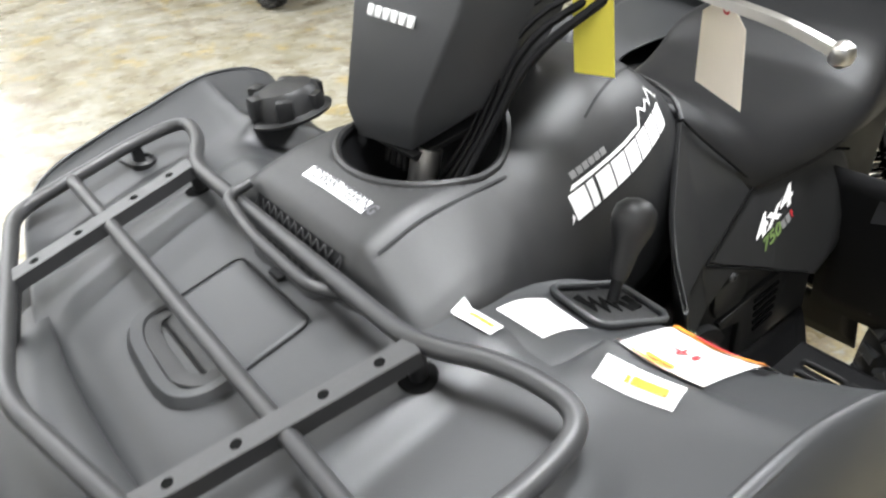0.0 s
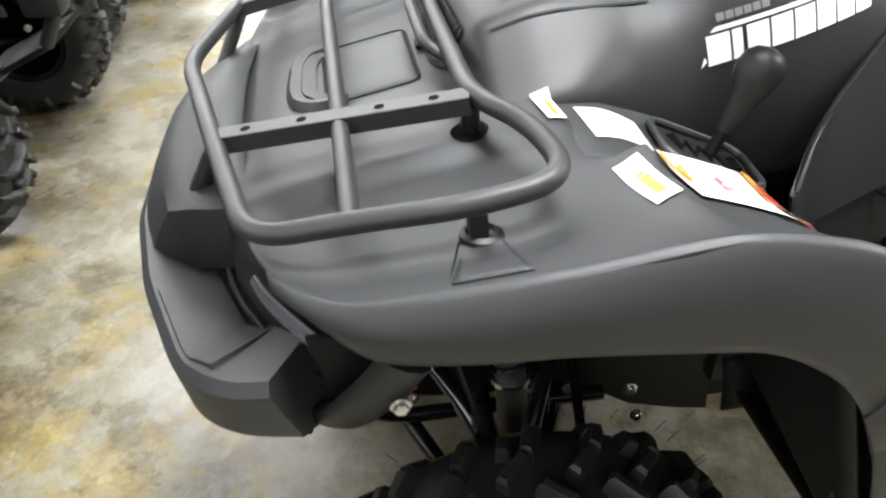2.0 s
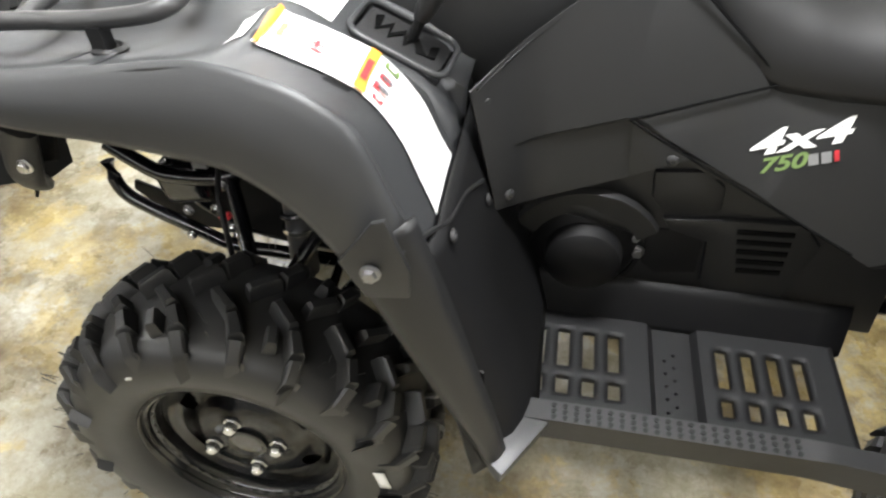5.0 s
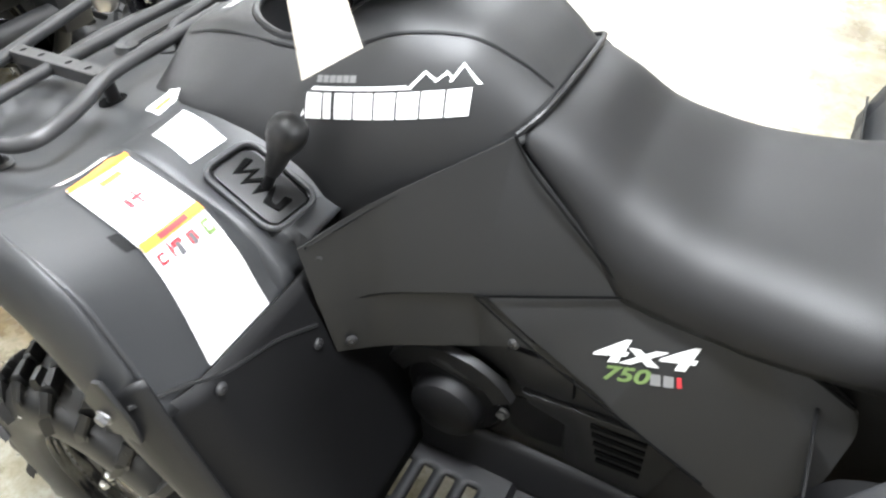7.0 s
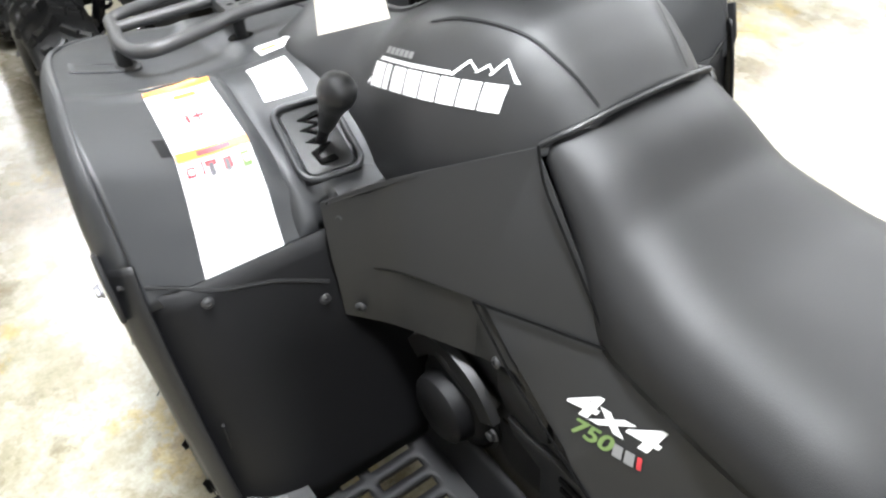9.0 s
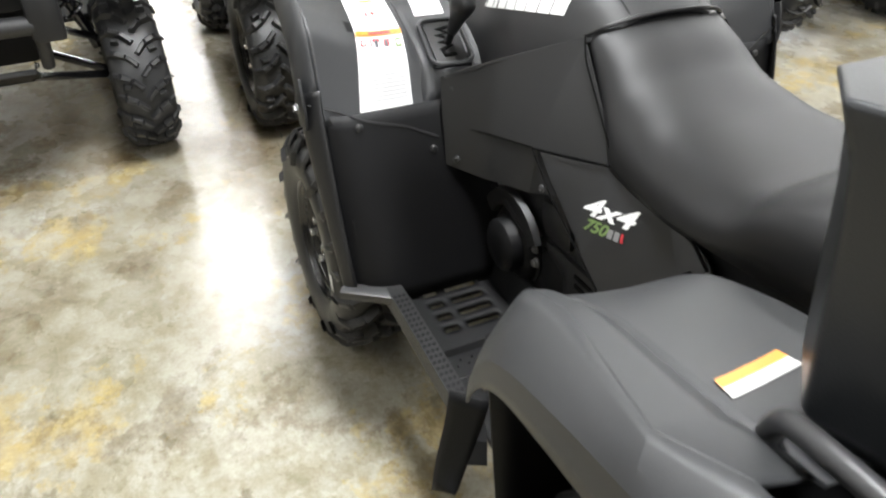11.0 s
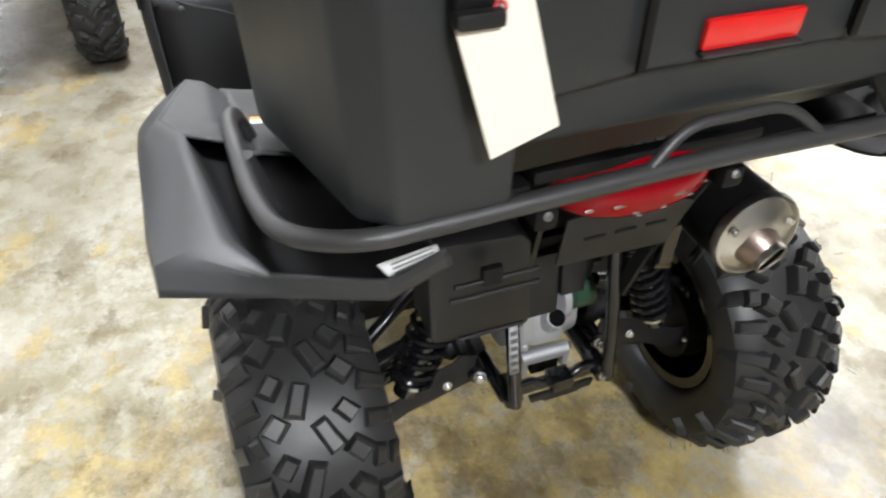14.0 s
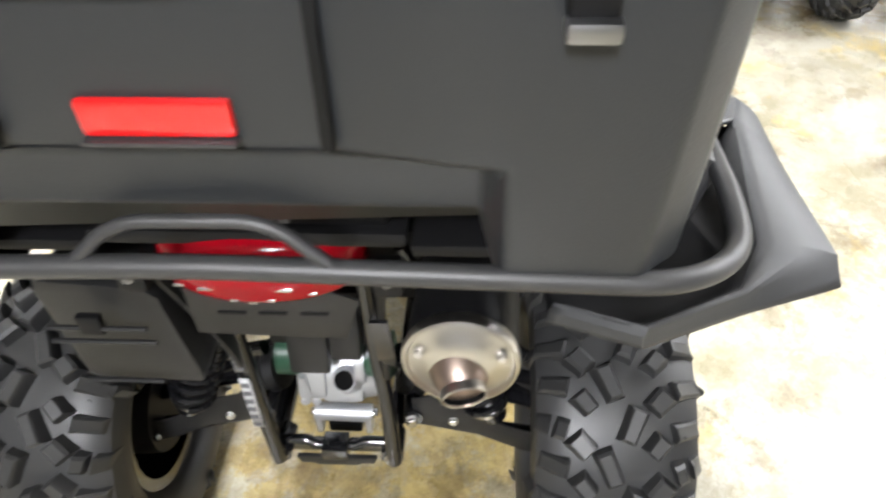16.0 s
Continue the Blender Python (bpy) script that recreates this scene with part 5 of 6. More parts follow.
    for dz, w in ((0.150, 0.12), (0.125, 0.13), (0.045, 0.10)):
        part("rib", sweep([(-0.9085 - 0.06 * dz, 0.208 - w / 2, 0.690 + dz), (-0.9085 - 0.06 * dz, 0.208 + w / 2, 0.690 + dz)], 0.0035, n=6), BLACK, g)
    part("box_clip", block((0.012, 0.03, 0.03), (-0.915, 0.215, 0.845), 0.004), DARK, g)
    # final drive and lower frame
    d = part("final_drive", lathe([(0.03, -0.085), (0.062, -0.075), (0.070, -0.03), (0.070, 0.03), (0.062, 0.075), (0.03, 0.085)], 28, pose(-0.640, -0.008, 0.462, 90)), ALU, q, "cast aluminium final drive housing")
    part("drive_nose", block((0.085, 0.078, 0.095), (-0.665, -0.012, 0.462), 0.016, (0, 24, 0)), ALU, d)
    part("drive_flange", block((0.05, 0.050, 0.075), (-0.690, 0.040, 0.480), 0.008, (0, 15, 0)), ALU, d)
    part("drive_lug", block((0.045, 0.030, 0.040), (-0.690, -0.058, 0.505), 0.008, (0, 15, 12)), ALU, d)
    part("drive_rib", sweep([(-0.716, 0.052, 0.505), (-0.716, 0.046, 0.470), (-0.718, 0.050, 0.440)], 0, 0.01, section=[(-0.005, -0.006), (0.005, -0.006), (0.005, 0.006), (-0.005, 0.006)]), ALU, d)
    port = aim((-0.724, -0.022, 0.506), (-1.20, 0.01, 1.00))
    part("port_boss", lathe([(0.030, -0.07), (0.025, -0.02), (0.0200, -0.006)], 24, port), ALU, d)
    part("drive_flange", lathe([(0.044, -0.012), (0.050, -0.008), (0.050, 0.006), (0.044, 0.010)], 28, pose(-0.672, -0.050, 0.515, 90)), ALU, d)
    part("port_ring", lathe([(0.0215, -0.02), (0.0195, 0.003), (0.0172, 0.004), (0.0168, -0.01)], 24, port, caps=False), ALU, d)
    part("port_hole", lathe([(0.0168, 0.0), (0.0168, 0.003)], 20, port), VOID, d)
    for y, z in ((0.056, 0.436), (0.036, 0.436), (0.046, 0.522)):
        part("port_bolt", bolt((-0.716, y, z), (-1, 0, 0.4), 0.006), ALU, d)
    part("hitch_bar", rod((-0.714, 0.042, 0.405), (-0.714, -0.060, 0.402), 0.0165, 18), ALU, d)
    for y in (0.036, -0.054):
        part("hitch_ear", block((0.024, 0.012, 0.040), (-0.718, y, 0.380), 0.004), ALU, d)
        part("hitch_bolt", bolt((-0.714, y * 1.14, 0.404), (0, math.copysign(1, y), 0), 0.008), CHROME, d)
    part("drive_throat", block((0.03, 0.060, 0.03), (-0.712, -0.010, 0.376), 0.004), VOID, d)
    part("gear_guard", block((0.03, 0.066, 0.130), (-0.722, 0.026, 0.610), 0.006, (0, 8, 0)), BLACK, q)
    part("gear_guard", block((0.03, 0.050, 0.100), (-0.722, -0.036, 0.628), 0.006, (0, 8, 0)), BLACK, q)
    part("shield_back", block((0.02, 0.19, 0.12), (-0.700, 0.0, 0.640), 0.006), DARK, q)
    for s in (1, -1):
        part("axle_seal", lathe([(0.036, 0), (0.040, 0.004), (0.040, 0.038 if s > 0 else 0.046), (0.034, 0.040 if s > 0 else 0.048)], 24, pose(-0.685, 0.054 if s > 0 else -0.058, 0.533, -90 * s)), GREENM, d)
        part("frame_post", sweep([(-0.800, 0.091, 0.385), (-0.790, 0.103, 0.55), (-0.775, 0.116, 0.70), (-0.770, 0.120, 0.82)] if s > 0 else [(-0.800, -0.107, 0.385), (-0.785, -0.104, 0.52), (-0.770, -0.088, 0.69), (-0.765, -0.085, 0.80)], 0.0130, 0.05), GLOSS, q)
        part("stay_plate", sweep([(-0.780, s * 0.108, 0.600), (-0.815, s * 0.112, 0.720), (-0.880, s * 0.132, 0.905)], 0, 0.05, section=[(-0.012, -0.004), (0.012, -0.004), (0.012, 0.004), (-0.012, 0.004)], up=(0, 1, 0)), BLACK, q)
        part("frame_foot", bolt((-0.797, s * 0.097 - 0.006, 0.390), (-1, 0, 0.05), 0.010), CHROME, q)
        part("frame_lug", rod((-0.796, s * 0.097 - 0.006, 0.390), (-0.74, s * 0.097 - 0.006, 0.390), 0.020), GLOSS, q)
        part("drive_shaft", rod((-0.65, s * 0.10, 0.45), (-0.645, s * 0.42, 0.335), 0.014), GLOSS, q)
        part("shaft_boot", lathe([(0.040, 0), (0.043, 0.02), (0.034, 0.03), (0.038, 0.045), (0.028, 0.055), (0.031, 0.07), (0.018, 0.085)], 20, aim((-0.650, s * 0.110, 0.447), (-0.645, s * 0.42, 0.335))), DARK, q)
        # lower arms and their guard plates
        part("lower_arm", sweep([(-0.69, s * 0.115, 0.385), (-0.69, s * 0.26, 0.335), (-0.67, s * 0.40, 0.280)], 0.016, 0.05, bm=sweep([(-0.52, s * 0.115, 0.395), (-0.57, s * 0.26, 0.345), (-0.62, s * 0.40, 0.285)], 0.016, 0.05)), GLOSS, q)
        part("arm_guard", prism([(0.132, 0.440), (0.165, 0.452), (0.182, 0.436), (0.235, 0.420), (0.252, 0.400), (0.31, 0.366), (0.345, 0.352), (0.385, 0.352), (0.392, 0.312), (0.372, 0.288), (0.33, 0.300), (0.25, 0.345), (0.18, 0.362), (0.140, 0.372)], 0.005, frame_at((-0.716, 0, 0), (0, s, 0.0), (0.02, 0, 1)), 0.002), BLACK, q, "black plastic arm guard plate")
        for y, z in ((0.202, 0.396), (0.360, 0.321)):
            part("guard_bolt", bolt((-0.722, s * y - 0.004, z), (-1, 0, 0.25), 0.007), CHROME, q)
        part("link_bolt", bolt((-0.722, s * 0.131, 0.395), (-1, s * 0.3, 0.2), 0.010), CHROME, q)
        part("link_lug", rod((-0.718, s * 0.131, 0.395), (-0.66, s * 0.131, 0.395), 0.020), GLOSS, q)
        part("upper_arm", sweep([(-0.70, s * 0.11, 0.56), (-0.685, s * 0.27, 0.50), (-0.655, s * 0.395, 0.42)], 0.013, 0.05, bm=sweep([(-0.54, s * 0.13, 0.56), (-0.60, s * 0.27, 0.50), (-0.645, s * 0.395, 0.42)], 0.013, 0.05)), GLOSS, q)
        part("knuckle", block((0.09, 0.05, 0.19), (-0.645, s * 0.395, 0.345), 0.018), GLOSS, q)
        # shock absorber
        t, b2 = Vector((-0.690, s * 0.130, 0.780)), Vector((-0.706, s * 0.280, 0.395))
        part("shock_absorber", rod(t, b2, 0.011, 14, rod(t.lerp(b2, 0.62), b2, 0.022, 18)), GLOSS, q)
        part("coil_spring", spring(t.lerp(b2, 0.25), t.lerp(b2, 0.90), 0.038, 0.0065, 10), GLOSS, q)
        part("spring_seat", lathe([(0.036, 0), (0.036, 0.008)], 20, aim(t.lerp(b2, 0.90), b2)), CHROME, q)
        part("brake_drum", lathe([(0.095, -0.04), (0.10, 0.0), (0.10, 0.02)], 28, pose(-0.640, s * 0.40, 0.316, -90 * s)), DARK, q)
    part("frame_cross", sweep([(-0.776, 0.092, 0.405), (-0.776, 0.045, 0.408), (-0.780, 0.03, 0.400), (-0.780, -0.042, 0.400), (-0.776, -0.056, 0.408), (-0.776, -0.104, 0.405)], 0.010, 0.02), GLOSS, q)
    for s in (1, -1):
        part("frame_rail", rod((-0.78, s * 0.10, 0.39), (0.30, s * 0.13, 0.35), 0.016, 12), GLOSS, q)
    part("tow_lip", prism([(-0.078, 0.010), (0.062, 0.010), (0.056, -0.008), (0.034, -0.008), (0.026, -0.014), (-0.042, -0.014), (-0.050, -0.008), (-0.072, -0.008)], 0.008, frame_at((-0.800, 0, 0.382), (0, 1, 0), (0, 0, 1)), 0.002), BLACK, q)
    part("hitch_tab", block((0.04, 0.045, 0.030), (-0.786, -0.007, 0.406), 0.004), GLOSS, q)
    part("cross_bracket", block((0.012, 0.19, 0.03), (-0.765, -0.006, 0.380), 0.004), GLOSS, q)
    for s in (1, -1):
        c = part("frame_clamp", block((0.04, 0.036, 0.036), (-0.900, s * 0.144, 0.918), 0.010), DARK, q)
        part("clamp_bolt", bolt((-0.919, s * 0.144, 0.925), (-1, 0, 0.3), 0.005), DULL, c)
    part("muffler_stay", sweep([(-0.86, -0.118, 0.80), (-0.85, -0.125, 0.70), (-0.78, -0.15, 0.66)], 0, 0.02, section=[(-0.012, -0.003), (0.012, -0.003), (0.012, 0.003), (-0.012, 0.003)]), GLOSS, q)


def front_end(q):
    """Front suspension, frame and drive of the quad bike."""
    for s in (1, -1):
        t, b = Vector((0.655, s * 0.190, 0.83)), Vector((0.630, s * 0.262, 0.43))
        part("shock_absorber", rod(t, b, 0.020, 18, rod(t.lerp(b, 0.55), b, 0.024, 18)), COAT, q)
        part("coil_spring", spring(t.lerp(b, 0.08), t.lerp(b, 0.76), 0.027, 0.0055, 8), GLOSS, q)
        part("spring_seat", lathe([(0.030, 0), (0.030, 0.008)], 20, aim(t.lerp(b, 0.77), b)), CHROME, q)
        part("lower_arm", sweep([(0.82, s * 0.12, 0.40), (0.74, s * 0.27, 0.355), (0.66, s * 0.40, 0.27)], 0.015, 0.05, bm=sweep([(0.50, s * 0.12, 0.40), (0.58, s * 0.27, 0.355), (0.66, s * 0.40, 0.27)], 0.015, 0.05)), GLOSS, q)
        part("upper_arm", sweep([(0.80, s * 0.15, 0.58), (0.72, s * 0.28, 0.53), (0.66, s * 0.395, 0.43)], 0.013, 0.05, bm=sweep([(0.52, s * 0.15, 0.58), (0.60, s * 0.28, 0.53), (0.66, s * 0.395, 0.43)], 0.013, 0.05)), GLOSS, q)
        part("knuckle", block((0.08, 0.05, 0.20), (0.655, s * 0.405, 0.345), 0.018), GLOSS, q)
        part("tie_rod", rod((0.52, s * 0.06, 0.62), (0.56, s * 0.40, 0.46), 0.008), GLOSS, q)
        part("drive_shaft", rod((0.66, s * 0.08, 0.42), (0.655, s * 0.42, 0.318), 0.014), GLOSS, q)
        part("brake_disc", lathe([(0.09, -0.003), (0.09, 0.003)], 32, pose(0.655, s * 0.425, 0.316, 90)), STEEL, q)
        part("frame_tube", sweep([(0.30, s * 0.14, 0.36), (0.78, s * 0.14, 0.40), (0.88, s * 0.15, 0.47), (0.92, s * 0.16, 0.60), (0.92, s * 0.17, 0.84)], 0.0155, 0.07), GLOSS, q)
        part("frame_tube", sweep([(0.990, s * 0.190, 0.605), (0.950, s * 0.195, 0.582), (0.900, s * 0.197, 0.553), (0.775, s * 0.197, 0.558), (0.55, s * 0.15, 0.70), (0.20, s * 0.14, 0.74)], 0.0145, 0.06), GLOSS, q)
        part("brace_tube", sweep([(0.600, s * 0.200, 0.592), (0.540, s * 0.215, 0.575), (0.40, s * 0.265, 0.560)], 0.009, 0.05), BLACK, q)
        part("brake_hose", sweep([(0.72, s * 0.16, 0.74), (0.74, s * 0.30, 0.66), (0.70, s * 0.37, 0.55), (0.68, s * 0.40, 0.42)], 0.005, 0.1, 8), DARK, q)
        for at in ((0.874, 0.185, 0.468), (0.83, 0.165, 0.46), (0.55, 0.20, 0.58), (0.60, 0.20, 0.75), (0.78, 0.17, 0.62), (0.46, 0.28, 0.50)):
            part("bolt", bolt((at[0], s * at[1], at[2]), (0.1, s, 0), 0.009), CHROME, q)
        part("lamp_bolt", bolt((0.823, s * 0.537, 0.832), (0, s, 0), 0.007), CHROME, q)
        part("fender_arm", sweep([(0.815, s * 0.535, 0.885), (0.838, s * 0.520, 0.835), (0.872, s * 0.495, 0.775), (0.895, s * 0.46, 0.745)], 0, 0.04, section=[(0.013 * math.cos(k * math.pi / 6), 0.024 * math.sin(k * math.pi / 6)) for k in range(12)], up=(1, 0, 0.5)), BLACK, q)
        part("lamp_stay", prism([(0.0, 0.0), (0.10, 0.0), (0.08, -0.06), (0.02, -0.08)], 0.006, frame_at((0.900, s * 0.470, 0.865), (-1, 0.2 * s, 0), (0, 0, 1)), 0.002), DARK, q)
        part("relay_box", block((0.05, 0.04, 0.05), (0.76, s * 0.24, 0.76), 0.006), COAT, q)
    for s in (1, -1):
        part("frame_gusset", prism([(0.905, 0.545), (0.925, 0.470), (0.990, 0.495), (0.996, 0.474), (0.956, 0.440), (0.89, 0.401), (0.72, 0.395), (0.58, 0.400), (0.50, 0.470), (0.58, 0.70), (0.80, 0.70), (0.885, 0.60)], 0.008, pose(0, s * 0.155, 0, 90, 0, 0), 0.002), DARK, q)
        part("guard_tube", sweep([(1.006, s * 0.185, 0.560), (0.995, s * 0.195, 0.500), (0.930, s * 0.200, 0.468), (0.864, s * 0.200, 0.438), (0.80, s * 0.200, 0.405), (0.46, s * 0.20, 0.400)], 0.013, 0.06), GLOSS, q)
        for at in ((0.863, 0.215, 0.433), (0.777, 0.215, 0.464), (0.529, 0.215, 0.440), (0.47, 0.33, 0.50), (0.779, 0.215, 0.561), (0.675, 0.215, 0.682), (0.57, 0.20, 0.50)):
            part("bolt", bolt((at[0], s * at[1], at[2]), (0, s, 0.1), 0.007), CHROME, q)
        part("hose_clip", prism([(-0.013, 0.0), (0.013, 0.0), (0.015, 0.030), (0.011, 0.034), (0.011, 0.072), (0.006, 0.085), (0.005, 0.120), (-0.004, 0.120), (-0.006, 0.085), (-0.011, 0.072), (-0.011, 0.034), (-0.015, 0.030)], 0.012, frame_at((0.811, s * 0.216, 0.592), (1, 0, 0), (0, 0, 1)), 0.003), CLIPGREY, q, "pale grey nylon hose clip")
    part("front_differential", lathe([(0.03, -0.08), (0.07, -0.06), (0.075, 0.05), (0.03, 0.07)], 24, pose(0.66, 0, 0.44, 90)), GLOSS, q)
    part("front_skid", prism([(-0.15, 0.0), (0.15, 0.0), (0.16, 0.22), (-0.16, 0.22)], 0.005, frame_at((0.83, 0, 0.45), (0, -1, 0), (0.5, 0, 0.8)), 0.002), BLACK, q)
    part("radiator", block((0.05, 0.36, 0.24), (0.80, 0, 0.74), 0.012), DARK, q)
    part("fan_shroud", block((0.10, 0.26, 0.20), (0.72, 0, 0.72), 0.02), DARK, q)
    part("red_connector", block((0.022, 0.012, 0.012), (0.784, 0.220, 0.494), 0.003, (0, 30, 0)), REDINK, q)
    part("connector_box", block((0.10, 0.07, 0.085), (0.868, 0.165, 0.530), 0.022, (0, 12, 0), segs=3), GLOSS, q)


def steering(q, P):
    """Instrument pod, handlebar, levers and cables."""
    rings = [
        [(0.533, -0.094, 1.027), (0.532, 0.033, 1.046), (0.430, 0.095, 1.108), (0.36, 0.075, 1.13), (0.36, -0.115, 1.12), (0.43, -0.140, 1.085)],
        [(0.531, -0.120, 1.068), (0.531, 0.047, 1.100), (0.426, 0.115, 1.169), (0.34, 0.100, 1.19), (0.34, -0.135, 1.17), (0.43, -0.160, 1.14)],
        [(0.500, -0.118, 1.205), (0.494, 0.085, 1.215), (0.405, 0.118, 1.230), (0.32, 0.110, 1.25), (0.32, -0.130, 1.25), (0.42, -0.145, 1.22)],
        [(0.445, -0.110, 1.365), (0.445, 0.100, 1.365), (0.360, 0.117, 1.365), (0.25, 0.110, 1.36), (0.25, -0.110, 1.36), (0.36, -0.117, 1.365)],
        [(0.400, -0.080, 1.385), (0.400, 0.075, 1.385), (0.350, 0.085, 1.390), (0.27, 0.080, 1.38), (0.27, -0.080, 1.38), (0.35, -0.085, 1.390)]]
    bm = bmesh.new()
    g = [[bm.verts.new(p) for p in row] for row in rings]
    for a, b in zip(g, g[1:]):
        for k in range(6):
            bm.faces.new((a[k], a[(k + 1) % 6], b[(k + 1) % 6], b[k]))
    bm.faces.new(g[0][::-1])
    bm.faces.new(g[-1])
    bmesh.ops.recalc_face_normals(bm, faces=bm.faces[:])
    bmesh.ops.bevel(bm, geom=[e for e in bm.edges if e.calc_face_angle(0) > 0.25], offset=0.006, segments=3, affect="EDGES", profile=0.5)
    p = part("steering_pod", bm, PLASTIC, q, "charcoal plastic instrument pod on the steering", 30)
    part("pod_underside", prism([(0.52, -0.085), (0.52, 0.026), (0.43, 0.08), (0.37, 0.065), (0.37, -0.10), (0.43, -0.125)], 0.01, pose(0, 0, 1.0) @ pose(0.533, 0, 0.020, 0, 30, 0) @ Matrix.Translation((-0.533, 0, 0)), 0.002), DARK, p)
    part("steering_shaft", rod((0.505, 0, 0.96), (0.44, 0, 1.20), 0.018, 16, rod((0.52, 0.03, 0.97), (0.50, 0.03, 1.04), 0.016)), STEEL, q)
    bar = [(0.275, 0.44, 1.275), (0.325, 0.30, 1.285), (0.37, 0.12, 1.265), (0.385, 0.0, 1.255)]
    bar = bar + [(x, -y, z) for x, y, z in reversed(bar[:-1])]
    part("handlebar", sweep(bar, 0.011, 0.06), GLOSS, q)
    for s in (1, -1):
        g0, g1 = Vector((0.270, s * 0.455, 1.275)), Vector((0.315, s * 0.325, 1.284))
        part("hand_grip", lathe([(0.014, 0), (0.019, 0.004), (0.0175, 0.012), (0.0165, (g1 - g0).length), (0.019, (g1 - g0).length + 0.006)], 20, aim(g0, g1)), DARK, q, "black rubber handlebar grip")
        part("switch_box", block((0.05, 0.06, 0.05), (0.345, s * 0.255, 1.275), 0.012, (0, 0, 25 * s)), BLACK, q)
        part("lever_perch", block((0.035, 0.04, 0.025), (0.390, s * 0.275, 1.268), 0.008), BLACK, q)
        lv = part("brake_lever", sweep([(0.395, s * 0.265, 1.268), (0.408, s * 0.34, 1.262), (0.408, s * 0.41, 1.252), (0.400, s * 0.452, 1.236)], 0, 0.05, section=[(-0.007, -0.004), (0.007, -0.004), (0.006, 0.004), (-0.006, 0.004)]), STEEL, q, "silver brake lever with a ball end")
        part("lever_ball", lathe([(0.003, -0.011), (0.009, -0.007), (0.011, 0), (0.009, 0.007), (0.003, 0.011)], 16, pose(0.399, s * 0.456, 1.234)), STEEL, lv)
        for k in range(4):
            o = 0.014 * k
            part("cable", sweep([(0.37 - o, s * (0.23 - o), 1.26), (0.425, s * (0.135 - o), 1.17 + o), (0.455, s * (0.10 - 0.6 * o), 1.08), (0.50, s * (0.075 - o), 0.985)], 0.0055 - 0.0007 * k, 0.1, 8), DARK, q)
    part("ignition_barrel", lathe([(0.022, 0), (0.022, 0.02), (0.016, 0.024)], 20, pose(0.34, 0.03, 1.115, 0, -20, 0)), CHROME, q)
    return p


def cargo_box():
    """The rear cargo box on the rack: tapered tub with two rear legs, latches and a reflector."""
    b = new("cargo_box", None)
    tagged(b, "large black moulded plastic cargo box strapped on the rear rack", "cargo box")

    def half_ring(z):
        k = (z - 1.05) / 0.40
        front, rear, w = -0.590 + 0.09 * k, -1.042 - 0.008 * k, 0.425 + 0.02 * k
        low = z < 1.155
        deep = 0.034 if low else 0.0
        mid = deep if low else 0.026
        return [(front, w - 0.035), (front - 0.06, w + 0.030), (rear + 0.09, w), (rear + 0.03, w - 0.015), (rear, w - 0.05), (rear, 0.262), (rear + deep, 0.246), (rear + mid, 0.134), (rear + mid + (0 if low else 0.004), 0.122)]
    bm = bmesh.new()
    rings = []
    for z, inset in ((1.020, 0.03), (1.035, 0.0), (1.152, 0.0), (1.160, 0.0), (1.205, 0.0), (1.300, 0.0)):
        h = half_ring(z)
        ring = h + [(x, -y) for x, y in reversed(h)]
        row = []
        for x, y in ring:
            rear_part = x < -0.85
            dz = 0.018 if rear_part and z < 1.05 else (-0.050 if z < 1.05 else 0)
            if rear_part and abs(y) < 0.25 and z < 1.05:
                dz = 0.062
            if z > 1.25:
                # the rim falls towards the seat
                dz = -0.065 + 0.080 * min(1.0, (-0.50 - x) / 0.54)
            row.append(bm.verts.new((x + (inset if rear_part else -inset), y * (1 - inset), z + dz)))
        rings.append(row)
    n = len(rings[0])
    for a, c in zip(rings, rings[1:]):
        for k in range(n):
            bm.faces.new((a[k], a[(k + 1) % n], c[(k + 1) % n], c[k]))
    bm.faces.new(rings[0])
    bm.faces.new(rings[-1])
    bmesh.ops.recalc_face_normals(bm, faces=bm.faces[:])
    bmesh.ops.bevel(bm, geom=[e for e in bm.edges if e.is_manifold and e.calc_face_angle(0) > 0.30], offset=0.007, segments=3, affect="EDGES", profile=0.6)
    tub = part("tub", bm, BOXPL, b, "black grained plastic tub", 50)
    for s in (1, -1):
        part("groove", block((0.006, 0.010, 0.14), (-1.024, s * 0.128, 1.235), 0.002), DARK, b)
    lid = part("lid", block((0.44, 0.90, 0.10), (-0.850, 0, 1.352), 0.035, (0, 8.4, 0), segs=4), BOXPL, b, "black plastic lid with a rounded rim")
    part("lid_rim", block((0.45, 0.91, 0.022), (-0.848, 0, 1.304), 0.009, (0, 8.4, 0)), BOXPL, lid)
    part("nameplate", block((0.006, 0.20, 0.022), (-1.030, 0.06, 1.298), 0.002), CHROME, b, "bare bright strip")
    rf = part("reflector", block((0.010, 0.118, 0.032), (-1.017, 0.0, 1.188), 0.005, (0, -3, 0)), REFLECT, b, "oblong red reflector")
    part("reflector_lip", block((0.016, 0.120, 0.004), (-1.020, 0.0, 1.169), 0.0015), COAT, b)
    for y, z, w, tip in ((0.315, 1.256, 0.038, BLACK), (-0.307, 1.279, 0.032, DULL)):
        la = part("latch", block((0.022, w, 0.085), (-1.056, y, z + 0.044), 0.006), DARK, b, "black over-centre latch")
        part("latch_tongue", block((0.020, w + 0.002, 0.014), (-1.066, y, z), 0.004), tip, la)
    return b, tub


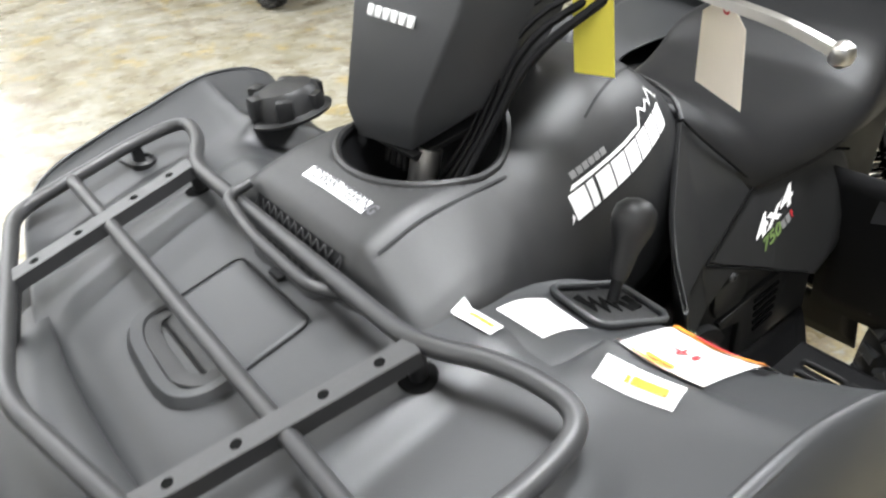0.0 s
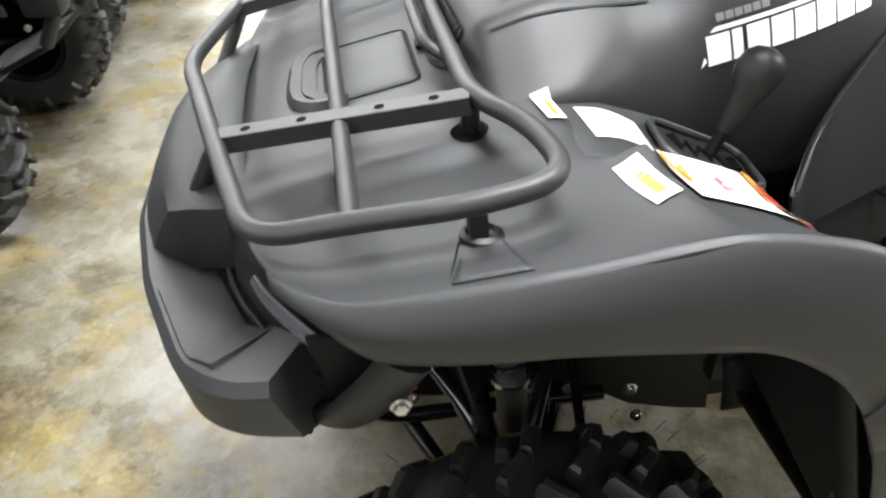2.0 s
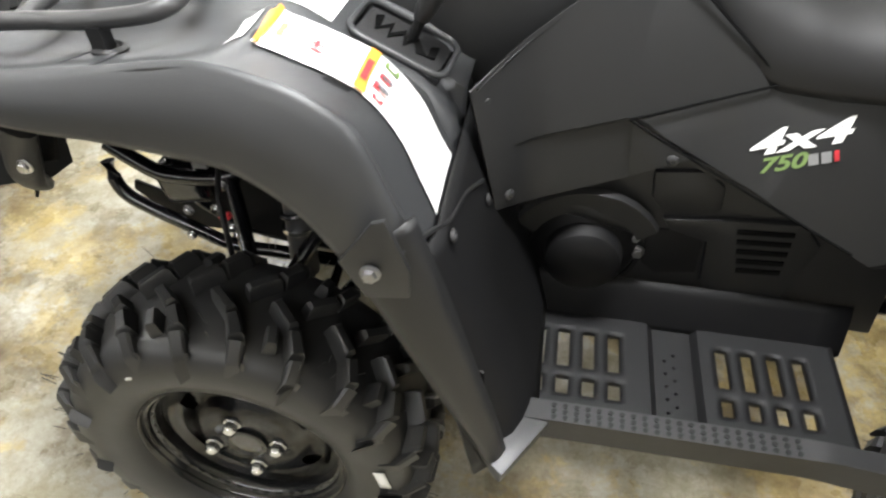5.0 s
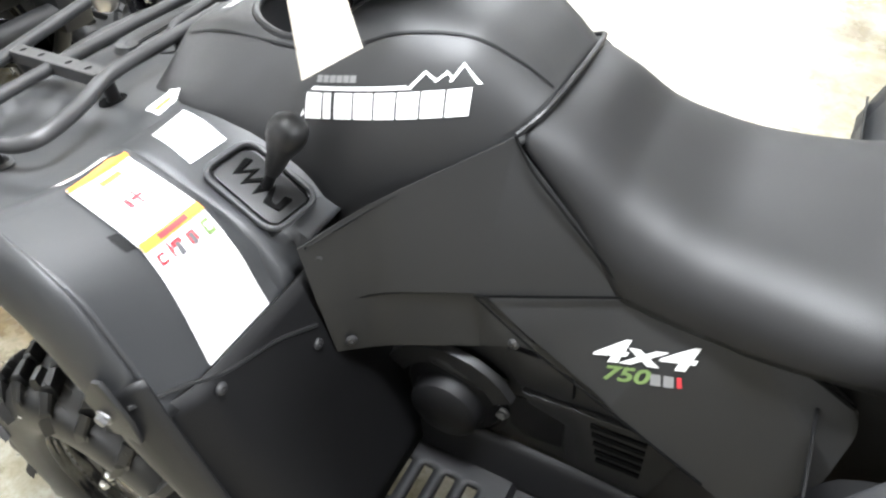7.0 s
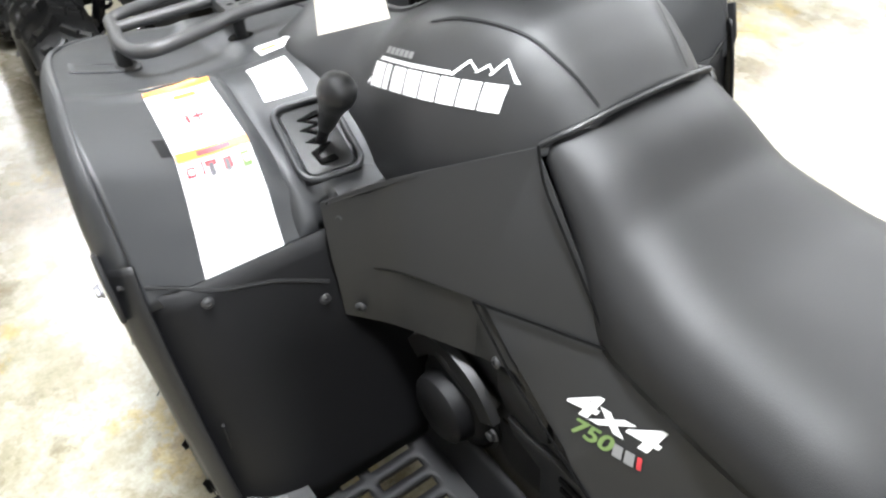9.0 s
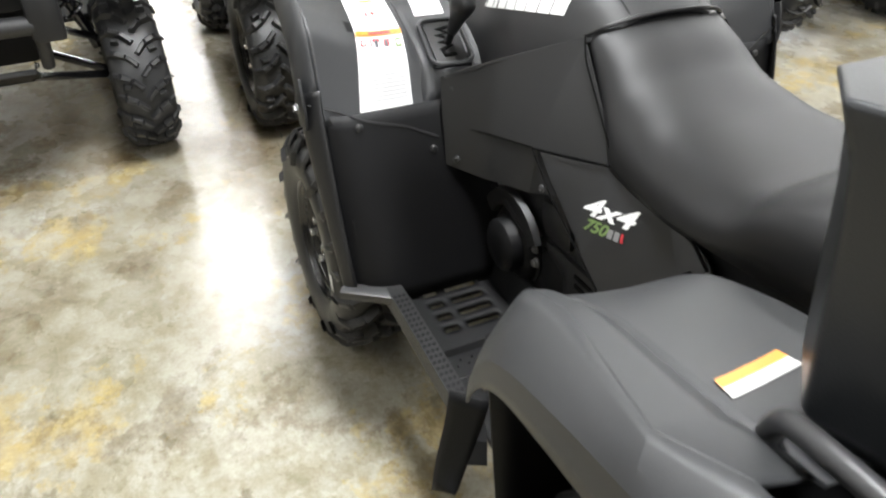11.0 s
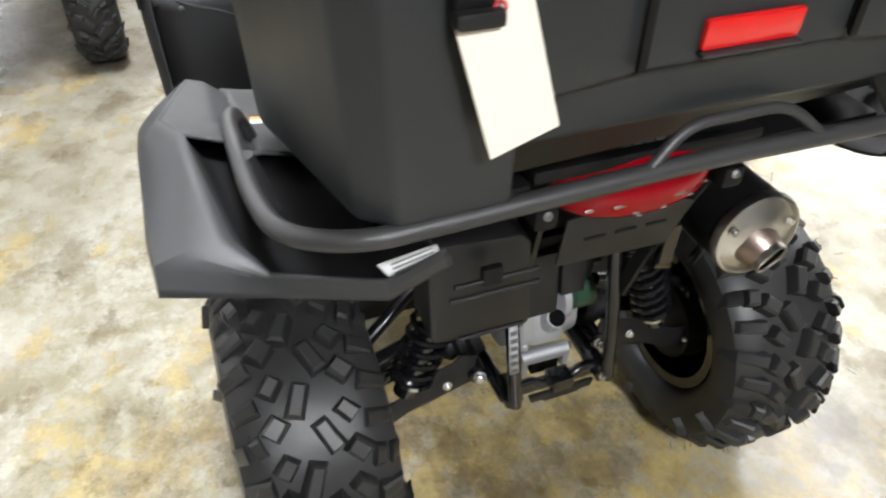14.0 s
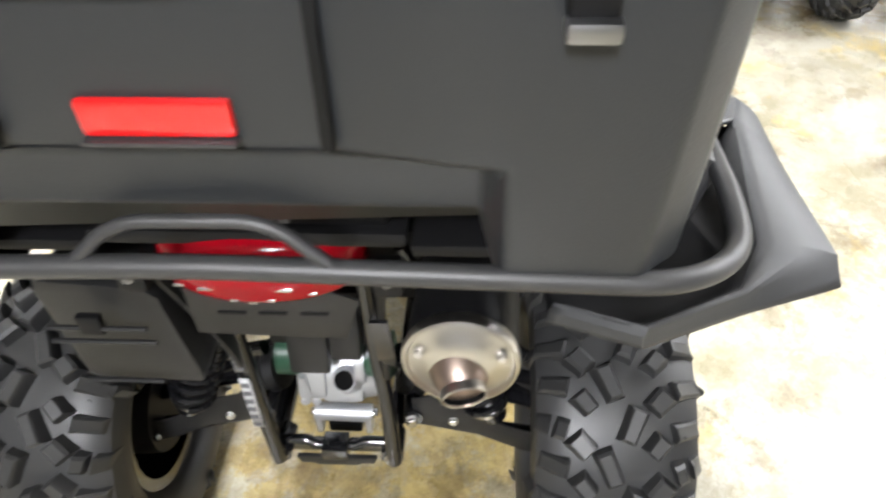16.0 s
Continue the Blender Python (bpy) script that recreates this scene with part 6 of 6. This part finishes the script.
# ---- build ----
hall()
troffers()
KIT = wheel_kit()
bike, P = quad_bike(KIT)
rear_end(bike)
front_end(bike)
pod = steering(bike, P)
box, tub = cargo_box()


# ---- other machines in the row ----
def parked_quad(kit):
    """A plainer black quad bike of the row opposite, facing +x at the origin."""
    q = new("parked_quad_bike", None)
    tagged(q, "black quad bike with a tubular front bumper parked in the row", "quad bike", "parked quad bikes")
    for s in (1, -1):
        wheel(kit, "front", q, (0.64, s * 0.47, 0.309), s, 33)
        wheel(kit, "rear", q, (-0.64, s * 0.465, 0.316), s, 10, 0.05)
        part("front_fender", sheet(lambda u, v: Vector((0.98 - 0.66 * u, s * (0.24 + 0.34 * v), 0.80 + 0.16 * math.sin(math.pi * (0.15 + 0.75 * u)) - 0.05 * v * v)), 14, 8), BLACK, q, "", 60, 0.006)
        part("rear_fender", sheet(lambda u, v: Vector((-0.28 - 0.70 * u, s * (0.22 + 0.38 * v), 0.80 + 0.18 * math.sin(math.pi * (0.1 + 0.6 * u)) - 0.05 * v * v)), 14, 8), BLACK, q, "", 60, 0.006)
        part("foot_board", block((0.55, 0.25, 0.03), (0.0, s * 0.36, 0.42), 0.01), DARK, q)
        part("lower_arm", sweep([(0.80, s * 0.12, 0.40), (0.64, s * 0.42, 0.30)], 0.016, 0, bm=sweep([(0.50, s * 0.12, 0.40), (0.64, s * 0.42, 0.30)], 0.016)), GLOSS, q)
        part("upper_arm", rod((0.72, s * 0.14, 0.58), (0.64, s * 0.41, 0.43), 0.014), GLOSS, q)
        part("shock_absorber", rod((0.64, s * 0.22, 0.84), (0.64, s * 0.36, 0.42), 0.02), GLOSS, q)
        part("coil_spring", spring((0.64, s * 0.23, 0.80), (0.64, s * 0.32, 0.54), 0.034, 0.007, 6), GLOSS, q)
        part("bolt", bolt((0.80, s * 0.14, 0.44), (0.3, s, 0), 0.010), CHROME, q)
        part("bolt", bolt((0.74, s * 0.16, 0.60), (0.3, s, 0), 0.010), CHROME, q)
        part("headlamp", lathe([(0.03, 0), (0.075, 0.02), (0.08, 0.05), (0.06, 0.065)], 20, pose(0.90, s * 0.25, 0.80, 0, 80, 0)), CLEAR, q)
        part("bumper_upright", sweep([(0.98, s * 0.19, 0.50), (1.05, s * 0.20, 0.62), (1.04, s * 0.20, 0.86), (0.95, s * 0.22, 0.93)], 0.021, 0.06), PANEL, q)
        part("bumper_corner", block((0.11, 0.10, 0.15), (1.03, s * 0.225, 0.68), 0.018), BLACK, q)
        part("hand_grip", rod((0.26, s * 0.40, 1.16), (0.34, s * 0.24, 1.18), 0.017), DARK, q)
    part("bumper_tube", rod((1.055, -0.19, 0.66), (1.055, 0.19, 0.66), 0.030, 20), PANEL, q, "black steel bumper tube")
    part("bumper_tube", rod((1.045, -0.19, 0.84), (1.045, 0.19, 0.84), 0.024, 20), PANEL, q, "black steel bumper tube")
    part("emblem", lathe([(0.028, 0), (0.028, 0.006)], 24, pose(1.02, 0.0, 0.80, 0, 90, 0)), CHROME, q, "round bright emblem")
    part("nose", block((0.34, 0.40, 0.26), (0.82, 0, 0.80), 0.06), BLACK, q)
    part("skid_plate", block((0.30, 0.30, 0.02), (0.84, 0, 0.42), 0.006, (0, -25, 0)), BLACK, q)
    part("tank_cover", block((0.55, 0.34, 0.34), (0.36, 0, 0.90), 0.09, segs=4), BLACK, q)
    part("seat", block((0.70, 0.36, 0.18), (-0.25, 0, 0.86), 0.07, segs=4), VINYL, q)
    part("engine_block", block((1.10, 0.36, 0.40), (0.0, 0, 0.55), 0.05), DARK, q)
    part("handlebar", sweep([(0.26, 0.40, 1.16), (0.38, 0.15, 1.19), (0.38, -0.15, 1.19), (0.26, -0.40, 1.16)], 0.012, 0.05), GLOSS, q)
    part("front_rack", sweep([(0.95, 0.36, 0.98), (0.95, -0.36, 0.98), (0.55, -0.36, 1.0), (0.55, 0.36, 1.0)], 0.013, 0.06, closed=True), COAT, q)
    part("rear_rack", sweep([(-0.98, 0.36, 0.98), (-0.98, -0.36, 0.98), (-0.45, -0.36, 1.0), (-0.45, 0.36, 1.0)], 0.013, 0.06, closed=True), COAT, q)
    return q


ROW_X = 2.67
first = parked_quad(KIT)
first.matrix_basis = pose(ROW_X, -0.09, 0, 0, 0, 180)
for y in (1.40, 2.86, -1.53, -2.99, -4.44):
    copy_thing(first, pose(ROW_X, y, 0, 0, 0, 180 + (3 if y > 0 else -2)))
copy_thing(first, pose(-2.1, -5.2, 0, 0, 0, 80))


# ---- labels and tags ----
def sticker(name, parent, corners, targets, way, marks=(), label="", mat=None, n=10, lift=0.0016):
    """A printed label laid on the bodywork; marks are (u0, v0, u1, v1, material) within it."""
    c = [Vector(p) for p in corners]
    at = lambda a, b: (c[0] * (1 - a) + c[1] * a) * (1 - b) + (c[3] * (1 - a) + c[2] * a) * b
    lab = part(name, laid(sheet(at, n, n), targets, way, lift), mat or PAPER, parent, label, 60)
    for u0, v0, u1, v1, m in marks:
        part("print", laid(sheet(lambda a, b: at(u0 + (u1 - u0) * a, v0 + (v1 - v0) * b), 6, 4), targets, way, lift + 0.0007), m, lab, "", 60)
    return lab


LEFT = (0.0, -1.0, -0.25)
DOWN = (0.0, 0.0, -1.0)
front = [P["deck"], P["selector"], P["tank"]]
words = lambda v0, v1, n, u0=0.08, u1=0.92: [(u0, v0 + (v1 - v0) * k / n, u1 - 0.09 * ((k * 7) % 3), v0 + (v1 - v0) * (k + 0.30) / n, LINEINK) for k in range(n)]
sticker("warning_label", bike, [(0.573, 0.388, 1), (0.566, 0.470, 1), (0.588, 0.472, 1), (0.597, 0.390, 1)], front, DOWN, [(0.42, 0.30, 0.86, 0.62, ORANGE), (0.34, 0.34, 0.40, 0.62, ORANGE)], "white label with an orange warning band")
sticker("warning_label", bike, [(0.614, 0.224, 1), (0.608, 0.280, 1), (0.629, 0.282, 1), (0.635, 0.226, 1)], front, DOWN, [(0.30, 0.30, 0.90, 0.58, ORANGE)], "white label with an orange warning band", lift=0.003)
sticker("instruction_label", bike, [(0.591, 0.250, 1), (0.517, 0.254, 1), (0.521, 0.322, 1), (0.586, 0.316, 1)], front, DOWN, [], "plain white instruction label")
low_t = [P["deck"], P["splash"]]
ROWS = [(0.0, (0.552, 0.383, 0.985), (0.552, 0.475, 0.985)), (0.40, (0.450, 0.381, 0.935), (0.452, 0.482, 0.935)), (1.0, (0.359, 0.393, 0.810), (0.359, 0.508, 0.810))]


def label_at(u, v):
    """A place on the long label, which bends over the crest of the fender."""
    k = 0 if v < ROWS[1][0] else 1
    t = (v - ROWS[k][0]) / (ROWS[k + 1][0] - ROWS[k][0])
    a, b = (Vector(ROWS[k][n]).lerp(Vector(ROWS[k + 1][n]), t) for n in (1, 2))
    return a.lerp(b, u)


WAY = (0.62, 0, -0.78)
lab = part("instruction_label", laid(sheet(label_at, 10, 40), low_t, WAY, 0.003), PAPER, bike, "tall white instruction label with orange bands and pictograms", 60)
picto = [(0.06, 0.47, 0.18, 0.55, GREENINK), (0.09, 0.49, 0.15, 0.53, PAPER), (0.30, 0.47, 0.42, 0.53, REDINK), (0.34, 0.48, 0.40, 0.54, INK), (0.50, 0.46, 0.66, 0.49, REDINK), (0.55, 0.475, 0.62, 0.54, INK), (0.68, 0.45, 0.71, 0.53, REDINK), (0.80, 0.47, 0.92, 0.525, REDINK), (0.83, 0.483, 0.89, 0.512, PAPER)]
marks = [(0.0, 0.0, 1.0, 0.025, ORANGE), (0.28, 0.06, 0.62, 0.085, ORANGE), (0.35, 0.20, 0.52, 0.215, REDINK), (0.42, 0.17, 0.45, 0.25, REDINK), (0.56, 0.19, 0.62, 0.24, REDINK), (0.0, 0.385, 1.0, 0.435, ORANGE), (0.25, 0.397, 0.72, 0.425, REDINK)]
for n, (u0, v0, u1, v1, m) in enumerate(marks + picto + words(0.60, 0.95, 12)):
    lift = 0.0062 if m is PAPER or m is INK or n == 6 else 0.0052
    part("print", laid(sheet(lambda a, b: label_at(u0 + (u1 - u0) * a, v0 + (v1 - v0) * b), 8, 6), low_t, WAY, lift), m, lab, "", 60)
part("deck_slot", laid(sheet(lambda a, b: Vector((0.478 - 0.026 * a, 0.482 + 0.014 * b, 1.0)), 5, 5), front, DOWN, 0.001), DARK, bike)

# side emblem: white blocks, a bar and three peaks on the tank cover
em = frame_at((0.412, 0.20, 0.969), (-0.238, -0.045, 0.050), (0, 0, 1)) @ Matrix.Diagonal((1.05, 1, 1, 1))


def emblem(shapes, mat, name, label="", lift=0.0, flat=False):
    for pts in shapes:
        own = bmesh.new()
        own.faces.new([own.verts.new(em @ Vector((x, 0.044 + (y - 0.044) * 0.72 if y > 0.044 and len(pts) < 5 and not flat else y, 0))) for x, y in pts])
        bmesh.ops.triangulate(own, faces=own.faces[:])
        bmesh.ops.subdivide_edges(own, edges=own.edges[:], cuts=3, use_grid_fill=True)
        part(name, laid(own, [P["tank"]], LEFT, 0.0016 + lift), mat, bike, label, 60)


letters = []
for k in range(8):
    x, w = 0.004 + 0.0293 * k, (0.012 if k == 1 else 0.0265)
    x = x if k < 2 else x - 0.012
    letters.append([(x - 0.003, 0.0), (x + w - 0.003, 0.0), (x + w, 0.034), (x, 0.034)])
emblem(letters, PAPER, "emblem_block", "white block of the side emblem")
emblem([[(-0.008, 0.0), (0.0, 0.006), (-0.002, 0.012)], [(0.010, 0.037), (0.150, 0.037), (0.150, 0.042), (0.016, 0.042)],
        [(0.148, 0.037), (0.154, 0.037), (0.172, 0.060), (0.170, 0.064)], [(0.170, 0.064), (0.172, 0.058), (0.180, 0.047), (0.183, 0.050)], [(0.180, 0.044), (0.184, 0.044), (0.196, 0.056), (0.195, 0.061)],
        [(0.195, 0.061), (0.196, 0.055), (0.201, 0.047), (0.203, 0.050)], [(0.198, 0.043), (0.202, 0.043), (0.213, 0.066), (0.212, 0.072)], [(0.212, 0.072), (0.214, 0.064), (0.228, 0.037), (0.234, 0.036)]], PAPER, "emblem_stroke", "white stroke of the side emblem")
emblem([[(0.020 + 0.0105 * k, 0.047), (0.029 + 0.0105 * k, 0.047), (0.030 + 0.0105 * k, 0.056), (0.021 + 0.0105 * k, 0.056)] for k in range(6)], GREYINK, "small_block", "", 0.0, True)


def side_letters(text, size, o, u, mat, name, bold=0.0, shear=0.25, squeeze=1.0, label=""):
    bm = lettering(text, size, frame_at(o, u, (0, 0, 1)), bold, shear, squeeze)
    bmesh.ops.triangulate(bm, faces=bm.faces[:])
    return part(name, laid(bm, [P["panel_low"]], (0, -1, 0), 0.0018), mat, bike, label, 60)


ud = (-0.143, 0.0, 0.044)
side_letters("4x4", 0.030, (-0.034, 0.23, 0.742), ud, PAPER, "model_letters", 0.0012, 0.3, 2.0, "white italic 4x4 letters")
side_letters("750", 0.019, (-0.054, 0.23, 0.722), ud, GREENINK, "size_letters", 0.0008, 0.3, 1.5, "dull green 750 figures")
bar_at = frame_at((-0.116, 0.23, 0.741), ud, (0, 0, 1))
for k, m in ((0, GREYINK), (1, GREYINK), (2, REDINK)):
    part("letter_bar", laid(outline_grid(bar_at, 0.0165 * k, 0.0, 0.013 if k < 2 else 0.006, 0.015), [P["panel_low"]], (0, -1, 0), 0.0018), m, bike, "", 60)

# plate round the foot of the rack post
part("post_plate", laid(quad_patch((0.752, 0.452, 1), (0.776, 0.522, 1), (0.713, 0.532, 1), (0.720, 0.452, 1)), [P["deck"]], DOWN, 0.0025), PLASTIC, bike, "", 60, 0.003)

# badge on the nose
nb = frame_at((0.6455, -0.052, 1.0115), (-0.001, 0.134, 0), (-1, 0, 0.58))
badge = part("nose_badge", laid(outline_grid(nb, 0, 0, 0.134, 0.022, 14), [P["tank"]], DOWN, 0.0012), PAPER, bike, "white badge with dark lettering", 60)
tx = lettering("POWER STEERING", 0.0165, nb @ Matrix.Translation((0.006, 0.0050, 0)), 0.0005, 0.1, 0.74)
bmesh.ops.triangulate(tx, faces=tx.faces[:])
part("badge_letters", laid(tx, [P["tank"]], DOWN, 0.0022), INK, badge, "dark lettering", 60)

# rear deck and tail labels
sticker("warning_label", bike, [(-0.597, 0.463, 1), (-0.580, 0.350, 1), (-0.552, 0.356, 1), (-0.569, 0.460, 1)], [P["rdeck"]], DOWN, [(0.0, 0.52, 1.0, 0.98, ORANGE), (0.25, 0.62, 0.75, 0.85, REDINK)], "white label with an orange warning band")
tl_ = part("tail_label", quad_patch((-0.999, 0.388, 0.981), (-0.985, 0.318, 0.979), (-1.003, 0.317, 0.972), (-1.026, 0.377, 0.976), 4), PAPER, bike, "small white printed label", 60, 0.002)
for k in range(3):
    part("print", quad_patch((-1.003 - 0.006 * k, 0.375, 0.9815 - 0.001 * k), (-0.990 - 0.005 * k, 0.325, 0.9795 - 0.0015 * k), (-0.992 - 0.005 * k, 0.325, 0.979 - 0.0015 * k), (-1.006 - 0.006 * k, 0.375, 0.981 - 0.001 * k), 2), GREYINK, tl_)
part("post_label", patch((-0.810, 0.114, 0.490), (0.0, -0.017, 0), (0.009, 0.006, 0.112), n=2), LINEINK, bike, "white printed strip", 60, 0.001)
for k in range(6):
    part("letter_bar", patch(Vector((-0.8115, 0.1125, 0.494)) + Vector((0.009, 0.006, 0.112)) * (0.16 * k), (0.0, -0.013, 0), (0.0008, 0.0006, 0.010), n=1), INK, bike)
pl = part("post_label", patch((-0.801, 0.121, 0.618), (0.0, -0.018, 0), (0.010, 0.005, 0.095), n=2), GREYINK, bike, "grey label with dark print", 60, 0.001)
for k in range(9):
    at = Vector((-0.8025, 0.120, 0.618)) + Vector((0.010, 0.005, 0.095)) * (0.06 + 0.1 * k)
    part("print", patch(at, (0, -0.015 + 0.003 * (k * 5 % 3), 0), Vector((0.010, 0.005, 0.095)) * 0.05, n=1), INK, pl, "", 60)
part("tyre_label", patch((0.434, 0.5880, 0.364), (-0.017, 0, 0.003), (-0.010, 0, -0.040), n=3), PAPER, bike, "small white label on the tyre", 60, 0.001)
part("tyre_mark", patch((0.778, 0.5865, 0.510), (-0.010, 0, 0.004), (0, 0, -0.005), n=2), PAPER, bike, "", 60, 0.001)
part("tyre_mark", patch((0.860, 0.5825, 0.437), (-0.006, 0, -0.010), (0.004, 0, -0.003), n=2), PAPER, bike, "", 60, 0.001)
# maker's raised letters above the tail lamp become plain bars
for k in range(6):
    part("letter_bar", block((0.003, 0.0125, 0.010), (-0.912, 0.040 - 0.0165 * k, 1.006), 0.001, (0, -20, 0)), INK, bike)
for k in range(6):
    part("letter_bar", block((0.004, 0.011, 0.014), (0.502, -0.074 + 0.0166 * k, 1.198), 0.001, (0, -20, 0)), PAPER, bike)


def hang_tag(name, label, pts, mat, cord):
    """A card tag from its outline, with an eyelet and a wire."""
    t = new(name, None)
    tagged(t, label, "tag")
    p = [Vector(q) for q in pts]
    n = (p[1] - p[0]).cross(p[-1] - p[0]).normalized() * 0.0006
    bm = bmesh.new()
    a = [bm.verts.new(q + n) for q in p]
    b = [bm.verts.new(q - n) for q in p]
    bm.faces.new(a)
    bm.faces.new(b[::-1])
    for i in range(len(p)):
        bm.faces.new((a[i - 1], a[i], b[i], b[i - 1]))
    bmesh.ops.recalc_face_normals(bm, faces=bm.faces[:])
    part("card", bm, mat, t)
    part("wire", sweep(cord, 0.0011, n=6), CHROME, t)
    c = Vector(cord[-1])
    part("eyelet", lathe([(0.003, -0.0010), (0.006, -0.0010), (0.006, 0.0010), (0.003, 0.0010)], 16, aim(c, c + n), caps=False), REDINK, t)
    return t


hang_tag("price_tag", "blank manila card tag hung from the box latch", [(-1.066, 0.334, 1.250), (-1.066, 0.302, 1.272), (-1.066, 0.286, 1.279), (-1.066, 0.270, 1.267), (-1.074, 0.239, 1.155), (-1.074, 0.302, 1.134)], CARD, [(-1.060, 0.316, 1.290), (-1.070, 0.300, 1.275), (-1.067, 0.298, 1.262)])
hang_tag("price_tag", "blank cream card tag hung from the brake lever", [(0.276, 0.254, 1.128), (0.303, 0.330, 1.119), (0.312, 0.324, 1.208), (0.313, 0.306, 1.230), (0.307, 0.288, 1.232), (0.295, 0.262, 1.214)], CARD, [(0.375, 0.320, 1.266), (0.335, 0.304, 1.242), (0.309, 0.298, 1.224)])
hang_tag("price_tag", "blank yellow card tag hung from the handlebar", [(0.378, 0.158, 1.141), (0.376, 0.215, 1.148), (0.392, 0.214, 1.262), (0.394, 0.186, 1.278), (0.394, 0.160, 1.262)], YELLOW, [(0.372, 0.186, 1.290), (0.385, 0.187, 1.275), (0.392, 0.187, 1.262)])
